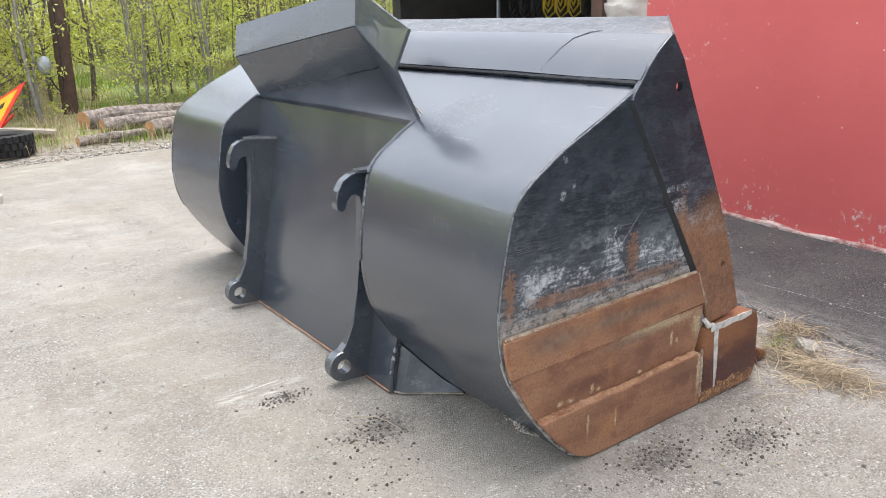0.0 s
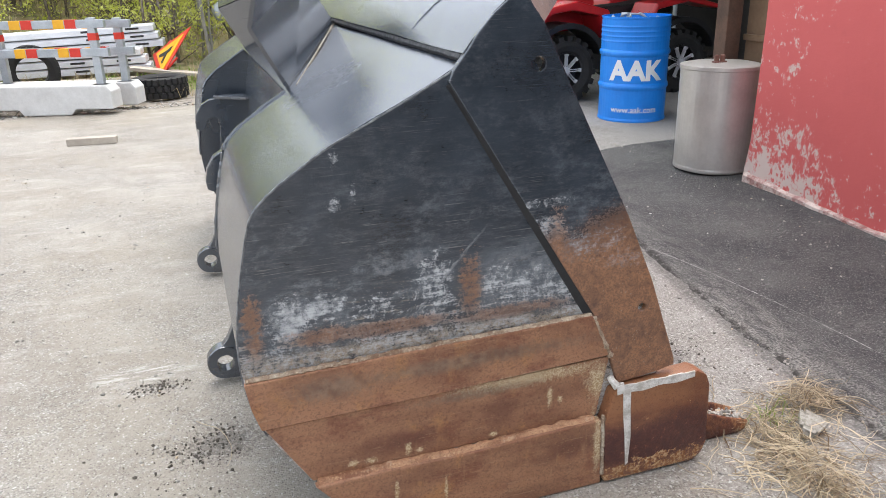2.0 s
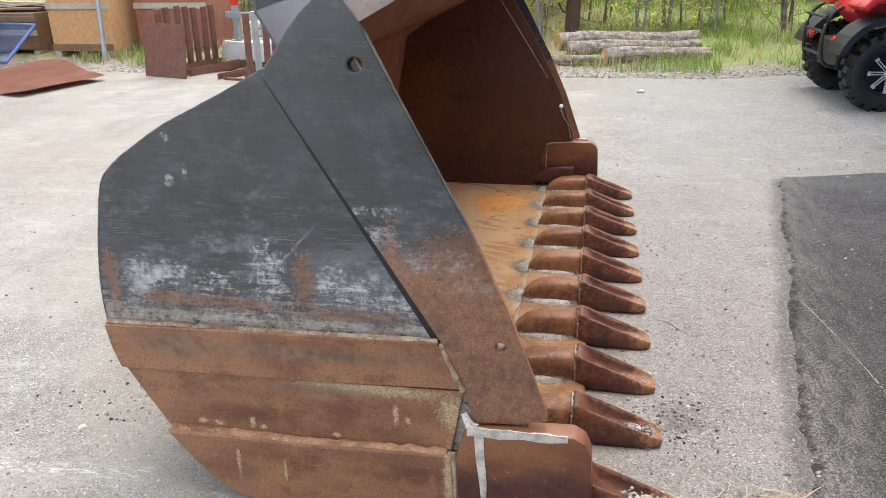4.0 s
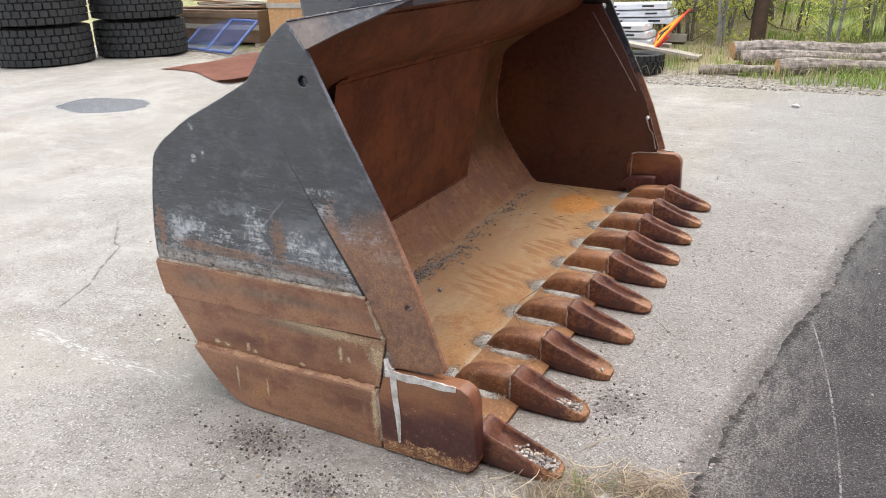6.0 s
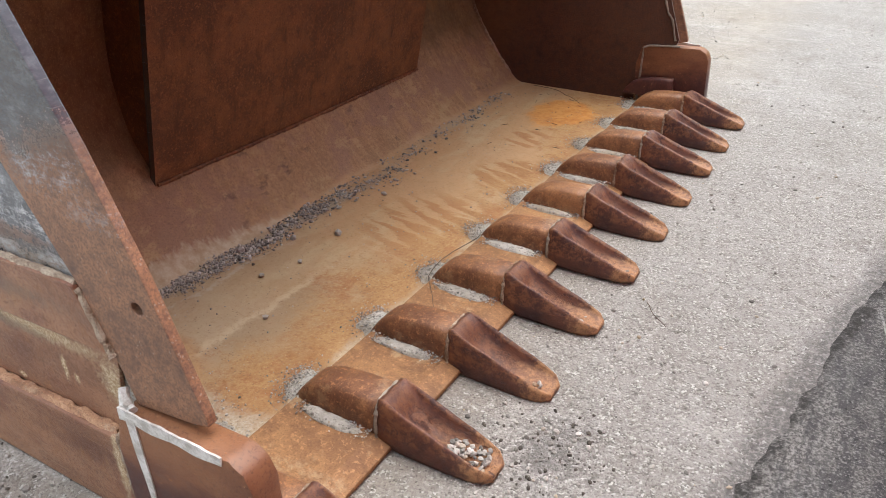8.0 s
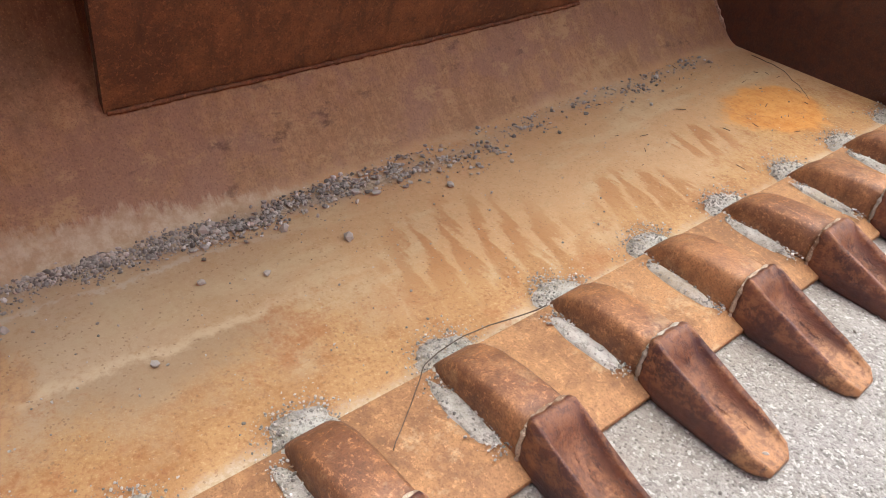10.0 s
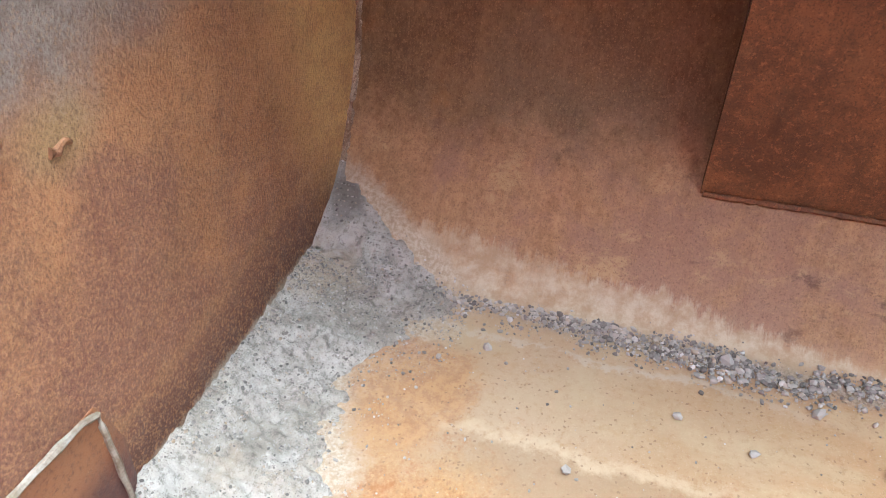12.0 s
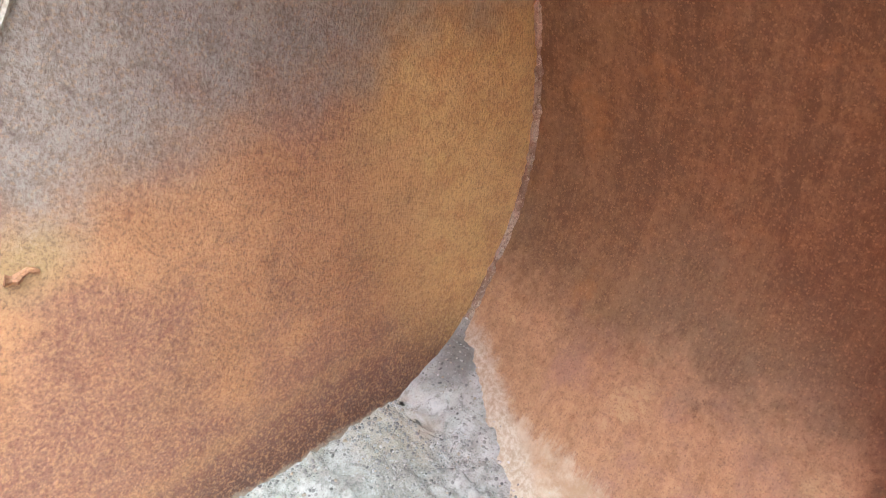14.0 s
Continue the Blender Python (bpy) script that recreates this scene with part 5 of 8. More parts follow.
# ---- ground ----
def build_ground():
    xs = sorted({round(v, 3) for v in (*np.linspace(-9, 9, 73), *np.linspace(-60, -9, 18), *np.linspace(9, 60, 18), -400, 400)})
    ys = sorted({round(v, 3) for v in (*np.linspace(-4, 7, 30), *np.linspace(7, 12, 41), *np.linspace(12, 60, 40), *np.linspace(-60, -4, 15), -400, 400)})
    verts = [(x, y, lie(x, y)) for y in ys for x in xs]
    n = len(xs)
    faces = [(j * n + k, j * n + k + 1, (j + 1) * n + k + 1, (j + 1) * n + k) for j in range(len(ys) - 1) for k in range(n - 1)]
    me = mesh_raw("ground", verts, faces, YARD)
    me.shade_smooth()
    solid("ground", me, YARD, "pale worn tarmac yard with exposed aggregate", "ground", kind="structure")


def build_tarmac():
    """The darker, newer surface along the building, with a ragged edge."""
    line = TARMAC_EDGE
    # first four points widen the strip unseen, to darken the end plate's reflection
    edge = [(0.1, -6.0), (0.35, -3.2), (0.9, -2.3), (1.6, -1.5)] + line
    near = [(2.46, 3.38), (2.9, 3.42), (3.3, 3.44), (3.9, 3.3)]
    pts = []
    for a, b in zip(edge + near[:1], edge[1:] + near[:1] + near[1:2]):
        n = max(2, int(math.dist(a, b) / 0.03))
        for k in range(n):
            x, y = a[0] + (b[0] - a[0]) * k / n, a[1] + (b[1] - a[1]) * k / n
            pts.append((x + 0.030 * noise.noise(Vector((x * 4, y * 4, 1))) + 0.020 * noise.noise(Vector((x * 14, y * 14, 5))) + 0.012 * noise.noise(Vector((x * 45, y * 45, 2))), y))
    bm = bmesh.new()
    rows = []
    for x, y in pts:
        right = 9.0
        row = [bm.verts.new((x, y, lie(x, y) - 0.002)), bm.verts.new((x + 0.028, y, lie(x, y) + 0.005))]
        for k in range(1, 13):
            xx = x + 0.028 + (right - x) * (k / 12) ** 1.6
            row.append(bm.verts.new((xx, y, lie(xx, y) + 0.007)))
        rows.append(row)
    for a, b in zip(rows, rows[1:]):
        for k in range(len(a) - 1):
            bm.faces.new((a[k], a[k + 1], b[k + 1], b[k]))
    solid("dark_tarmac", bm, TARMAC, "dark tarmac strip with a crumbling edge along the building", "pavement", kind="structure", smooth=True)


build_ground()
build_tarmac()

# ---- building with the open bay ----
WX, WY = 3.33, 2.22


def build_building():
    bm = bmesh.new()
    ys = [WY] + list(np.linspace(WY - 0.1, -7, 40))
    top = 3.4
    cols = []
    for z in [0.0, 0.12, 0.3, 0.6, 1.0, 1.6, 2.4, top]:
        cols.append([bm.verts.new((WX + 0.006 * noise.noise(Vector((0, y * 3, z * 3))), y + (0.012 * noise.noise(Vector((z * 9, 0, 0))) + 0.05 * (1 - ramp01(z / 0.5)) if y == WY else 0), z)) for y in ys])
    for a, b in zip(cols, cols[1:]):
        for k in range(len(ys) - 1):
            bm.faces.new((a[k], a[k + 1], b[k + 1], b[k]))
    back = [[bm.verts.new((WX + 0.3, y, z)) for y in (WY, -7)] for z in (0.0, top)]
    bm.faces.new((back[0][0], back[1][0], back[1][1], back[0][1]))
    side = [c[0] for c in cols]
    bm.faces.new((*side, back[1][0], back[0][0]))
    bm.faces.new((cols[-1][0], *cols[-1][1:], back[1][1], back[1][0]))
    bm.faces.new((*[c[-1] for c in cols][::-1], back[0][1], back[1][1]))
    solid("wall_red", bm, WALL, "red painted plaster wall flaking to pale plaster near the ground", "wall", kind="structure")
    bm = bmesh.new()
    rows = []
    for k in range(141):
        y = WY + 0.02 - k * 0.05
        g = lie(WX, y)
        t, h = 0.03 + 0.014 * noise.noise(Vector((y * 7, 0, 0))), 0.028 + 0.022 * noise.noise(Vector((y * 5, 4, 0))) + 0.03 * ramp01((y - 1.7) / 0.5)
        rows.append([bm.verts.new(p) for p in ((WX - t, y, g - 0.01), (WX - t * 0.9, y, g + h * 0.7), (WX - 0.004, y, g + h), (WX + 0.05, y, g + h), (WX + 0.05, y, g - 0.01))])
    for a, b in zip(rows, rows[1:]):
        for k in range(4):
            bm.faces.new((a[k], a[k + 1], b[k + 1], b[k]))
    bm.faces.new(rows[0])
    bm.faces.new(rows[-1])
    solid("plinth", bm, PLASTER, "crumbling whitish plinth along the wall's foot", "plinth", kind="structure")
    # walls and roof added to close the bay, near-black so its inside looks dark
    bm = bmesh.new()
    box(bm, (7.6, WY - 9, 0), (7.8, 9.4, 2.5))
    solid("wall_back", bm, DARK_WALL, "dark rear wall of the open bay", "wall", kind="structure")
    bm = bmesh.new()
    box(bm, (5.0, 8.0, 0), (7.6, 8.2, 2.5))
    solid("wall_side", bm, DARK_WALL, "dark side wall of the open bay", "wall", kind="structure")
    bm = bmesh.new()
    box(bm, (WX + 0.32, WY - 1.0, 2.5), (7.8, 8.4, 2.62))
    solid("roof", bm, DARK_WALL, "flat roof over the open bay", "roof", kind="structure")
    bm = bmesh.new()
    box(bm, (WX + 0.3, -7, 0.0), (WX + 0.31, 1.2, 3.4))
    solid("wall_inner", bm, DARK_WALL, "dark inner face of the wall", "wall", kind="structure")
    # unseen wall, added to keep light and bright reflections off the end plate
    bm = bmesh.new()
    box(bm, (0.4, -5.3, 0.0), (WX, -5.0, 3.4))
    solid("added_wall_south", bm, DARK_WALL, "unseen plain dark wall added to block light from the near end", "wall", kind="structure")
    # unseen cladding, added so the end plate reflects less of the red wall
    bm = bmesh.new()
    box(bm, (WX - 0.25, -5.0, 0.0), (WX - 0.02, -1.2, 3.4))
    solid("added_wall_east", bm, DARK_WALL, "unseen dark cladding added to cut the red wall's reflection", "wall", kind="structure")


build_building()


def build_bay():
    """What stands and hangs in the open bay."""
    bm = bmesh.new()
    box(bm, (3.58, 2.88, 0.06), (3.70, 3.0, 2.5), 0.008)
    solid("timber_post", bm, PINE_POLE, "dark upright timber post in the open bay", "post")
    bm = bmesh.new()
    box(bm, (3.78, 2.28, 0.08), (3.80, 2.92, 1.22), 0.003)
    for z in (0.5, 0.86, 1.2):
        box(bm, (3.755, 2.28, z - 0.02), (3.78, 2.92, z + 0.02), 0.003)
    solid("plywood_board", bm, PLYWOOD, "brown plywood board upright in the open bay", "board")
    bm = bmesh.new()
    bmesh.ops.create_icosphere(bm, subdivisions=4, radius=1.0)
    for v in bm.verts:
        v.co = Vector((3.74 + v.co.x * 0.16, 2.62 + v.co.y * 0.42, 1.42 + v.co.z * 0.2)) + noise.noise_vector(v.co * 2.6) * 0.05 + noise.noise_vector(v.co * 9) * 0.016
    solid("sacking", bm, LINER, "crumpled off-white sacking heaped on the plywood board", "sacking", smooth=True)
    bm = bmesh.new()
    box(bm, (5.6, 8.35, 0.0), (5.72, 8.47, 2.5), 0.01)
    tube(bm, [(5.72, 8.4, 1.15), (5.95, 8.42, 2.1)], 0.06, 10)
    solid("white_post", bm, WHITE_SHEET, "white steel post with a brace at the bay's end", "post")
    for k in range(9):
        bm = bmesh.new()
        y, col = 5.2 + k * 0.24, HOSE_YELLOW if k in (3, 4, 5) else PLASTIC
        for j in range(3):
            w, h = 0.05 + 0.03 * j, 0.42 + 0.08 * j
            tube(bm, [(6.35 + 0.02 * j, y - w, 1.95), (6.33 + 0.02 * j, y - w * 1.05, 1.95 - h), (6.34, y, 1.95 - h - 0.09), (6.33 + 0.02 * j, y + w, 1.95 - h), (6.35, y + w, 1.95)], 0.017, 6)
        solid("hose_coil", bm, col, "yellow hose coil hanging on a rail" if col is HOSE_YELLOW else "black hose coil hanging on a rail", "hose", "hoses in the bay", smooth=True)
    bm = bmesh.new()
    tube(bm, [(6.35, 4.9, 1.95), (6.35, 7.5, 1.95)], 0.025, 8)
    for y in (4.95, 7.45):
        tube(bm, [(6.35, y, 0.0), (6.35, y, 1.97)], 0.03, 8)
    solid("hose_rail", bm, ZINC, "steel rail on two uprights carrying hoses", "rail")


build_bay()


def build_drum(at):
    d = thing("oil_drum", at, "blue steel drum with white print, open top full of scrap", "drum")
    r, h = 0.29, 0.88
    prof = [(0.0, 0.012), (r - 0.012, 0.012), (r + 0.004, 0.0), (r + 0.006, 0.012), (r, 0.03)]
    for z0 in (0.30, 0.58):
        prof += [(r, z0 - 0.03), (r + 0.011, z0 - 0.012), (r + 0.013, z0), (r + 0.011, z0 + 0.012), (r, z0 + 0.03)]
    for k in range(4):
        z0 = 0.68 + 0.04 * k
        prof += [(r, z0 - 0.012), (r + 0.004, z0), (r, z0 + 0.012)]
    prof += [(r, h - 0.02), (r + 0.007, h - 0.012), (r + 0.007, h), (r - 0.006, h), (r - 0.008, 0.72), (0.0, 0.72)]
    bm = bmesh.new()
    lathe(bm, prof, 48)
    part("body", bm, BLUE, d, smooth=False)
    bm = bmesh.new()
    rng = random.Random(8)
    for k in range(14):
        a, b = (Vector((rng.uniform(-0.18, 0.18), rng.uniform(-0.18, 0.18), rng.uniform(0.74, 0.9))) for j in range(2))
        tube(bm, [a, (a + b) / 2 + Vector((0, 0, 0.04)), b], rng.uniform(0.008, 0.022), 6)
    part("scrap", bm, ZINC, d, "loose bright metal scrap")

    def words(text, size, z, turn, name):
        cu = bpy.data.curves.new(name, "FONT")
        cu.body, cu.size, cu.align_x, cu.extrude, cu.offset = text, size, "CENTER", 0.0, size * (0.045 if size > 0.1 else 0.012)
        ob = bpy.data.objects.new("letters", cu)
        scene.collection.objects.link(ob)
        me = bpy.data.meshes.new_from_object(ob.evaluated_get(bpy.context.evaluated_depsgraph_get()))
        bpy.data.objects.remove(ob)
        bm = bmesh.new()
        bm.from_mesh(me)
        bmesh.ops.subdivide_edges(bm, edges=[e for e in bm.edges if e.calc_length() > 0.05], cuts=4)
        for v in bm.verts:
            a = turn + v.co.x / r
            v.co = Vector(((r + 0.0035) * math.cos(a), (r + 0.0035) * math.sin(a), z + v.co.y))
        part(name, bm, WHITE, d, "white printed lettering")
    words("AAK", 0.225, 0.365, radians(-118), "lettering")
    words("www.aak.com", 0.072, 0.085, radians(-118), "web_address")
    return d


build_drum((3.84, 4.40, lie(3.84, 4.40)))


def build_tank(at):
    d = thing("steel_tank", at, "upright dull stainless steel tank with a flat lid", "tank")
    bm = bmesh.new()
    r, h = 0.25, 0.675
    lathe(bm, [(0, 0), (r - 0.004, 0), (r, 0.006), (r, 0.02), (r - 0.002, 0.03), (r - 0.002, h - 0.025), (r + 0.003, h - 0.02), (r + 0.003, h), (r - 0.012, h + 0.004), (0.0, h + 0.008)], 56)
    part("body", wobble(bm, 0.004, 5), STEEL, d, smooth=False)
    bm = bmesh.new()
    for x in (-0.022, 0.022):
        lathe(bm, [(0, 0.008), (0.016, 0.008), (0.016, 0.05), (0.012, 0.055), (0, 0.055)], 12, centre=(x, 0.02, h))
    box(bm, (-0.045, 0.0, h + 0.006), (0.045, 0.04, h + 0.016), 0.003)
    part("fitting", bm, RACK_RUST, d, "rusty pipe fitting on the lid")


build_tank((3.36, 2.62, lie(3.36, 2.62) + 0.008))


# ---- the loader bucket ----
W = 2.95
BACK = [(0.428, 0.0), (0.385, 0.017), (0.318, 0.083), (0.232, 0.192), (0.168, 0.288), (0.123, 0.37), (0.100, 0.46), (0.092, 0.55), (0.100, 0.65), (0.120, 0.76), (0.143, 0.855), (0.164, 0.895), (0.204, 0.932), (0.25, 0.963), (0.298, 0.9945), (0.345, 1.022)]
BACK_LINE = smooth_line(BACK, 3)
CUT = next(k for k, p in enumerate(BACK_LINE) if p[1] > 0.21)
Y0, Y1 = 0.782, 2.185          # the recess for the carrier's hooks
LEAN = (0.165, 0.363)          # the recess plate's x at z = 0 and z = 1.01
bucket = thing("loader_bucket", (0.7, W / 2, 0.0), "large worn loader bucket, dark grey paint outside, rusty inside", "bucket")
BASE = Matrix.Translation((-0.7, -W / 2, 0.0))


def piece(name, bm, mats, label="", smooth=False, parent=None):
    """A part of the bucket, drawn in the yard's coordinates."""
    ob = part(name, bm, mats, parent or bucket, label, smooth)
    ob.matrix_basis = BASE if parent is None else Matrix()
    return ob


def shade_by_angle(ob, degrees):
    ob.data.shade_smooth()
    ob.data.set_sharp_from_angle(angle=radians(degrees))
    return ob


def lean_x(z):
    return LEAN[0] + (LEAN[1] - LEAN[0]) * z / 1.01


def build_shell():
    # floor with the lower bend, the full width
    low = [(1.10, 0.0), (0.75, 0.0), (0.52, 0.0)] + BACK_LINE[: CUT + 1]
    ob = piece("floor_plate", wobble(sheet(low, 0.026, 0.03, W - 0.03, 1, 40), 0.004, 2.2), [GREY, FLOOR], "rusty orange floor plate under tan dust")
    shade_by_angle(ob, 40)
    for a, b in ((0.02, Y0), (Y1, W - 0.02)):
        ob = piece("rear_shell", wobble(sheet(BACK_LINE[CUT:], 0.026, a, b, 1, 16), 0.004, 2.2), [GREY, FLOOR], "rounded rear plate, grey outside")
        shade_by_angle(ob, 40)
    top = [(0.345, 1.022), (0.385, 1.0435), (0.43, 1.0655), (0.52, 1.108), (0.60, 1.151), (0.64, 1.174)]
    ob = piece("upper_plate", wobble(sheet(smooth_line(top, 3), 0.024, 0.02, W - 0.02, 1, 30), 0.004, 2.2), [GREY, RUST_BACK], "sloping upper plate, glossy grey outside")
    shade_by_angle(ob, 40)
    lip = [(0.630, 1.190), (0.645, 1.210), (0.664, 1.233), (0.70, 1.272), (0.735, 1.301), (0.767, 1.318)]
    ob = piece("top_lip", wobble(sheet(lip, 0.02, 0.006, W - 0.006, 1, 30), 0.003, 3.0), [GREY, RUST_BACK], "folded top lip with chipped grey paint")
    shade_by_angle(ob, 40)
    # the visor that juts forward from the lip, cut back to the end plates by sloping gussets
    bm = bmesh.new()
    n = 24
    rows = []
    for k in range(n + 1):
        y = 0.005 + (W - 0.01) * k / n
        back = Vector((0.767, y, 1.3182))
        end = min(y - 0.005, W - 0.005 - y)
        f = min(1.0, end / 0.231)
        front = Vector((0.7675 + 0.2665 * f, y, 1.3185 + 0.045 * f))
        rows.append([bm.verts.new(p) for p in (back, back.lerp(front, 0.5) + Vector((0, 0, 0.002)), front, front + Vector((-0.004, 0, -0.018)), back.lerp(front, 0.5) + Vector((0, 0, -0.016)), back + Vector((0, 0, -0.018)))])
    for a, b in zip(rows, rows[1:]):
        for k in range(6):
            bm.faces.new((a[k], a[(k + 1) % 6], b[(k + 1) % 6], b[k])).material_index = 1 if k in (3, 4) else 0
    bm.faces.new(rows[0])
    bm.faces.new(rows[-1][::-1])
    wobble(bm, 0.003, 3.0)
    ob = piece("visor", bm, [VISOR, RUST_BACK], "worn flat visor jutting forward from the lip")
    shade_by_angle(ob, 40)
    for y, d in ((0.0, 1), (W, -1)):
        a, b, c = Vector((0.766, y + d * 0.003, 1.317)), Vector((0.818, y + d * 0.003, 1.243)), Vector((1.036, y + d * 0.238, 1.366))
        nrm = (b - a).cross(c - a).normalized() * (0.012 * -d)
        bm = bmesh.new()
        tri = [a, b, b.lerp(c, 0.33) + Vector((0, 0, 0.003)), b.lerp(c, 0.66) - Vector((0, 0, 0.002)), c, a.lerp(c, 0.5)]
        f0, f1 = [bm.verts.new(p) for p in tri], [bm.verts.new(p + nrm) for p in tri]
        bm.faces.new(f0)
        bm.faces.new(f1[::-1])
        for k in range(6):
            bm.faces.new((f0[k], f1[k], f1[(k + 1) % 6], f0[(k + 1) % 6]))
        piece("visor_gusset", bm, VISOR, "chipped grey gusset between visor and end plate")
        piece("gusset_edge", bead([a + Vector((0, 0, 0.002)), a.lerp(c, 0.5) + Vector((0, 0, 0.002)), c], 0.003, 0.6, 0.012), CHIPPED, "paint chipped along the visor's fold")
        piece("gusset_weld", bead([a, b], 0.004, 0.8, 0.008), CHIPPED, "chipped weld between gusset and end plate")
    bm = bmesh.new()
    prism(bm, [(0.615, 1.128), (0.652, 1.150), (0.684, 1.190), (0.722, 1.246), (0.775, 1.296), (0.763, 1.301), (0.70, 1.262), (0.645, 1.185)], 0.012, W - 0.012)
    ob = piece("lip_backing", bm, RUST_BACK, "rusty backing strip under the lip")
    shade_by_angle(ob, 50)
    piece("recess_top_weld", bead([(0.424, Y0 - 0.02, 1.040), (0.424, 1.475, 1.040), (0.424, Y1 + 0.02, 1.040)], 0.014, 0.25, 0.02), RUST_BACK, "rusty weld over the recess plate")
    # overlap joint below the lip, its shadow put into the bead's colour
    piece("lip_joint", bead([(0.6335, 0.02, 1.179), (0.6335, 0.7, 1.179), (0.6335, 1.5, 1.179), (0.6335, W - 0.02, 1.179)], 0.0088, 0.3), STEP_SHADE, "weld bead under the lip, blackened for the step's shadow")
    piece("lip_weld", bead([(0.636, 0.44, 1.196), (0.664, 0.425, 1.232), (0.70, 0.405, 1.2715), (0.735, 0.385, 1.3005), (0.767, 0.345, 1.318), (0.80, 0.315, 1.3225)], 0.0024, 0.4), GREY, "weld seam across the lip")
    # recess plate
    line = [(lean_x(z), z) for z in (0.006, 0.1, 0.3, 0.5, 0.7, 0.9, 1.005, 1.02)] + [(0.40, 1.045)]
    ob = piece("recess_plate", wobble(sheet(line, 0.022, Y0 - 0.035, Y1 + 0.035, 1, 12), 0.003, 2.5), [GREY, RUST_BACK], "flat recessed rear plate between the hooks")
    shade_by_angle(ob, 20)
    for y, o in ((Y0, -0.02), (Y1, 0.02)):
        prof = [p for p in BACK_LINE if p[1] > 0.22] + [(lean_x(1.01) + 0.01, 1.012), (lean_x(0.6) + 0.012, 0.6), (lean_x(0.235) + 0.012, 0.235)]
        bm = bmesh.new()
        prism(bm, prof, y, y + o)
        for f in bm.faces:
            f.material_index = 1 if (f.calc_center_median().y - y) / o > 0.9 else 0
        piece("recess_cheek", bm, [GREY, RUST_BACK], "cheek plate closing the rounded shell")
        d = -1 if o < 0 else 1
        line = [(0.185, y - d * 0.02, 0.205, 0.218), (0.185, y + d * 0.03, 0.195, 0.226), (0.205, y + d * 0.07, 0.160, 0.252), (0.245, y + d * 0.10, 0.115, 0.288), (0.315, y + d * 0.155, 0.055, 0.34), (0.385, y + d * 0.215, 0.012, 0.388)]
        bm = bmesh.new()
        rows = []
        for x0, y0, h0, x1 in line:
            rows.append([bm.verts.new(v) for v in ((x0, y0, 0.004), (x0 + 0.45 * (x1 - x0), y0 - d * 0.004, h0 * 0.5), (x1, y0 - d * 0.012, h0), (x1 + 0.006, y0 - d * 0.03, h0), (x0 + 0.03, y0 - d * 0.03, 0.004))])
        for a, b in zip(rows, rows[1:]):
            for k in range(5):
                bm.faces.new((a[k], a[(k + 1) % 5], b[(k + 1) % 5], b[k]))
        bm.faces.new(rows[0])
        bm.faces.new(rows[-1][::-1])
        bmesh.ops.recalc_face_normals(bm, faces=bm.faces)
        bmesh.ops.subdivide_edges(bm, edges=bm.edges[:], cuts=2, use_grid_fill=True)
        piece("recess_foot", wobble(bm, 0.003, 14), VISOR, "scraped grey foot of the recess plate")
        piece("foot_weld", bead([(0.176, y + d * 0.026, 0.012), (0.182, y + d * 0.027, 0.08), (0.196, y + d * 0.027, 0.15), (0.216, y + d * 0.024, 0.20)], 0.011, 0.35, 0.014, 8), GREY, "thick painted weld down the foot's corner")
        piece("foot_edge", bead([(x0 - 0.002, y0, 0.008) for x0, y0, h0, x1 in line[1:]], 0.0035, 0.6), FRAME_WELD, "rusty lower edge of the foot")
    piece("panel_weld", bead([(0.240, Y0 - 0.03, 0.240), (0.240, 1.1, 0.236), (0.240, 1.5, 0.234), (0.240, 1.9, 0.235), (0.240, Y1 + 0.03, 0.238)], 0.006, 0.7, 0.012), RUST_BACK, "rusty weld run along the panel's foot")
    piece("recess_weld", bead([(0.245, Y0 + 0.01, 0.198), (0.245, 1.2, 0.196), (0.245, 1.8, 0.197), (0.245, Y1 - 0.01, 0.198)], 0.006, 0.6), WELD_RUST, "rusty weld bead along the recess")
    for y in (Y0, Y1):
        piece("edge_weld", bead([(x - 0.002, y, z) for x, z in BACK_LINE[21:]], 0.006, 0.5, 0.01), GREY, "weld bead round the shell's edge")
    piece("base_edge", bead([(lean_x(0) + 0.004, Y0 - 0.03, 0.012), (lean_x(0) + 0.004, 1.4, 0.012), (lean_x(0) + 0.004, Y1 + 0.03, 0.012)], 0.005, 0.4), WEAR_WELD, "rusty bottom edge of the recess plate")


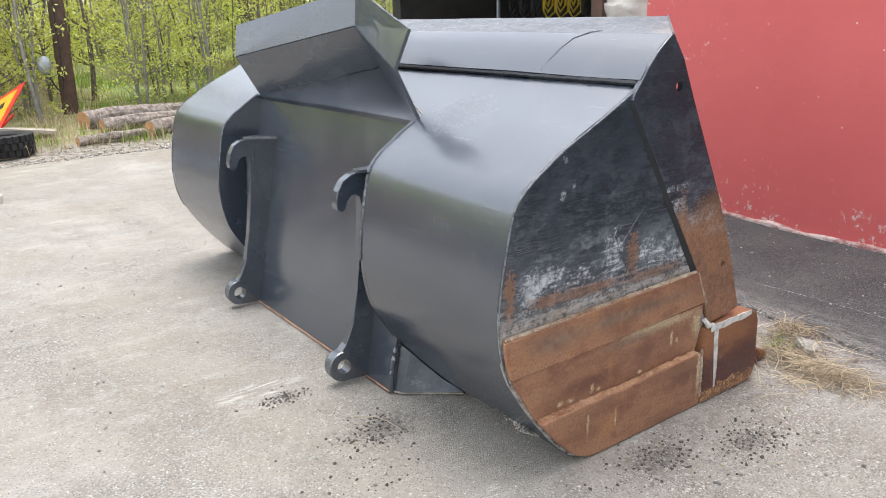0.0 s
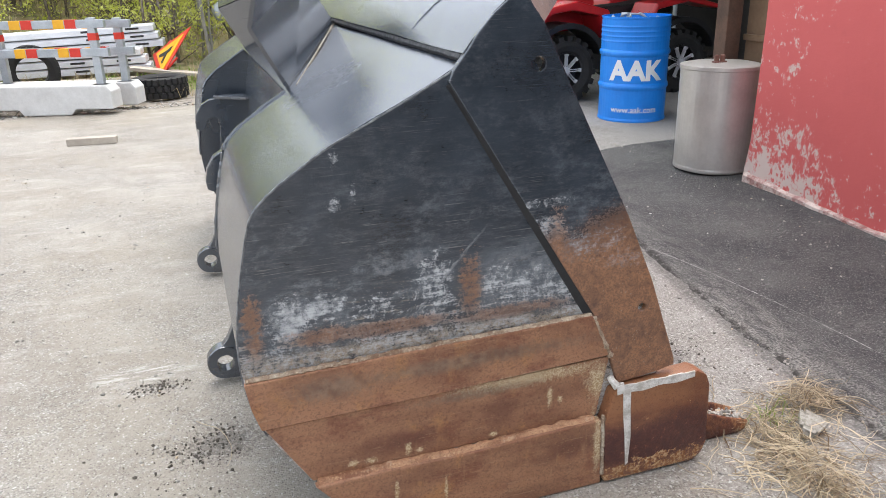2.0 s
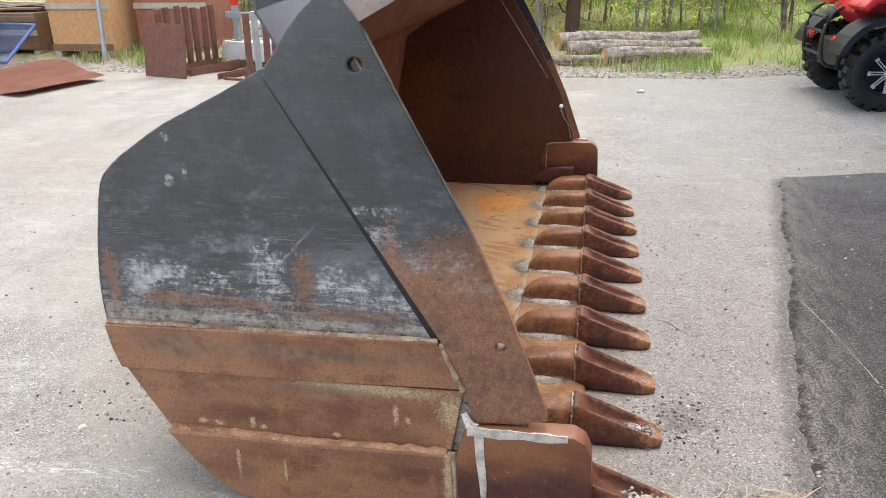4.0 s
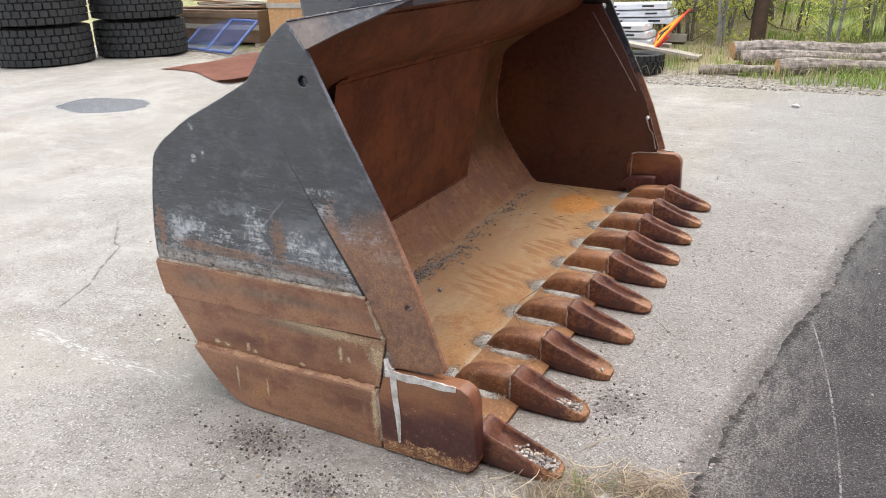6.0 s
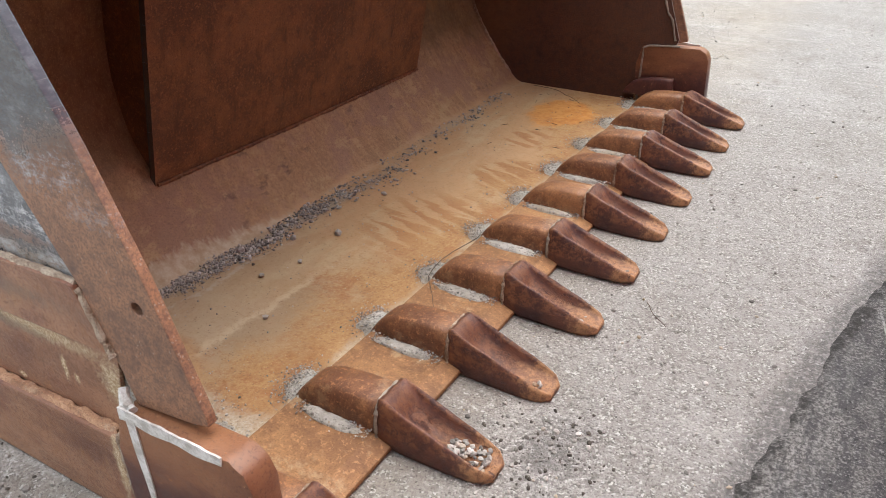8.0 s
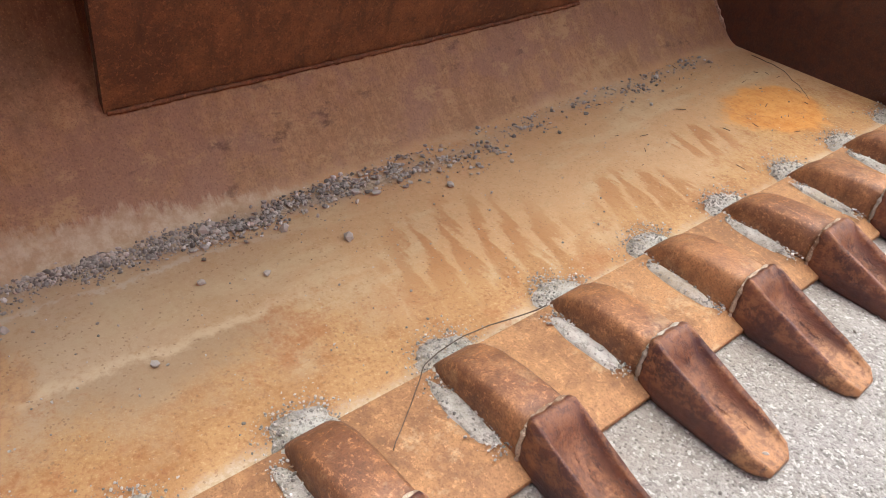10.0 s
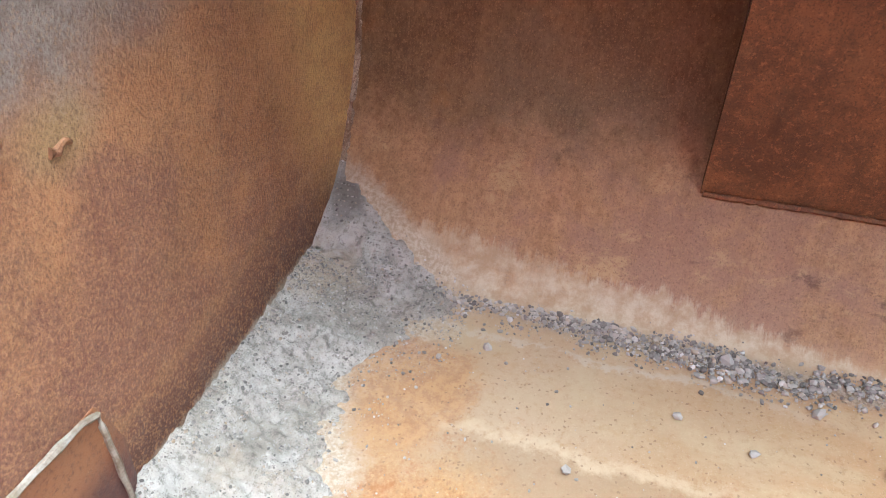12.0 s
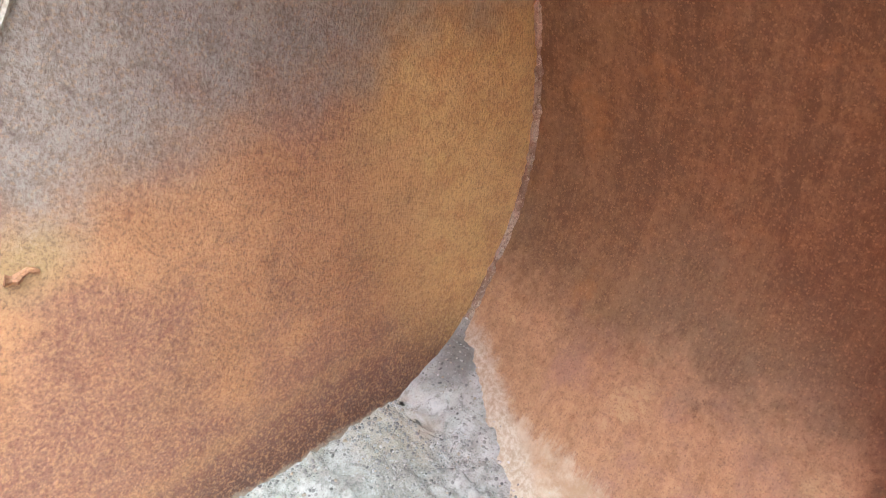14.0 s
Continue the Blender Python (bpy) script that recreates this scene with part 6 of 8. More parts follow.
def build_side(y, s):
    """One end of the bucket. y: its outer face; s: 1 where inwards is +y."""
    def plate(name, pts, out, inw, mats, label, bevel=0.004, holes=(), parent=None):
        bm = bmesh.new()
        prism(bm, pts, y - s * out, y + s * inw, bevel, holes)
        if len(mats) > 1:
            for f in bm.faces:
                if (f.calc_center_median().y - y) * s > inw - 0.002:
                    f.material_index = 1
        return piece(name, bm, mats, label, parent=parent)
    body = [p for p in BACK_LINE] + [(0.43, 1.062), (0.52, 1.106), (0.60, 1.149), (0.64, 1.172), (0.80, 1.17), (0.95, 0.92), (1.1, 0.62), (1.2, 0.33), (1.19, 0.30), (1.19, 0.03), (1.10, 0.0)]
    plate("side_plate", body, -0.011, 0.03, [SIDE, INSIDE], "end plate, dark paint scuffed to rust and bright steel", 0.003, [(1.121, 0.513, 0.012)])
    rim = [(x - 0.001, z) for x, z in BACK_LINE[14:]] + [(0.43, 1.063), (0.52, 1.107), (0.606, 1.153)]
    piece("chipped_rim", bead([(x + 0.0008, y + s * 0.0122, z - 0.0008) for x, z in rim], 0.0022, 0.4, 0.014), CHIPPED, "paint chipped to pale steel along the plate's rim")
    cut = [(0.596, 1.132), (0.606, 1.154), (0.640, 1.197), (0.662, 1.229), (0.698, 1.268), (0.733, 1.297), (0.756, 1.313), (0.769, 1.317), (0.780, 1.300), (0.822, 1.243), (0.888, 1.11), (0.972, 0.948), (1.062, 0.775), (1.147, 0.584), (1.234, 0.342), (1.236, 0.322), (1.19, 0.312), (1.062, 0.297), (1.03, 0.388), (0.978, 0.516)]
    plate("side_cutter", cut, 0.002, 0.018, [CUTTER, CUTTER], "front edge plate with two drilled holes", 0.003, [(0.808, 1.158, 0.016), (1.121, 0.513, 0.012)])
    # sloping flank where the front edge plate steps down to the end plate, blackened for its shadow
    bm = bmesh.new()
    rows = []
    for k in range(9):
        q = k / 8
        x, z, w = 0.599 + 0.378 * q, 1.127 - 0.609 * q, 0.007 + 0.014 * q
        rows.append([bm.verts.new(p) for p in ((x + 0.006, y - s * 0.0005, z + 0.003), (x - 0.001, y + s * 0.002, z - 0.001), (x - 0.85 * w, y + s * 0.0105, z - 0.53 * w), (x + 0.006, y + s * 0.0105, z + 0.003))])
    for a, b in zip(rows, rows[1:]):
        for k in range(4):
            bm.faces.new((a[k], a[(k + 1) % 4], b[(k + 1) % 4], b[k]))
    bm.faces.new(rows[0])
    bm.faces.new(rows[-1][::-1])
    piece("cutter_flank", bm, STEP_SHADE, "sloping flank of the front edge plate, blackened for the step's shadow")
    strip = [(0.095, 0.497), (0.5, 0.508), (0.972, 0.516), (1.026, 0.394), (0.6, 0.38), (0.122, 0.372), (0.105, 0.43)]
    plate("upper_wear_strip", strip, 0.010, 0.004, [RUST_OUT], "flat rusty wear strip", 0.004)
    wear = [(0.23, 0.196), (0.4, 0.2), (0.62, 0.196), (0.8, 0.204), (1.006, 0.208), (1.011, 0.03), (1.013, 0.002), (0.49, 0.002), (0.455, 0.005), (0.42, 0.014), (0.39, 0.028), (0.36, 0.05), (0.312, 0.098)]
    plate("lower_wear_plate", wear, 0.024, 0.004, [RUST_OUT], "thick rusty lower wear plate", 0.006)
    mid = [(0.13, 0.366), (1.032, 0.384), (1.0, 0.21), (0.228, 0.2)]
    plate("rusty_band", mid, -0.001, 0.010, [RUST_OUT], "rust-worn band of the end plate", 0.002)
    shoe = [(1.038, 0.292), (1.30, 0.302), (1.33, 0.285), (1.345, 0.25), (1.352, 0.06), (1.34, 0.025), (1.31, 0.006), (1.02, 0.004), (1.012, 0.20)]
    ob = plate("corner_shoe", shoe, 0.030, 0.034, [RUST_SHOE], "heavy dark corner shoe with rounded nose", 0.012)
    shade_by_angle(ob, 40)
    top = []
    for k in range(22):
        x = 1.045 + k * 0.0115
        top.append((x, 0.306 + 0.0012 * math.sin(k * 0.9) + 0.001 * math.sin(k * 2.3)))
    bm = bmesh.new()
    prism(bm, top + [(x, 0.280 + 0.0025 * math.sin(x * 60) + (x - 1.04) * 0.02) for x, z in top[::-1]], y - s * 0.032, y - s * 0.028)
    piece("marking_line", bm, CHALK, "broad whitish paint line along the shoe's top")
    bm = bmesh.new()
    prism(bm, [(1.062, 0.292), (1.085, 0.293), (1.088, 0.22), (1.094, 0.14), (1.090, 0.055), (1.083, 0.05), (1.076, 0.14), (1.066, 0.22)], y - s * 0.0325, y - s * 0.0285)
    piece("marking_stripe", bm, CHALK, "whitish paint stripe down the shoe")
    yo = y + s * 0.001
    piece("strip_weld", bead([(0.10, yo, 0.500), (0.3, yo, 0.505), (0.6, yo, 0.510), (0.972, yo, 0.516)], 0.0072, 0.4, 0.006), WELD, "pale scaly weld along the wear strip")
    piece("strip_end_weld", bead([(0.976, yo - s * 0.004, 0.508), (1.0, yo - s * 0.004, 0.455), (1.03, yo - s * 0.004, 0.39)], 0.0080, 0.6, 0.006), WELD, "sandy weld at the strip's end")
    piece("shoe_weld", bead([(1.010, yo - s * 0.022, 0.22), (1.014, yo - s * 0.022, 0.12), (1.016, yo - s * 0.022, 0.03)], 0.0065, 0.6, 0.006), WELD, "sandy weld beside the shoe")
    piece("corner_weld", bead([(1.035, yo - s * 0.004, 0.325), (1.05, yo - s * 0.016, 0.30), (1.07, yo - s * 0.022, 0.296)], 0.011, 0.6), CHALK, "pale weld blob at the shoe's corner")
    piece("wear_weld", bead([(0.237, yo - s * 0.007, 0.196), (0.4, yo - s * 0.007, 0.199), (0.62, yo - s * 0.007, 0.196), (0.8, yo - s * 0.007, 0.203), (0.99, yo - s * 0.007, 0.207)], 0.0115, 0.22, 0.010), WEAR_WELD, "rough rusty weld over the wear plate")
    piece("inner_seam", bead([(x + 0.026, y + s * 0.034, z + 0.012) for x, z in BACK_LINE[5:-2] if z < 0.82], 0.0075, 0.8, 0.008), WELD, "pale weld seam inside the corner")
    piece("cutter_inner_weld", bead([(0.750, y + s * 0.031, 1.120), (0.887, y + s * 0.031, 0.91), (0.968, y + s * 0.031, 0.784), (1.037, y + s * 0.031, 0.672)], 0.0032, 0.5, 0.012), FRAME_WELD, "pale ground-down weld along the front edge plate")
    # inner face of the shoe and its weld frame
    piece("shoe_weld_frame", bead([(1.04, y + s * 0.036, 0.04), (1.045, y + s * 0.036, 0.28), (1.07, y + s * 0.036, 0.292), (1.21, y + s * 0.036, 0.302)], 0.005, 0.35, 0.02), FRAME_WELD, "pale weld frame of the shoe's inner face")
    if s < 0:
        piece("hole_weld", bead([(1.118, y + s * 0.033, 0.50), (1.136, y + s * 0.033, 0.448), (1.160, y + s * 0.033, 0.415), (1.185, y + s * 0.033, 0.325)], 0.005, 0.5), FRAME_WELD, "thin weld run below the hole")
    if s > 0:
        for x, z in ((0.96, 0.610), (1.048, 0.652)):
            piece("scar_weld", bead([(x - 0.017, y + 0.029, z - 0.002), (x - 0.008, y + 0.031, z + 0.004), (x, y + 0.030, z + 0.001), (x + 0.007, y + 0.031, z - 0.002), (x + 0.017, y + 0.029, z + 0.002)], 0.0048, 0.9, 0.003, 8), WELD_RUST, "short weld scar")


def build_edge():
    bm = bmesh.new()
    prof = [(1.06, 0.004), (1.06, 0.040), (1.28, 0.036), (1.325, 0.018), (1.325, 0.006)]
    prism(bm, prof, 0.035, W - 0.035, 0.003)
    piece("cutting_edge", bm, [RUST_EDGE], "bevelled rusty cutting edge under tan dust")


TOOTH_Y = [0.139 + 0.3005 * k for k in range(10)]


def adapter_mesh():
    """A weld-on tooth holder: a ramp that rises to a box, with rounded shoulders."""
    bm = bmesh.new()
    rows = []
    for x, h, w in ((1.055, 0.004, 0.038), (1.07, 0.026, 0.045), (1.095, 0.050, 0.049), (1.135, 0.069, 0.051), (1.20, 0.078, 0.052), (1.25, 0.080, 0.053), (1.288, 0.080, 0.053)):
        rows.append([bm.verts.new((x, a * w, 0.036 + c * h)) for a, c in ((-1.0, 0.0), (-0.96, 0.5), (-0.86, 0.86), (-0.66, 0.985), (0, 1.0), (0.66, 0.985), (0.86, 0.86), (0.96, 0.5), (1.0, 0.0))])
    for a, b in zip(rows, rows[1:]):
        for k in range(8):
            bm.faces.new((a[k], a[k + 1], b[k + 1], b[k]))
    bm.faces.new(rows[0][::-1])
    last = [bm.verts.new((1.288, v.co.y * 0.95, v.co.z - 0.02 if v.co.z < 0.05 else v.co.z)) for v in rows[-1]]
    for k in range(8):
        bm.faces.new((rows[-1][k], rows[-1][k + 1], last[k + 1], last[k]))
    bm.faces.new(last)
    return mesh_of(bm, "adapter", RUST_ADAPTER, smooth=True)


def tooth_mesh():
    """A spoon-shaped tooth: a box at the joint, hollow on top, thin and rounded at the tip."""
    bm = bmesh.new()
    rows = []
    for x, top, low, w, hollow in ((1.290, 0.116, 0.012, 0.053, 0.0), (1.302, 0.120, 0.008, 0.055, 0.0), (1.322, 0.114, 0.004, 0.055, 0.010), (1.345, 0.104, 0.0, 0.055, 0.034), (1.39, 0.087, -0.002, 0.054, 0.046),
                                   (1.43, 0.072, -0.003, 0.053, 0.043), (1.475, 0.055, -0.003, 0.053, 0.031), (1.51, 0.041, -0.002, 0.051, 0.019), (1.538, 0.030, 0.0, 0.044, 0.010), (1.555, 0.017, 0.002, 0.029, 0.001)):
        t = top - low
        low += 0.006
        ring = [(-0.92, low), (-1.0, low + 0.22 * t), (-0.97, low + 0.58 * t), (-0.91, low + 0.9 * t), (-0.81, low + 1.0 * t), (-0.68, low + t - hollow * 0.70), (-0.36, low + t - hollow * 1.12), (0, low + t - hollow * 1.22)]
        full = ring + [(-a, c) for a, c in ring[-2::-1]]
        rows.append([bm.verts.new((x, a * w, c)) for a, c in full])
    n = len(rows[0])
    for a, b in zip(rows, rows[1:]):
        for k in range(n):
            bm.faces.new((a[k], a[(k + 1) % n], b[(k + 1) % n], b[k]))
    bm.faces.new(rows[0][::-1])
    bm.faces.new(rows[-1])
    bmesh.ops.subdivide_edges(bm, edges=bm.edges[:], cuts=1, smooth=0.6, use_grid_fill=True)
    for v in bm.verts:
        v.co += noise.noise_vector(v.co * 30) * 0.0016
    return mesh_of(bm, "tooth", RUST_TOOTH, smooth=True)


def build_teeth():
    holder, tip = adapter_mesh(), tooth_mesh()
    ring = [(1.289, -0.0545, 0.03), (1.289, -0.0545, 0.07), (1.289, -0.048, 0.106), (1.289, -0.034, 0.1185), (1.289, 0.034, 0.1185), (1.289, 0.048, 0.106), (1.289, 0.0545, 0.07), (1.289, 0.0545, 0.04)]
    weld, weld_dark = (mesh_of(bead(ring, 0.0046, 0.9, 0.007), "joint_weld", k) for k in (FRAME_WELD, WELD))
    for k, y in enumerate(TOOTH_Y):
        rng = random.Random(k)
        a = new("adapter", holder)
        a.parent = bucket
        a.matrix_basis = BASE @ Matrix.Translation((0.025 if k == 0 else 0, y - (0.045 if k == 0 else 0.014), 0))
        tagged(a, "welded rusty tooth adapter")
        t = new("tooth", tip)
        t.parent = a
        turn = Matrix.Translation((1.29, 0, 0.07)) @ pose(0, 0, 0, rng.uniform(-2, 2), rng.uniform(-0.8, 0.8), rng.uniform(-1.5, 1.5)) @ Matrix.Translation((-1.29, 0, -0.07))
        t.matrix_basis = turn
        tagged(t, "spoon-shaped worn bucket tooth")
        w = new("joint_weld", weld if k % 3 == 1 else weld_dark)
        w.parent = a
    dark = holder.copy()
    dark.materials[0] = RUST_SHOE
    a = new("corner_ramp", dark)
    a.parent = bucket
    a.matrix_basis = BASE @ Matrix.Translation((-0.08, 2.905, 0.022)) @ Matrix.Diagonal((1, 0.45, 1.15, 1))
    tagged(a, "narrow rusty corner ramp with no tooth")


def build_hook(y):
    """One carrier hook: a tall bracket with an open hook above and an eye below."""
    h = new("hook_bracket")
    h.parent = bucket
    h.matrix_basis = BASE
    tagged(h, "dark steel carrier hook with an eye below")
    out = [(lean_x(0.80) + 0.015, 0.835), (0.19, 0.838), (0.150, 0.832), (0.115, 0.812), (0.092, 0.775), (0.083, 0.735), (0.086, 0.708), (0.104, 0.698), (0.122, 0.706), (0.130, 0.735), (0.146, 0.752), (0.168, 0.755), (0.185, 0.742), (0.186, 0.70)]
    out += [(0.172, 0.55), (0.148, 0.38), (0.118, 0.24), (0.085, 0.17)]
    out += [(0.07 + 0.063 * math.cos(a), 0.083 + 0.063 * math.sin(a)) for a in np.linspace(radians(95), radians(270), 12)]
    out += [(0.13, 0.016), (lean_x(0.02) + 0.02, 0.014), (lean_x(0.4) + 0.02, 0.4)]
    bm = bmesh.new()
    prism(bm, out, y - 0.02, y + 0.02, 0.003, [(0.068, 0.083, 0.03)])
    part("bracket", bm, GREY, h)
    bm = bmesh.new()
    prism(bm, [(0.0, 0.0), (0.135, 0.0), (0.135, 0.012), (0.0, 0.012)], -0.09, 0.03, 0.002)
    for v in bm.verts:
        if v.co.x < 0.06:
            v.co.y *= 0.3
            v.co.z += 0.004
    bmesh.ops.transform(bm, matrix=Matrix.Translation((0.175, y, 0.832)), verts=bm.verts)
    part("gusset", bm, GREY, h, "flat gusset over the hook")
    bm = bmesh.new()
    lathe(bm, [(0.03, -0.026), (0.06, -0.026), (0.062, -0.02), (0.062, 0.02), (0.06, 0.026), (0.03, 0.026), (0.03, -0.026)], 28, "y", (0.068, y, 0.083))
    part("eye", bm, GREY, h, "worn steel eye with rusty rim")


def build_guard():
    """The spill guard on top: two wings that meet in a valley, each folded once."""
    cb, c2, c3 = Vector((0.632, 1.475, 1.173)), Vector((0.522, 1.475, 1.347)), Vector((0.538, 1.475, 1.50))
    for s in (-1, 1):
        y = lambda v: 1.475 + s * v
        a, b, d = Vector((0.363, y(0.708), 1.012)), Vector((0.255, y(0.722), 1.21)), Vector((0.283, y(0.775), 1.342))
        if s > 0:
            d = Vector((0.28, y(0.735), 1.355))
        for name, quad in (("wing_lower", (a, cb, c2, b)), ("wing_upper", (b, c2, c3, d))):
            nrm = (quad[1] - quad[0]).cross(quad[3] - quad[0]).normalized() * 0.006
            bm = bmesh.new()
            f0, f1 = [bm.verts.new(p + nrm) for p in quad], [bm.verts.new(p - nrm) for p in quad]
            bm.faces.new(f0)
            bm.faces.new(f1[::-1])
            for k in range(4):
                bm.faces.new((f0[k], f1[k], f1[(k + 1) % 4], f0[(k + 1) % 4]))
            piece(name, bm, GREY, "folded grey spill guard plate")
        foot = [a.lerp(cb, q) + Vector((0.010, 0.004 * s, 0)) for q in (0.02, 0.25, 0.5, 0.75, 1.0)]
        piece("wing_weld", bead([(p.x, p.y, 1.023 + (p.x - 0.345) * 0.512 - 0.0015) for p in foot], 0.0036, 0.6), FRAME_WELD, "pale weld bead at the guard's foot")
    piece("valley_weld", bead([cb, c2, c3], 0.005, 0.5), GREY, "weld bead in the guard's valley")
    piece("ridge_weld", bead([(0.36, Y0 + 0.01, 1.018), (0.36, 1.475, 1.02), (0.36, Y1 - 0.01, 1.018)], 0.0055, 0.5), CHIPPED, "chipped weld bead along the recess plate's top")


build_shell()
build_side(0.0, 1)
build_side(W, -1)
build_edge()
build_teeth()
build_hook(0.943)
build_hook(2.005)
build_guard()


# ---- yard: parked vehicle ----
def tyre_mesh(bm, r, w, hole, lugs, rows=2, lug_h=0.012, lug_t=0.5):
    """A tyre round the y axis, its tread blocks moulded in one skin with the carcass."""
    h, each = w / 2, 5
    side = [(hole, -h * 0.72), (hole + 0.02, -h * 0.86), ((hole + r) / 2, -h), (r * 0.90, -h * 0.97)]
    tread = []
    for j in range(rows):
        a, b = -h * 0.95 + 1.9 * h * j / rows, -h * 0.95 + 1.9 * h * (j + 1) / rows
        g = (b - a) * 0.10
        tread += [(a + g * 0.3, j, 0), (a + g, j, 1), (b - g, j, 1), (b - g * 0.3, j, 0)]
    n = lugs * each * 2
    rings = []
    for i in range(n):
        a = math.tau * i / n
        ring = [(p, y) for p, y in side]
        for y, j, up in tread:
            f = (i / (each * 2) + 0.5 * (j % 2)) % 1.0
            drop = r * 0.02 * (abs(y) / h) ** 4
            ring.append((r - drop + (lug_h if up and f < lug_t + 0.08 else -lug_h * 0.9), y))
        ring += [(p, -y) for p, y in side[::-1]]
        rings.append([bm.verts.new((p * math.sin(a), y, p * math.cos(a))) for p, y in ring])
    m = len(rings[0])
    for i in range(n):
        a, b = rings[i], rings[(i + 1) % n]
        for k in range(m):
            bm.faces.new((a[k], a[(k + 1) % m], b[(k + 1) % m], b[k]))
    bmesh.ops.recalc_face_normals(bm, faces=bm.faces)


def build_atv(m):
    v = thing("quad_bike", (0, 0, 0), "red four-wheeled utility quad with black fenders", "quad bike", m=m)
    tyre, rim = bmesh.new(), bmesh.new()
    tyre_mesh(tyre, 0.30, 0.22, 0.17, 20, 2, 0.022, 0.5)
    lathe(rim, [(0.172, 0.09), (0.172, -0.09), (0.16, -0.085), (0.15, 0.0), (0.172, 0.09)], 32, "y")
    lathe(rim, [(0.0, -0.075), (0.045, -0.075), (0.05, -0.05), (0.05, 0.0), (0, 0.0)], 20, "y")
    lathe(rim, [(0.0, 0.0), (0.16, 0.0), (0.16, -0.01), (0.0, -0.01)], 24, "y")
    for f in rim.faces:
        f.material_index = 1
    for k in range(8):
        for o in (-0.009, 0.009):
            box(rim, (o - 0.0028, -0.09, 0.03), (o + 0.0028, -0.06, 0.15), 0.002, Matrix.Rotation(math.tau * k / 8, 4, "Y"))
        box(rim, (-0.017, -0.095, 0.138), (0.017, -0.065, 0.158), 0.003, Matrix.Rotation(math.tau * k / 8, 4, "Y"))
    lathe(rim, [(0.0, -0.10), (0.03, -0.098), (0.036, -0.08), (0.036, -0.05)], 16, "y")
    tm, rm = mesh_of(tyre, "tyre", BLACK), mesh_of(rim, "rim", CHROME, PLASTIC)
    for x in (0.0, 1.32):
        for y, t in ((-0.5, 0), (0.5, 180)):
            w = new("wheel")
            w.parent = v
            w.matrix_basis = pose(x, y, 0.30, 0, 17 * x, t)
            part("tyre", tm, BLACK, w, "lugged black tyre")
            part("rim", rm, CHROME, w, "bright eight-spoke rim")
    for y0, y1 in ((-0.62, -0.3), (0.3, 0.62)):
        for x in (0.0, 1.32):
            bm = bmesh.new()
            prism(bm, [(x + 0.42 * math.cos(a), 0.34 + 0.40 * math.sin(a)) for a in np.linspace(radians(15), radians(165), 14)] + [(x + 0.37 * math.cos(a), 0.34 + 0.35 * math.sin(a)) for a in np.linspace(radians(165), radians(15), 14)], y0, y1)
            part("fender", bm, PLASTIC, v, "black plastic wheel arch")
    bm = bmesh.new()
    for y0, y1 in ((-0.6, -0.22), (0.22, 0.6)):
        prism(bm, [(-0.24, 0.76), (-0.18, 0.82), (0.05, 0.85), (0.34, 0.79), (0.44, 0.56), (0.52, 0.56), (0.44, 0.84), (0.1, 0.93), (-0.2, 0.88), (-0.28, 0.80)], y0, y1)
        prism(bm, [(0.9, 0.60), (1.0, 0.82), (1.35, 0.88), (1.75, 0.80), (1.76, 0.84), (1.35, 0.94), (0.98, 0.88), (0.86, 0.62)], y0, y1)
    prism(bm, [(-0.22, 0.74), (-0.16, 0.88), (0.12, 0.98), (0.5, 0.92), (0.5, 0.7), (-0.1, 0.62)], -0.23, 0.23, 0.02)
    part("bodywork", bm, RED, v, "glossy red body panels")
    bm = bmesh.new()
    prism(bm, [(0.5, 0.72), (0.6, 0.84), (1.0, 0.86), (1.5, 0.92), (1.5, 0.76), (0.5, 0.6)], -0.17, 0.17, 0.03)
    part("seat", bm, PLASTIC, v, "black padded seat")
    bm = bmesh.new()
    prism(bm, [(-0.3, 0.28), (-0.3, 0.5), (0.5, 0.6), (1.5, 0.6), (1.6, 0.3), (1.3, 0.24), (0.0, 0.24)], -0.26, 0.26, 0.02)
    part("chassis", bm, PLASTIC, v, "dark engine and frame")
    bm = bmesh.new()
    for y in (-0.24, 0.24):
        tube(bm, smooth_line([(-0.28, y, 0.30), (-0.40, y, 0.34), (-0.43, y, 0.55), (-0.38, y, 0.72), (-0.30, y, 0.78)], 3), 0.016, 8)
    for z in (0.40, 0.58, 0.70):
        tube(bm, [(-0.42, -0.25, z), (-0.42, 0.25, z)], 0.013, 8)
    part("bumper", bm, PLASTIC, v, "black tubular front bumper")
    bm = bmesh.new()
    tube(bm, smooth_line([(0.42, -0.36, 1.08), (0.36, -0.2, 1.06), (0.3, 0, 1.02), (0.36, 0.2, 1.06), (0.42, 0.36, 1.08)], 3), 0.014, 8)
    tube(bm, [(0.15, 0, 0.9), (0.32, 0, 1.03)], 0.03, 8)
    part("handlebar", bm, PLASTIC, v, "black handlebar")
    for y in (-0.3, 0.3):
        bm = bmesh.new()
        lathe(bm, [(0, -0.012), (0.035, -0.01), (0.04, 0.0), (0.04, 0.02), (0, 0.02)], 16, "x", (-0.36, y, 0.52))
        part("reflector", bm, SIGN_RED, v, "round red reflector")


build_atv(pose(3.63, 5.93, 0.05, 0, 0, 3) @ Matrix.Scale(1.04, 4))


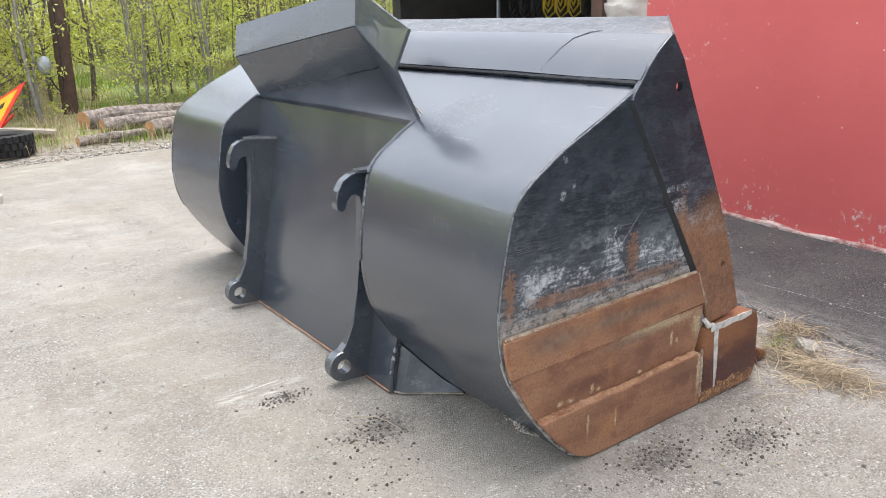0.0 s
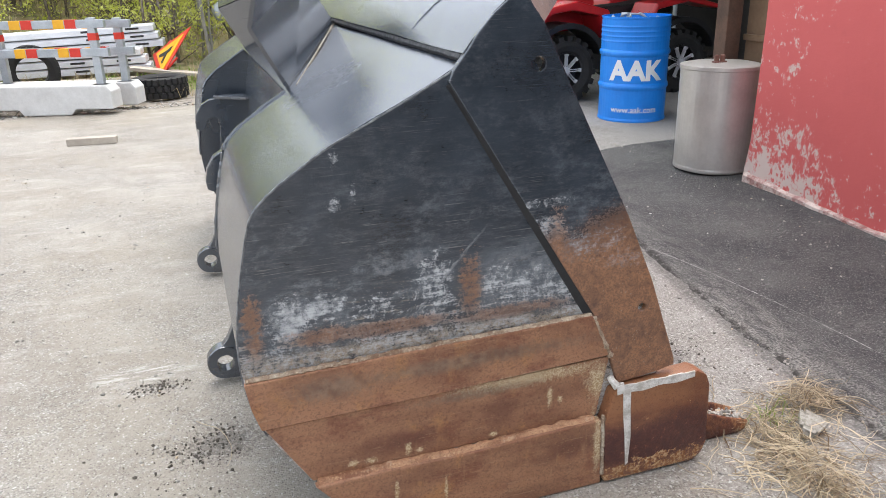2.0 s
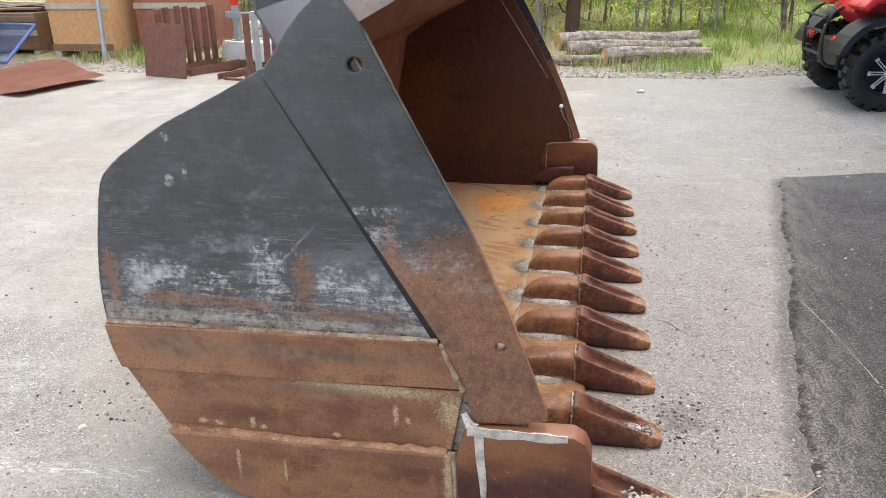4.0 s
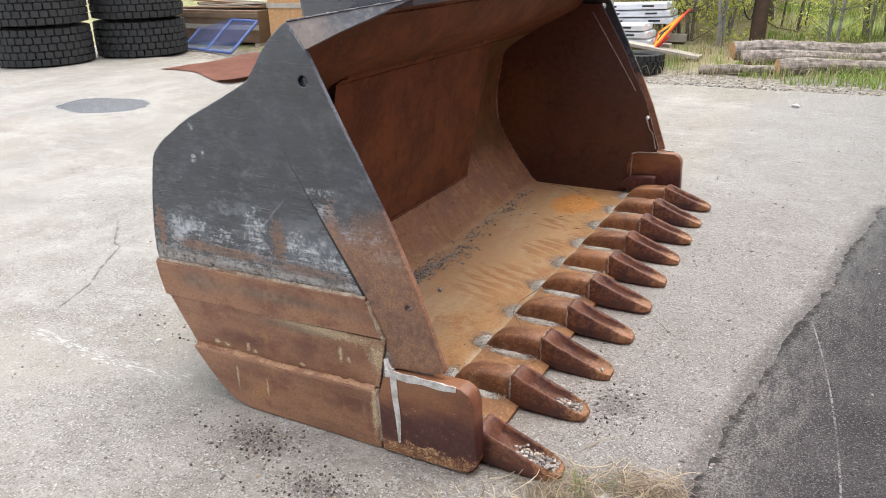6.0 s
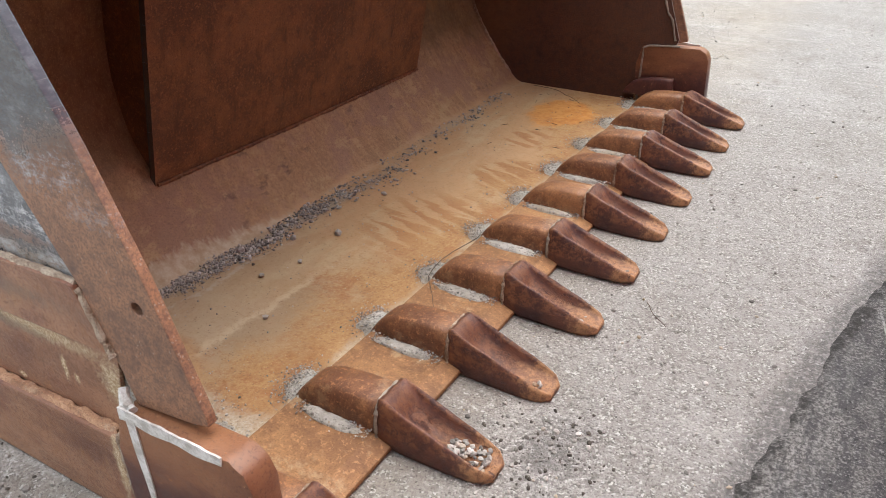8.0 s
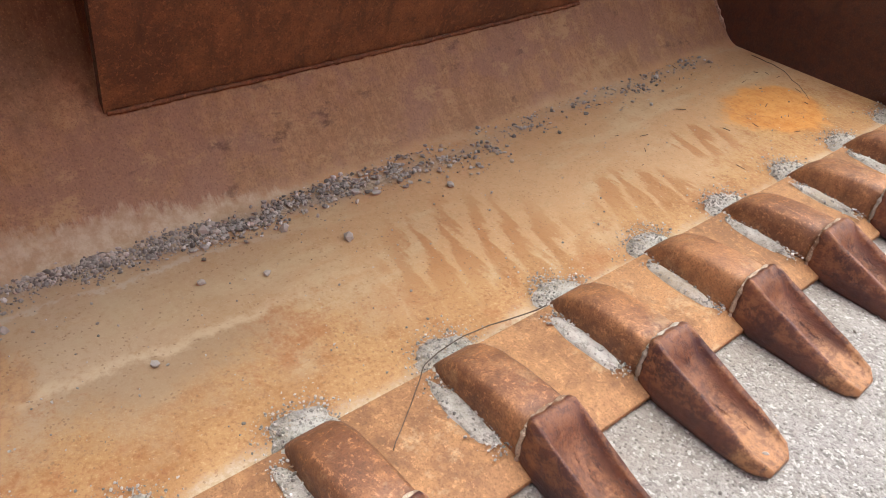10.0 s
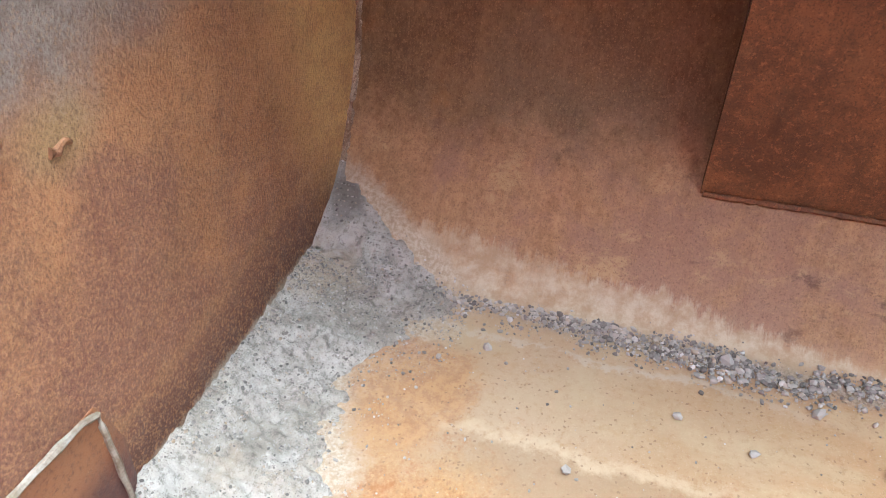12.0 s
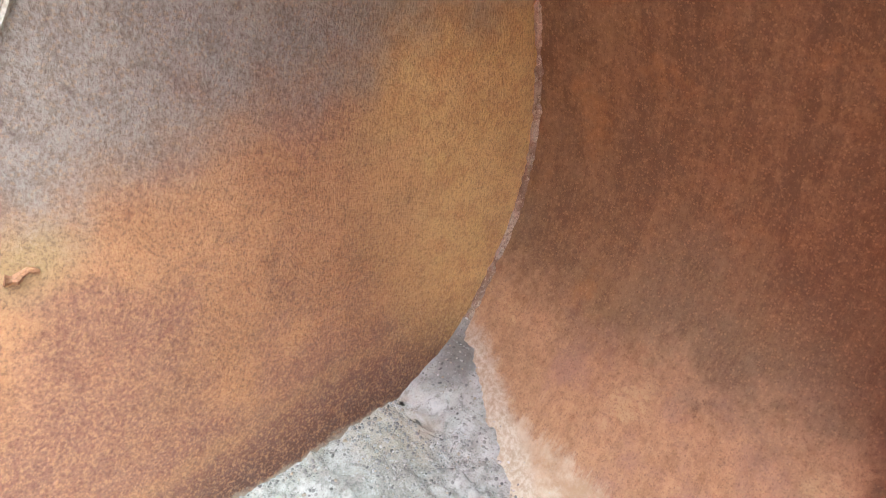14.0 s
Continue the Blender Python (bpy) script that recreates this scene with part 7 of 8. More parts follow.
# ---- yard: things along the far edge ----
def build_barrier(m, label):
    b = thing("road_barrier", (0, 0, 0), label, "barrier", "concrete-footed barriers", m=m)
    bm = bmesh.new()
    prism(bm, [(-3.1, 0.06), (-1.0, 0.06), (-0.95, 0.0), (-0.45, 0.0), (-0.4, 0.06), (0.0, 0.06), (0.0, 0.24), (-0.05, 0.30), (-3.05, 0.30), (-3.1, 0.24)], -0.12, 0.12, 0.012)
    part("concrete_foot", bm, CONCRETE, b, "long pale concrete foot")
    rails = []
    for z in (0.62, 0.9):
        bm = bmesh.new()
        box(bm, (-3.05, -0.03, z - 0.04), (0.0, 0.03, z + 0.04), 0.004)
        rails.append(part("rail", bm, ZINC, b, "galvanised box rail"))
    for x in (-2.9, -1.45, -0.14):
        bm = bmesh.new()
        box(bm, (x - 0.04, -0.025, 0.28), (x + 0.04, 0.035, 0.96), 0.006)
        box(bm, (x - 0.08, -0.07, 0.28), (x + 0.08, 0.07, 0.30), 0.004)
        p = part("post", bm, ZINC, b, "galvanised post")
        bm = bmesh.new()
        box(bm, (x - 0.042, -0.034, 0.74), (x + 0.042, 0.037, 0.81))
        part("band", bm, SIGN_RED, p, "red reflective band")
    for rail, z in zip(rails, (0.62, 0.9)):
        for x in (-2.3, -1.75, -0.85, -0.4):
            for o, col, words in ((-0.06, YELLOW, "yellow reflective band"), (0.06, SIGN_RED, "red reflective band")):
                bm = bmesh.new()
                box(bm, (x + o - 0.055, -0.034, z - 0.043), (x + o + 0.055, 0.034, z + 0.043))
                part("band", bm, col, rail, words)
    return b


def build_far_edge():
    turn = pose(-0.62, 7.10, lie(-0.62, 7.1), 0, 0, -20)
    build_barrier(turn, "galvanised road barrier with red and yellow bands on a concrete foot")
    build_barrier(pose(-0.40, 7.46, lie(-0.4, 7.5), 0, 0, -20), "second galvanised road barrier close behind the first")
    # guard rail stacks
    for k, (x, y, z, n, tilt) in enumerate(((-0.30, 9.35, 0.20, 3, -1), (-0.12, 9.85, 0.42, 3, -2))):
        for j in range(n):
            g = thing("rail_panel", (0, 0, 0), "long white aluminium rail panel lying in a stack", "panel", "stacked rail panels", m=pose(x - 0.05 * j, y, lie(x, y) - 0.1 + z + 0.10 * j, 0, tilt, -4))
            bm = bmesh.new()
            prof = [(-0.2, 0.0), (-0.2, 0.07), (-0.17, 0.085), (-0.05, 0.085), (-0.04, 0.055), (0.04, 0.055), (0.05, 0.085), (0.17, 0.085), (0.2, 0.07), (0.2, 0.0)]
            a = [bm.verts.new((-3.4, py, pz)) for py, pz in prof]
            b = [bm.verts.new((0.0, py, pz)) for py, pz in prof]
            for i in range(len(prof)):
                bm.faces.new((a[i], a[(i + 1) % len(prof)], b[(i + 1) % len(prof)], b[i]))
            bm.faces.new(a)
            bm.faces.new(b[::-1])
            part("panel", bm, WHITE_SHEET, g)
            for i in range(2):
                bm = bmesh.new()
                box(bm, (-0.35 - i * 0.55, -0.204, 0.03), (-0.18 - i * 0.55, -0.2, 0.055))
                part("slot", bm, PLASTIC, g, "dark slot in the panel's side")
    for k in range(3):
        bm = bmesh.new()
        box(bm, (-1.6, -0.09, -0.05), (1.6, 0.09, 0.05), 0.01)
        solid("bearer_beam", wobble(bm, 0.01, 3), PLANK, "weathered timber beam under the stacked panels", "beam", "timber beams", m=pose(-1.8 + 0.1 * k, 9.0 + 0.5 * k, lie(-1.8, 9.0 + 0.5 * k) + 0.05, 0, 0, -3 + 2 * k))
    bm = bmesh.new()
    box(bm, (-0.5, -0.11, -0.02), (0.5, 0.11, 0.02), 0.004)
    solid("short_board", bm, PLANK, "short grey board lying in the grass", "board", m=pose(-0.05, 8.75, lie(-0.05, 8.75) + 0.14, 0, 8, -6))
    bm = bmesh.new()
    tyre_mesh(bm, 0.30, 0.24, 0.18, 26, 3, 0.01, 0.6)
    solid("old_tyre", bm, BLACK, "old black tyre lying flat at the yard's edge", "tyre", m=pose(-0.20, 8.12, lie(-0.2, 8.1) + 0.12, 90, 0, 0))
    bm = bmesh.new()
    tyre_mesh(bm, 0.29, 0.22, 0.17, 26, 3, 0.01, 0.6)
    solid("standing_tyre", bm, BLACK, "black tyre standing against the stacked panels", "tyre", m=pose(-1.6, 8.55, lie(-1.6, 8.5) + 0.30, 0, 0, 12))
    # warning sign
    foot, back, tip = Vector((-0.222, 8.750, 0.141)), Vector((-0.238, 9.350, 0.362)), Vector((0.207, 8.950, 0.688))
    mid = (foot + back + tip) / 3
    up = (tip - (foot + back) / 2).normalized()
    side = (foot - back).normalized()
    out = side.cross(up).normalized()
    side = up.cross(out)
    turn = Matrix((side, -out, up)).transposed().to_4x4()
    s = thing("warning_sign", (0, 0, 0), "yellow triangular roadworks sign with a red border, leaning over", "road sign", m=Matrix.Translation(mid) @ turn)
    for name, r, col, y in (("border", 0.46, SIGN_RED, 0.0), ("face", 0.33, YELLOW, -0.010)):
        bm = bmesh.new()
        pts = [(r * math.sin(a), r * math.cos(a)) for a in (0, math.tau / 3, 2 * math.tau / 3)]
        prism(bm, pts, y - 0.006, y + 0.006, 0.003)
        part(name, bm, col, s)
    bm = bmesh.new()
    prism(bm, [(-0.15, -0.12), (-0.04, 0.02), (0.0, 0.12), (0.05, 0.06), (0.02, 0.0), (0.13, -0.12), (0.08, -0.13), (0.0, -0.05), (-0.09, -0.13)], -0.022, -0.017)
    part("symbol", bm, PLASTIC, s, "plain black roadworks mark")
    bm = bmesh.new()
    box(bm, (-0.3, 0.01, -0.24), (-0.27, 0.03, 0.1), 0.003)
    part("leg", bm, SIGN_RED, s, "folded red leg behind the sign")
    bm = bmesh.new()
    box(bm, (0.27, 0.01, -0.24), (0.30, 0.03, 0.1), 0.003)
    part("leg", bm, SIGN_RED, s, "folded red leg behind the sign")
    # short wooden block on the tarmac
    bm = bmesh.new()
    box(bm, (-0.2, -0.045, 0.0), (0.2, 0.045, 0.06), 0.006)
    solid("wood_block", bm, PLANK, "short squared timber lying on the tarmac", "timber", m=pose(-0.75, 5.52, 0.0, 0, 0, -6))
    # rusty racks
    for k, (x, y, a, row) in enumerate(((-2.27, 7.56, 72, 0.0), (-3.24, 7.92, 74, 0.42))):
        r = thing("steel_rack", (0, 0, 0), "rusty steel rack of upright bars on channel feet", "rack", "rusty racks", m=pose(x, y, lie(x, y) + 0.004, 0, 0, a))
        for d in (0.0, 0.42):
            bm = bmesh.new()
            box(bm, (-0.98, d - 0.05, 0.0), (0.04, d + 0.05, 0.02), 0.002)
            box(bm, (-0.98, d - 0.05, 0.02), (0.04, d - 0.04, 0.09), 0.002)
            box(bm, (-0.98, d + 0.04, 0.02), (0.04, d + 0.05, 0.09), 0.002)
            part("channel", bm, RACK_RUST, r)
        for x0 in (-0.93, -0.02):
            bm = bmesh.new()
            box(bm, (x0 - 0.03, 0.05, 0.0), (x0 + 0.03, 0.37, 0.05), 0.003)
            part("crossbar", bm, RACK_RUST, r)
        for j in range(7):
            bm = bmesh.new()
            lean = radians(3 + 1.5 * math.sin(j * 2.1))
            box(bm, (-0.036, -0.02, 0.03), (0.036, 0.02, 0.78 + 0.02 * math.sin(j)), 0.004, Matrix.Translation((-0.93 + 0.15 * j, row, 0)) @ Matrix.Rotation(-lean, 4, "Y") @ Matrix.Rotation(radians(4), 4, "X"))
            part("upright", bm, ZINC if j in (1, 5) and k == 0 else RACK_RUST, r, "grey upright bar" if j in (1, 5) and k == 0 else "rusty upright bar")
    bm = bmesh.new()
    box(bm, (-0.35, -0.008, 0.0), (0.35, 0.008, 0.62), 0.003)
    solid("steel_sheet", bm, RACK_RUST, "dull brown steel sheet standing before a rack", "sheet", m=pose(-3.74, 6.88, lie(-3.74, 6.88), -6, 0, -19))


build_far_edge()


def log_mesh(length, r, seed):
    bm = bmesh.new()
    n = max(8, int(length / 0.06))
    pts = [(length * k / n, 0.03 * math.sin(k * 0.3 + seed), 0.02 * math.sin(k * 0.21)) for k in range(n + 1)]
    tube(bm, pts, [r * (1 - 0.16 * k / n) for k in range(n + 1)], 18)
    for v in bm.verts:
        c = Vector((v.co.x, 0, 0))
        v.co += (v.co - c) * 0.16 * noise.noise(Vector((v.co.x * 5, v.co.y * 22, v.co.z * 22 + seed)))
    bm.faces.ensure_lookup_table()
    for f in bm.faces:
        if len(f.verts) > 4:
            f.material_index = 1
    return bm


def build_logs():
    for k, (x, y, l, r, a) in enumerate(((0.80, 8.92, 1.95, 0.115, 19), (1.42, 8.22, 1.38, 0.10, 21), (0.55, 8.05, 1.1, 0.055, 18), (0.95, 8.62, 1.75, 0.095, 18), (1.2, 9.3, 1.3, 0.10, 14))):
        solid("log", log_mesh(l, r, k), [LOG_BARK, CUT_WOOD], "felled log with flaking grey bark and a fresh sawn end", "log", "logs at the yard's edge", m=pose(x, y, max(lie(x, y), lie(x + l * 0.9, y + 0.2)) + r * 0.86, 0, 0, a))


build_logs()


def build_pole():
    p = thing("utility_pole", (0.93, 10.35, lie(0.93, 10.35) - 0.05), "dark tarred wooden utility pole with a small grey box", "pole")
    bm = bmesh.new()
    tube(bm, [(0, 0, 0), (0.04, 0, 2.0), (0.10, 0, 7.0)], [0.11, 0.10, 0.085], 20)
    part("shaft", wobble(bm, 0.006, 9), PINE_POLE, p)
    bm = bmesh.new()
    bmesh.ops.create_uvsphere(bm, u_segments=16, v_segments=10, radius=0.1)
    bmesh.ops.transform(bm, matrix=Matrix.Translation((-0.26, -0.16, 0.72)) @ Matrix.Diagonal((0.95, 0.6, 1.3, 1)), verts=bm.verts)
    part("meter_box", bm, ZINC, p, "rounded pale grey box", smooth=True)
    bm = bmesh.new()
    tube(bm, smooth_line([(-0.24, -0.16, 0.62), (-0.16, -0.18, 0.42), (-0.08, -0.17, 0.4), (-0.05, -0.16, 0.9), (-0.02, -0.15, 3.0)], 4), 0.012, 6)
    part("cable", bm, PLASTIC, p, "black cable")


build_pole()


def build_left_yard():
    """Tyre stacks, crates and scrap at the open end of the yard."""
    bm = bmesh.new()
    tyre_mesh(bm, 0.70, 0.56, 0.34, 36, 5, 0.014, 0.8)
    me = mesh_of(bm, "truck_tyre", BLACK)
    for x, y, n in ((-8.9, 6.12, 3), (-8.28, 7.48, 3)):
        for k in range(n):
            solid("truck_tyre", me, BLACK, "large black loader tyre with block tread, stacked flat", "tyre", "stacked loader tyres", m=pose(x + 0.05 * (k % 2), y - 0.04 * k, 0.285 + 0.585 * k, 90, 0, 23 * k))
    # curled rusty sheet
    bm = bmesh.new()
    rows = []
    for j in range(9):
        v = j / 8
        row = []
        for k in range(13):
            u = k / 12
            x = -6.5 + 1.9 * u + 0.25 * v
            y = 6.15 + 1.15 * v - 0.55 * u + 0.15 * math.sin(u * 5)
            z = 0.012 + 0.16 * math.sin(math.pi * u) * v + 0.03 * noise.noise(Vector((u * 4, v * 4, 0))) * v + (0.05 * ramp01((u - 0.8) / 0.2))
            row.append(bm.verts.new((x, y, z)))
        rows.append(row)
    for a, b in zip(rows, rows[1:]):
        for k in range(12):
            bm.faces.new((a[k], a[k + 1], b[k + 1], b[k]))
    bmesh.ops.solidify(bm, geom=bm.faces[:], thickness=0.006)
    solid("rusty_sheet", bm, SHEET_RUST, "buckled rusty red metal sheet lying on the yard", "metal sheet")
    # blue mesh panel
    g = thing("mesh_panel", (0, 0, 0), "blue enamelled wire mesh panel leaning over", "panel", m=pose(-7.25, 7.92, 0.03, -52, 0, -14))
    bm = bmesh.new()
    for a, b in (((-0.8, 0, 0), (0.62, 0, 0)), ((-0.8, 0, 0.72), (0.62, 0, 0.72)), ((-0.8, 0, 0), (-0.8, 0, 0.72)), ((0.62, 0, 0), (0.62, 0, 0.72)), ((-0.1, 0, 0), (-0.1, 0, 0.72))):
        tube(bm, [a, b], 0.022, 8)
    part("frame", bm, CAGE_BLUE, g)
    bm = bmesh.new()
    for k in range(26):
        x = -0.78 + k * 0.054
        tube(bm, [(x, 0, 0), (x, 0, 0.72)], 0.004, 4)
    for k in range(13):
        tube(bm, [(-0.8, 0, 0.03 + k * 0.054), (0.62, 0, 0.03 + k * 0.054)], 0.004, 4)
    part("wire_mesh", bm, CAGE_BLUE, g)
    # crates and boards behind
    for k, (x, y, w, d, h, col, words) in enumerate(((-7.6, 9.0, 1.9, 1.0, 0.62, PLYWOOD, "brown timber pallet load"), (-5.9, 8.9, 0.95, 0.9, 1.35, CUT_WOOD, "tan plywood crate"), (-4.7, 9.3, 1.1, 0.9, 1.3, SHEET_RUST, "brown plywood crate with stains"))):
        c = thing("crate", (x, y, 0.0), words + " standing at the yard's edge", "crate")
        bm = bmesh.new()
        box(bm, (-w / 2, -d / 2, 0.1), (w / 2, d / 2, h), 0.008)
        part("box", bm, col, c)
        for j in range(3):
            bm = bmesh.new()
            xx = -w / 2 + 0.06 + (w - 0.12) * j / 2
            box(bm, (xx - 0.045, -d / 2 - 0.012, 0.0), (xx + 0.045, d / 2 + 0.012, 0.1), 0.004)
            part("runner", bm, PLANK, c)
        for j in range(3):
            bm = bmesh.new()
            zz = 0.16 + (h - 0.24) * j / 2
            box(bm, (-w / 2 - 0.01, -d / 2 - 0.024, zz - 0.04), (w / 2 + 0.01, -d / 2 - 0.002, zz + 0.04), 0.004)
            part("batten", bm, PLANK if j % 2 else PLYWOOD, c)
    rng = random.Random(3)
    for k in range(7):
        bm = bmesh.new()
        box(bm, (-0.95, -0.07, -0.015), (0.95, 0.07, 0.015), 0.004)
        solid("loose_plank", wobble(bm, 0.008, 3), PLANK if k % 2 else PLYWOOD, "weathered plank on a pallet load", "plank", "loose planks", m=pose(-7.6 + rng.uniform(-0.1, 0.1), 8.7 + 0.12 * k, 0.64 + 0.032 * (k % 3) + 0.02, rng.uniform(-2, 2), rng.uniform(-3, 3), rng.uniform(-6, 6)))
    bm = bmesh.new()
    tube(bm, [(-5.42, 8.2, 0.0), (-5.40, 8.28, 1.6)], 0.035, 10)
    solid("steel_pipe", bm, ZINC, "grey steel pipe leaning against a crate", "pipe")


build_left_yard()


# ---- plants ----
def blades(spots, rng, h0, h1, w, lean=0.5):
    verts, faces = [], []
    for x, y, z in spots:
        h, a, l = rng.uniform(h0, h1), rng.uniform(0, math.tau), rng.uniform(0, lean)
        dx, dy = math.cos(a), math.sin(a)
        k = len(verts)
        verts += [(x - dy * w, y + dx * w, z), (x + dy * w, y - dx * w, z), (x + dx * l * h * 0.4 + dy * w * 0.7, y + dy * l * h * 0.4 - dx * w * 0.7, z + h * 0.6), (x + dx * l * h * 0.4 - dy * w * 0.7, y + dy * l * h * 0.4 + dx * w * 0.7, z + h * 0.6), (x + dx * l * h, y + dy * l * h, z + h * (1 - l * 0.4))]
        faces += [(k, k + 1, k + 2, k + 3), (k + 3, k + 2, k + 4)]
    return verts, faces


def build_grass():
    rng = np.random.default_rng(11)
    for name, mat, n, lo, y0, y1, h0, h1, words in (("grass", BLADES, 17000, 0.0, 7.75, 13.0, 0.05, 0.2, "fresh green grass in tufts along the yard's edge"), ("dead_grass", DEAD_GRASS, 16000, -0.25, 7.9, 13.5, 0.06, 0.26, "straw-coloured dead grass on the bank")):
        spots = []
        while len(spots) < n:
            x, y = rng.uniform(-6, 9), rng.uniform(y0, y1)
            if name == "grass" and y > 9.4 and x < 1.0:
                continue
            if noise.noise(Vector((x * 1.1, y * 1.1, lo * 50))) + 0.4 * noise.noise(Vector((x * 5, y * 5, 1))) > lo + (0.2 if y < 8.1 else 0):
                spots.append((x, y, lie(x, y) - 0.01))
        me = mesh_raw(name, *blades(spots, rng, h0, h1, 0.005, 1.2), mat)
        solid(name, me, mat, words, "grass", kind="stuff")


def leaf_cloud(points, rng, s0, s1):
    """Small pointed leaves, one at each point, turned at random."""
    n = len(points)
    d = rng.normal(size=(n, 3))
    d /= np.linalg.norm(d, axis=1)[:, None]
    e = np.cross(d, rng.normal(size=(n, 3)))
    e /= np.linalg.norm(e, axis=1)[:, None]
    s = rng.uniform(s0, s1, (n, 1))
    p = np.asarray(points)
    v = np.stack([p - d * s, p + e * s * 0.45, p + d * s, p - e * s * 0.45], 1).reshape(-1, 3)
    f = np.arange(4 * n).reshape(-1, 4)
    return v.tolist(), f.tolist()


def build_woods():
    """Young broadleaf growth at the wood's edge: thin stems, fine limbs and many small leaves."""
    kinds = []
    for k in range(7):
        rng = np.random.default_rng(40 + k)
        bm, tips = bmesh.new(), []
        for j in range(3 + k % 4):
            a, l = rng.uniform(0, math.tau), rng.uniform(0.1, 0.55)
            x, y = rng.uniform(-0.3, 0.3, 2)
            h, r = rng.uniform(2.5, 4.2), rng.uniform(0.012, 0.032)
            pts = [(x + math.cos(a) * l * t * t * 1.4 + 0.06 * math.sin(t * 7 + j), y + math.sin(a) * l * t * t * 1.4 + 0.06 * math.cos(t * 6 + j), h * t) for t in np.linspace(0, 1, 8)]
            tube(bm, pts, [r * (1 - 0.8 * t) for t in np.linspace(0, 1, 8)], 5, False)
            for i in range(16):
                t = rng.uniform(0.05, 0.9)
                b = Vector(pts[0]).lerp(Vector(pts[-1]), t) if t < 0.1 else Vector(pts[int(t * 7)])
                c, m = rng.uniform(0, math.tau), rng.uniform(0.25, 0.75)
                tip = b + Vector((math.cos(c) * m, math.sin(c) * m, m * rng.uniform(0.3, 1.0)))
                mid = b.lerp(tip, 0.5) + Vector((0, 0, -0.05))
                tube(bm, [b, mid, tip], [r * 0.35, r * 0.25, 0.0025], 3, False)
                tips += [b.lerp(tip, q) for q in rng.uniform(0.25, 1.08, 31)]
        pts = np.array([p[:] for p in tips]) + rng.normal(scale=0.055, size=(len(tips), 3))
        kinds.append((mesh_of(bm, "stems", BARK if k % 3 else PALE_BARK), mesh_raw("crown", *leaf_cloud(pts, rng, 0.018, 0.04), LEAVES)))
    rng = random.Random(21)
    spots = []
    while len(spots) < 120:
        y = 10.4 + 7.5 * rng.random() ** 1.3
        x = rng.uniform(-6.5, 12.5)
        if x > 4.2 and y < 12.2:
            continue
        if all(math.dist((x, y), s) > 0.42 for s in spots):
            spots.append((x, y))
    for k, (x, y) in enumerate(spots):
        st, cr = kinds[k % len(kinds)]
        t = thing("young_tree", (0, 0, 0), "young multi-stemmed tree with fresh light green leaves", "tree", "trees at the wood's edge", m=pose(x, y, lie(x, y) - 0.03, 0, 0, rng.uniform(0, 360)) @ Matrix.Scale(rng.uniform(0.7, 1.15), 4))
        part("trunk", st, BARK, t)
        part("crown", cr, LEAVES, t)
    # older straight trunks
    for k in range(16):
        x, y = rng.uniform(-5.5, 11), rng.uniform(11.2, 17)
        if x > 4.2 and y < 12.5:
            y += 2
        t = thing("forest_tree", (x, y, lie(x, y) - 0.05), "slender grey-barked tree with thin side limbs", "tree", "trunks in the wood")
        bm = bmesh.new()
        r, b = rng.uniform(0.05, 0.12), rng.uniform(-0.3, 0.3)
        tube(bm, [(b * q * q, 0.1 * math.sin(q * 3), 7.5 * q) for q in np.linspace(0, 1, 9)], [r * (1 - 0.7 * q) for q in np.linspace(0, 1, 9)], 9)
        part("trunk", wobble(bm, 0.012, 6), PALE_BARK if k % 2 else BARK, t)
        bm, g = bmesh.new(), np.random.default_rng(90 + k)
        tips = []
        for j in range(26):
            z = g.uniform(0.8, 7)
            c, m = g.uniform(0, math.tau), g.uniform(0.3, 1.1)
            base, tip = Vector((b * (z / 7.5) ** 2, 0, z)), Vector((math.cos(c) * m, math.sin(c) * m, z + m * g.uniform(-0.1, 0.7)))
            tube(bm, [base, base.lerp(tip, 0.5), tip], [0.012, 0.008, 0.003], 4, False)
            tips += [base.lerp(tip, q) for q in g.uniform(0.4, 1.05, 22)]
        part("limbs", bm, BARK, t)
        pts = np.array([p[:] for p in tips]) + g.normal(scale=0.07, size=(len(tips), 3))
        part("crown", mesh_raw("crown", *leaf_cloud(pts, g, 0.02, 0.045), LEAVES), LEAVES, t)
    # the deep wood behind
    g = np.random.default_rng(77)
    pts = []
    while len(pts) < 65000:
        p = g.uniform((-24, 17.5, 0), (32, 25, 5.6))
        if noise.noise(Vector((p[0] * 0.7, p[1] * 0.7, p[2] * 0.9))) > -0.12:
            pts.append((p[0], p[1], p[2] + 0.5))
    solid("deep_wood", mesh_raw("deep_wood", *leaf_cloud(pts, g, 0.06, 0.15), LEAVES_FAR), LEAVES_FAR, "dense light green woodland farther back", "woodland", kind="stuff")
    pts = []
    for k in range(34):
        x, y, h = g.uniform(-26, 34), g.uniform(24, 32), g.uniform(5, 9)
        for j in range(900):
            z = g.uniform(0.1, 1) ** 1.0 * h
            r, a = (h - z) * 0.26 * g.uniform(0.3, 1), g.uniform(0, math.tau)
            pts.append((x + r * math.cos(a), y + r * math.sin(a), z - 0.12 * r + 0.3))
    solid("spruce_wood", mesh_raw("spruce_wood", *leaf_cloud(pts, g, 0.10, 0.26), NEEDLES), NEEDLES, "dark spruce wood behind the broadleaf trees", "woodland", kind="stuff")


build_grass()
build_woods()


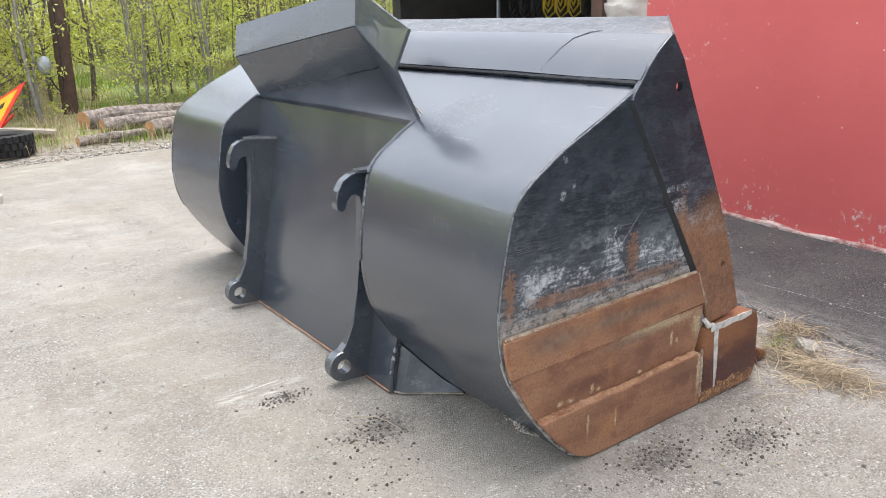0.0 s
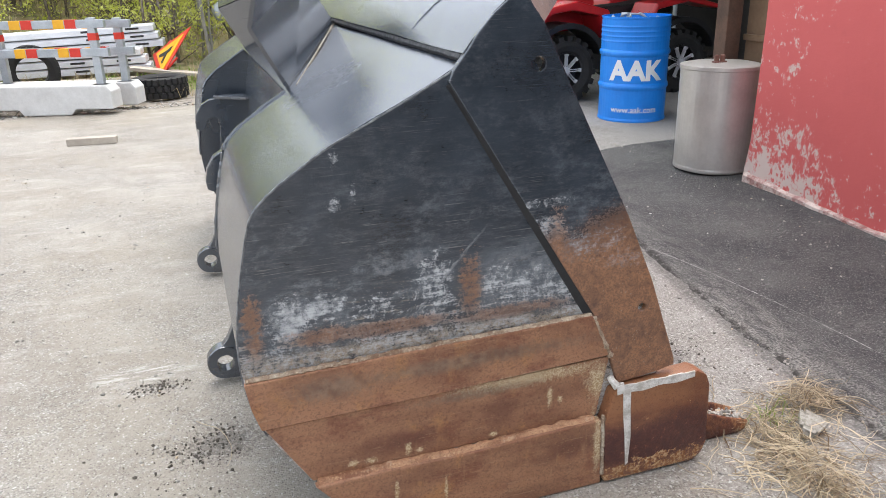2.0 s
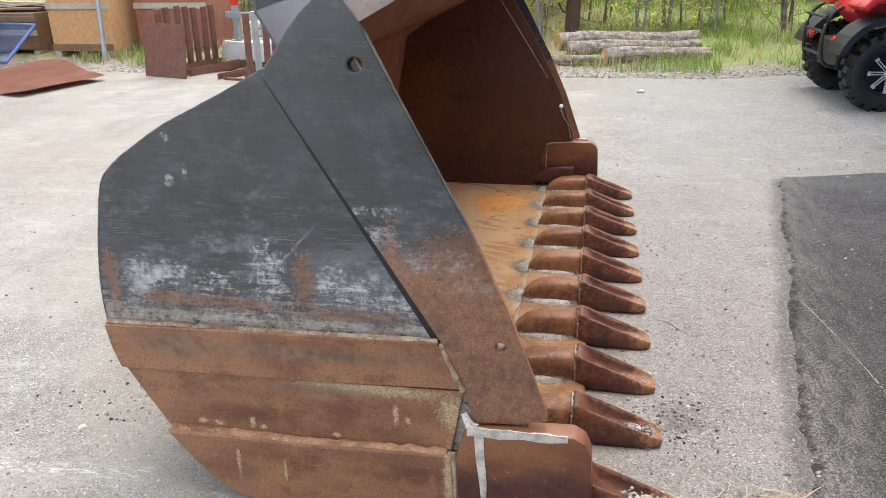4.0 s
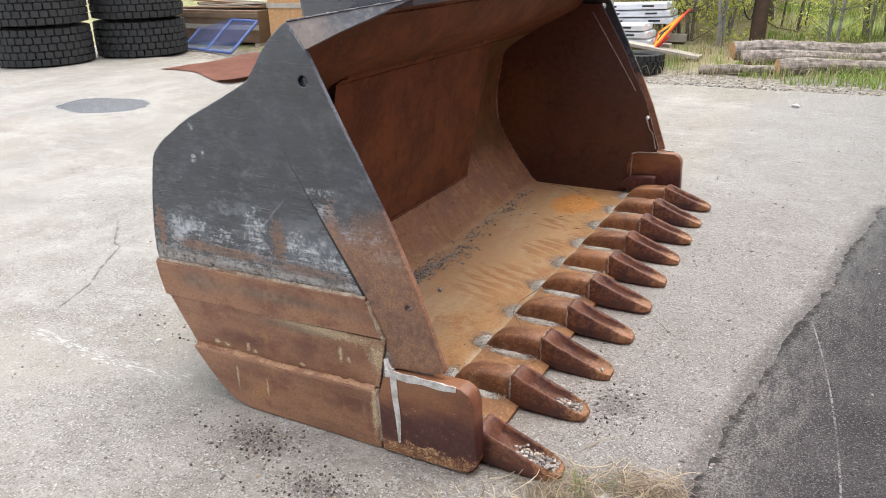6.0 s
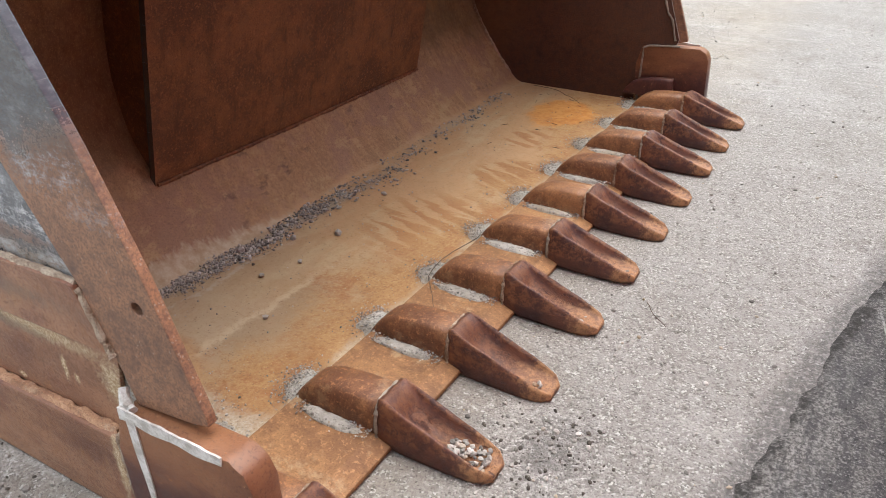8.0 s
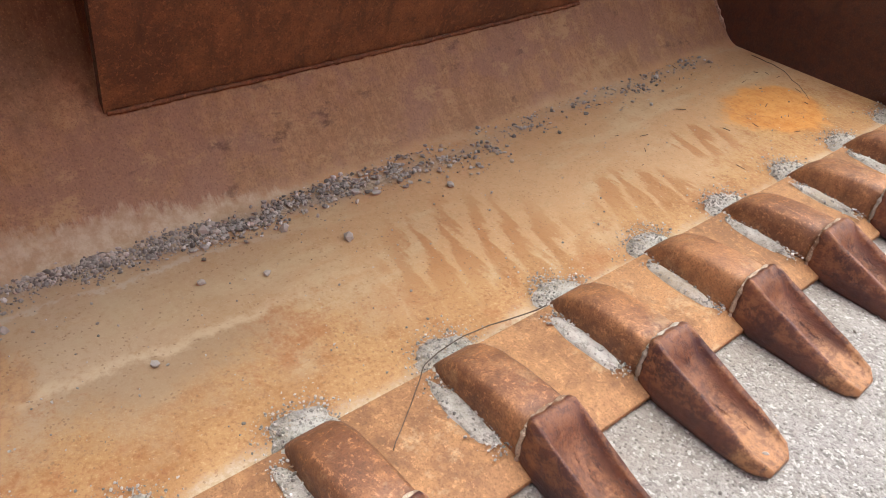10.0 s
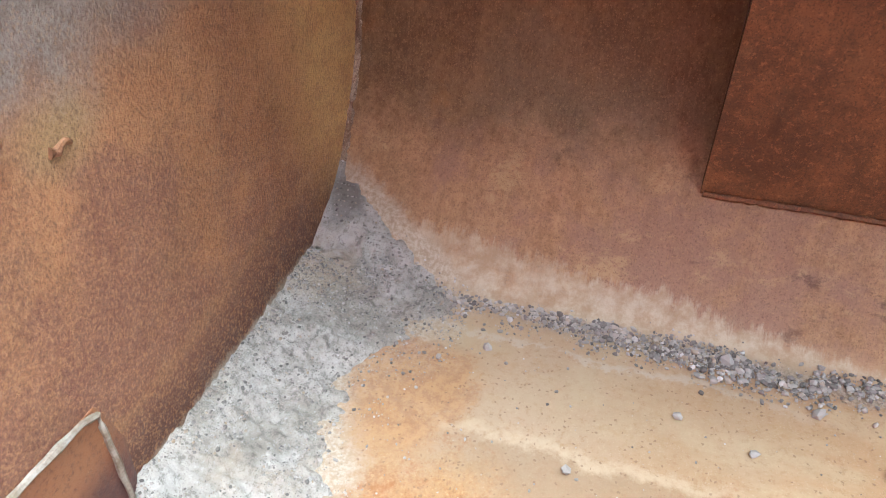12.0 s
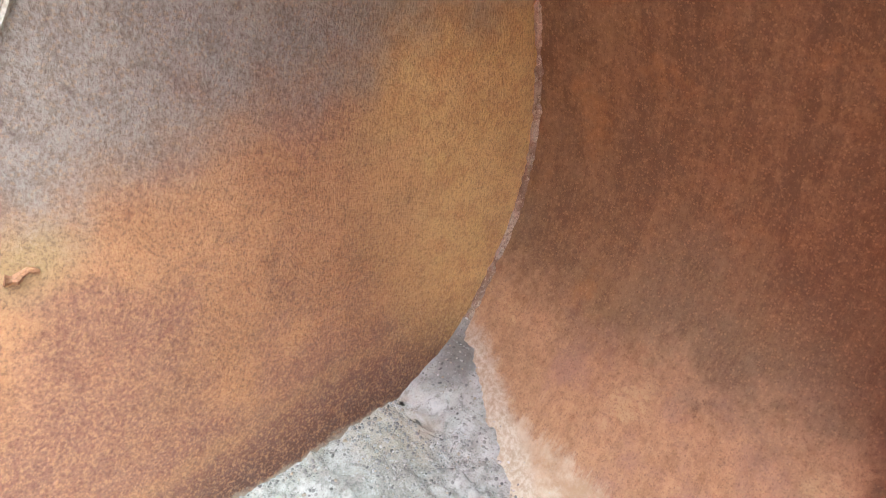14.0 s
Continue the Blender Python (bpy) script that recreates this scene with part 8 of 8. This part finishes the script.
# ---- grit, straw and small litter ----
def build_litter():
    rng = np.random.default_rng(5)
    # gravel line at the foot of the rear bend
    spots = []
    line = BED
    for k in range(15000):
        y = 0.1 + 2.6 * rng.random() ** 1.45
        j = max(i for i, p in enumerate(line[:-1]) if p[1] <= y)
        f = (y - line[j][1]) / (line[j + 1][1] - line[j][1])
        x = line[j][0] + f * (line[j + 1][0] - line[j][0]) + rng.normal() * 0.024 * (1 + 0.7 * (y > 1.3)) + 0.02 * math.sin(y * 9)
        z = 0.029 + max(0.0, (0.40 - x)) * 0.55
        thin = ramp01((y - 1.15) / 0.5)
        if (noise.noise(Vector((x * 18, y * 9, 7))) > -0.15 + 0.3 * thin or rng.random() < 0.25) and rng.random() > 0.55 * thin:
            spots.append((x, y, z, 0.0010 + 0.0062 * rng.random() ** 4))
    for k in range(5200):
        y = 0.12 + 0.75 * rng.random()
        x = 0.40 + 0.06 * (y - 0.1) + rng.normal() * 0.032
        if noise.noise(Vector((x * 14, y * 10, 3))) > -0.2:
            spots.append((x, y, 0.029 + max(0.0, 0.41 - x) * 0.6, 0.0008 + 0.0038 * rng.random() ** 4))
    for k in range(420):
        spots.append((rng.uniform(0.48, 0.98), rng.uniform(0.3, 2.8), 0.028, 0.0010 + 0.0026 * rng.random() ** 3))
    solid("gravel_line", pebbles(spots, rng), STONES, "fine grey gravel along the rear of the bucket's floor", "gravel", kind="stuff")
    for x, y, r in ((0.452, 0.84, 0.015), (0.538, 0.986, 0.014), (0.643, 1.086, 0.013), (0.598, 1.413, 0.012), (0.50, 1.2, 0.011), (0.53, 1.24, 0.010), (0.61, 0.76, 0.011), (0.655, 0.88, 0.009), (0.54, 0.42, 0.009), (0.77, 0.60, 0.008), (0.56, 0.27, 0.006), (0.59, 0.34, 0.006)):
        solid("pebble", pebbles([(0, 0, 0, r)], rng), STONES, "single grey pebble on the bucket's floor", "pebble", "pebbles in the bucket", m=Matrix.Translation((x, y, 0.029)))
    # dried slurry banked up in the corner, from the shoe along the end plate and up the bend
    low = [Vector(p) for p in BACK_LINE if p[1] < 0.215]
    bend = []
    for k, p in enumerate(low):
        d = (low[min(k + 1, len(low) - 1)] - low[max(k - 1, 0)]).normalized()
        bend.append((p + Vector((d.y, -d.x)) * 0.026, Vector((d.y, -d.x))))
    flat = [(Vector((1.07 - 0.64 * k / 149, 0.026)), Vector((0, 1))) for k in range(150)]
    run = flat + [(a[0].lerp(b[0], q), a[1].lerp(b[1], q).normalized()) for a, b in zip(bend, bend[1:]) for q in (0, 0.25, 0.5, 0.75)]

    def bank(k, y):
        """A place on the slurry: k counts along the floor and up the bend."""
        base, up = run[k]
        x, z = base
        n = noise.noise(Vector((x * 7, y * 7, 2))) + 0.5 * noise.noise(Vector((x * 21, y * 21, 6)))
        climb = ramp01((z - 0.03) / 0.16)
        n += 0.45 * noise.noise(Vector((x * 60, y * 60, 8)))
        reach = 0.205 + 0.06 * n + 0.06 * noise.noise(Vector((x * 13, y * 13, z * 13 + 3))) + 0.08 * ramp01((0.62 - x) / 0.12) - 0.29 * climb ** 0.8
        top = 0.068 + 0.02 * ramp01((x - 0.8) / 0.25) - 0.062 * climb
        u = (y - 0.03) / max(0.012, reach)
        h = top * max(0.0, 1 - u) ** 1.9 + 0.008 * ramp01((1.05 - u) / 0.35) - 0.006 * ramp01((u - 0.9) / 0.2)
        h *= ramp01((1.075 - x) / 0.05)
        h += ramp01((1.0 - u) / 0.3) * (1 - 0.7 * climb) * (0.008 * n + 0.010 * noise.noise(Vector((x * 38, y * 38, 1))) + 0.007 * noise.noise(Vector((x * 95, y * 95, 4))))
        p = base + up * h
        return (p.x, y, p.y), u
    verts, wide = [], 80
    for k in range(len(run)):
        verts += [bank(k, 0.0305 + 0.345 * (j / (wide - 1)) ** 1.15)[0] for j in range(wide)]
    faces = [(k * wide + j, k * wide + j + 1, (k + 1) * wide + j + 1, (k + 1) * wide + j) for k in range(len(run) - 1) for j in range(wide - 1)]
    me = mesh_raw("dried_slurry", verts, faces, SLURRY)
    me.shade_smooth()
    solid("dried_slurry", me, SLURRY, "grey dried slurry caked in the bucket's corner", "slurry", kind="stuff")
    spots = []
    while len(spots) < 7500:
        k, y = int(rng.integers(120 if len(spots) > 5500 else 0, len(run))), 0.033 + 0.33 * rng.random() ** 1.2
        (x, y, z), u = bank(k, y)
        if u > 0.95:
            z = run[k][0].y + 0.002
        if u < 1.45 and rng.random() < 1.6 - u and noise.noise(Vector((x * 11, y * 11, 9))) > -0.25:
            spots.append((x, y, z, 0.0008 + 0.0030 * rng.random() ** 5))
    solid("corner_grit", pebbles(spots, rng), STONES, "grit bedded in the dried slurry", "grit", kind="stuff")
    # grey cakes and grit round the tooth adapters
    for k, y in enumerate(TOOTH_Y):
        bm = bmesh.new()
        for cx, cy, rx, ry, h in ((1.045, y - 0.008, 0.056, 0.066, 0.012), (1.17, y - 0.082, 0.10, 0.022, 0.010)):
            rings = []
            for q in (1.0, 0.8, 0.55, 0.3):
                ring = []
                for i in range(28):
                    a = math.tau * i / 28
                    w = 1 + 0.32 * noise.noise(Vector((math.cos(a) * 1.7 + k * 3, math.sin(a) * 1.7, cy)))
                    x0, y0 = cx + rx * q * w * math.cos(a), cy + ry * q * w * math.sin(a)
                    z0 = (0.028 if x0 < 1.06 else 0.039) + h * (1 - q * q) + (-0.006 if q == 1.0 else 0.004 * noise.noise(Vector((x0 * 60, y0 * 60, 3))))
                    ring.append(bm.verts.new((x0, y0, z0)))
                rings.append(ring)
            for a, b in zip(rings, rings[1:]):
                for i in range(28):
                    bm.faces.new((a[i], a[(i + 1) % 28], b[(i + 1) % 28], b[i]))
            bm.faces.new(rings[-1])
        solid("slurry_cake", bm, SLURRY, "grey slurry caked round a tooth adapter", "slurry", "slurry round the teeth", smooth=True)
        spots = [(1.035 + rng.normal() * 0.028, y - 0.01 + rng.normal() * 0.036, 0.030 + 0.010 * rng.random(), 0.0006 + 0.0029 * rng.random() ** 4) for i in range(1500)] + [(1.08 + 0.2 * rng.random(), y - 0.08 + rng.normal() * 0.014, 0.044, 0.0008 + 0.003 * rng.random() ** 3) for i in range(420)]
        solid("tooth_grit", pebbles(spots, rng), STONES, "fine grit heaped behind a tooth adapter", "grit", "grit behind the teeth", kind="stuff")
    # stones lying in the teeth
    for k, n in ((0, 170), (1, 80), (2, 3), (3, 2), (4, 1)):
        spots = []
        for i in range(n):
            x = 1.405 + 0.135 * rng.random() if k == 0 else 1.445 + 0.09 * rng.random() if k == 1 else 1.49 + 0.04 * rng.random()
            rim = 0.079 - 0.41 * (x - 1.43)
            fill = 0.026 + rng.random() * (0.62 if k == 0 else 0.5) * (rim - 0.026) if k < 2 else 0.024
            spots.append((x + (0.025 if k == 0 else 0.0), TOOTH_Y[k] - (0.045 if k == 0 else 0.014) + rng.uniform(-0.029, 0.029), fill, 0.0038 + 0.0042 * rng.random()))
        solid("tooth_stones", pebbles(spots, rng), STONES, "pale grey stones lying in a tooth's hollow", "stones", "stones in the teeth", kind="stuff")
    # loose stones on the yard
    spots = []
    for k in range(13000):
        x, y = rng.uniform(-2.2, 3.3), rng.uniform(-1.9, 5.5)
        if -0.1 < x < 1.4 and -0.05 < y < W + 0.05:
            continue
        spots.append((x, y, lie(x, y) + (0.006 if x > 2.3 else 0.0), 0.0011 + 0.0060 * rng.random() ** 5))
    for cx, cy, s, n in ((-0.17, 0.98, 0.07, 130), (0.02, 0.55, 0.12, 260), (0.95, -0.30, 0.16, 220), (0.6, -0.2, 0.15, 160), (1.5, 0.5, 0.14, 260), (1.55, 1.0, 0.12, 120), (2.0, 0.4, 0.12, 200)):
        spots += [(cx + rng.normal() * s, cy + rng.normal() * s * 0.7, 0.0, 0.0015 + 0.006 * rng.random() ** 3) for i in range(n)]
    spots = [s for s in spots if not (-0.1 < s[0] < 1.36 and -0.02 < s[1] < W + 0.05)]
    crumbs = []
    for cx, cy, sx, sy, n in ((-0.17, 0.98, 0.05, 0.025, 70), (0.02, 0.55, 0.10, 0.06, 150), (0.95, -0.28, 0.09, 0.05, 90), (0.62, -0.16, 0.10, 0.05, 90), (1.62, 0.55, 0.07, 0.10, 60), (-0.25, 0.30, 0.12, 0.12, 40)):
        for i in range(int(n * 5)):
            x0, y0 = cx + rng.normal() * sx, cy + rng.normal() * sy
            if not (0.08 < x0 < 1.36 and y0 > -0.03):
                crumbs.append((x0, y0, 0.0, 0.0009 + 0.0055 * rng.random() ** 5))
    me = pebbles(crumbs, rng)
    me.materials[0] = SOIL
    solid("soil_crumbs", me, SOIL, "dark soil crumbs dropped on the yard", "soil", kind="stuff")
    for x, y, r in ((-0.217, 0.198, 0.014), (1.77, 6.33, 0.036)):
        me = pebbles([(0, 0, 0, r)], rng)
        me.materials[0] = CONCRETE
        solid("yard_stone", me, CONCRETE, "single pale stone lying on the yard", "stone", "stones on the yard", m=Matrix.Translation((x, y, lie(x, y))))
    solid("yard_grit", pebbles(spots, rng), STONES, "loose dark and pale grit scattered on the yard", "grit", kind="stuff")
    spots = []
    for k in range(3500):
        x, y = rng.uniform(-5, 5), 7.25 + abs(rng.normal()) * 0.35
        spots.append((x, y, lie(x, y), 0.004 + 0.014 * rng.random() ** 3))
    solid("verge_gravel", pebbles(spots, rng), STONES, "loose gravel along the yard's edge", "gravel", kind="stuff")
    # straw and the stone by the corner
    verts, faces = [], []
    # (middle, spread, lean of the stalks, count, height)
    for cx0, cy0, sx, sy, along, n, high in ((1.83, 0.10, 0.065, 0.05, None, 125, 0.045), (1.62, 0.0, 0.075, 0.06, -1.9, 95, 0.02), (1.55, -0.13, 0.08, 0.06, -0.6, 80, 0.02), (1.57, -0.27, 0.055, 0.07, None, 95, 0.025), (1.62, -0.08, 0.15, 0.14, None, 50, 0.008)):
        for k in range(int(n * 2.1)):
            ox, oy = rng.normal(), rng.normal()
            cx, cy = cx0 + ox * sx, cy0 + oy * sy
            d = rng.uniform(0, math.tau) if along is None or k % 3 == 0 else along + rng.normal() * 0.5
            bend, l, w = rng.normal() * 1.1, rng.uniform(0.04, 0.17), rng.uniform(0.0007, 0.0022)
            h = 1.7 * high * math.exp(-0.5 * (ox * ox + oy * oy)) * rng.random() + 0.003
            rise, pts = rng.uniform(0.0, 0.22) + (0.5 if k % 9 == 0 else 0.0), []
            cx, cy = cx - 0.45 * l * math.cos(d), cy - 0.45 * l * math.sin(d)
            for q in np.linspace(0, 1, 6):
                turn = d + bend * (q - 0.3)
                pts.append(np.array((cx + l * q * math.cos(turn), cy + l * q * math.sin(turn), max(0.003, h + rise * l * q * (1.1 - q) * 1.6))))
            i = len(verts)
            for q, pt in enumerate(pts):
                turn = d + bend * q / 5
                o = np.array((-math.sin(turn), math.cos(turn), 0.4)) * w * (1 - 0.1 * q)
                verts += [tuple(pt - o), tuple(pt + o)]
            faces += [(i + 2 * q, i + 2 * q + 1, i + 2 * q + 3, i + 2 * q + 2) for q in range(5)]
    solid("dry_straw", mesh_raw("dry_straw", verts, faces, STRAW), STRAW, "clump of dry straw-coloured grass by the bucket's corner", "straw", kind="stuff")
    g = [(1.66 + rng.normal() * 0.035, 0.06 + rng.normal() * 0.03, 0.0) for k in range(26)]
    solid("green_tuft", mesh_raw("green_tuft", *blades(g, rng, 0.03, 0.10, 0.0014, 1.0), BLADES), BLADES, "small tuft of green grass under the corner tooth", "grass", kind="stuff")
    bm = bmesh.new()
    bmesh.ops.create_cube(bm, size=2.0)
    bmesh.ops.bevel(bm, geom=bm.edges[:], offset=0.3, segments=2, affect='EDGES')
    for v in bm.verts:
        v.co = Vector((v.co.x * 0.044, v.co.y * 0.034 * (1 + 0.3 * v.co.x), v.co.z * 0.017)) * (1 + 0.22 * noise.noise(v.co * 1.3))
    solid("flat_stone", bm, SLURRY, "flat pale grey stone lying in the straw", "stone", m=pose(1.735, -0.03, 0.026, 12, -8, 35))
    # dead stalks
    for k, pts in enumerate(([(1.074, 1.256, 0.06), (1.045, 1.098, 0.055), (1.049, 0.987, 0.052), (1.096, 0.919, 0.05), (1.168, 0.817, 0.045)], [(0.528, 2.859, 0.04), (0.634, 2.846, 0.04), (0.74, 2.79, 0.036), (0.832, 2.713, 0.034)],
                             [(-0.05, 0.70, 0.008), (0.02, 0.60, 0.02), (0.05, 0.50, 0.012), (0.03, 0.42, 0.006)], [(1.62, 1.22, 0.006), (1.65, 1.16, 0.02), (1.70, 1.12, 0.006)])):
        bm = bmesh.new()
        fine = smooth_line(pts, 5)
        tube(bm, [Vector(p) + noise.noise_vector(Vector(p) * 30) * 0.004 for p in fine], [0.0015 * (1 - 0.5 * i / len(fine)) for i in range(len(fine))], 5)
        solid("dry_stalk", bm, TWIG if k in (0, 1, 3) else STRAW, "thin dry stalk of dead grass", "stalk", "dry stalks", smooth=True)
    rngp = random.Random(6)
    for k in range(26):
        x, y = rngp.uniform(0.45, 0.95), rngp.uniform(1.9, 2.85)
        bm = bmesh.new()
        a, l = rngp.uniform(0, math.tau), rngp.uniform(0.008, 0.03)
        tube(bm, [(x, y, 0.031), (x + l * math.cos(a), y + l * math.sin(a), 0.032)], 0.0012, 4)
        solid("wood_sliver", bm, TWIG, "tiny dark wood sliver on the bucket's floor", "sliver", "wood slivers")


build_litter()
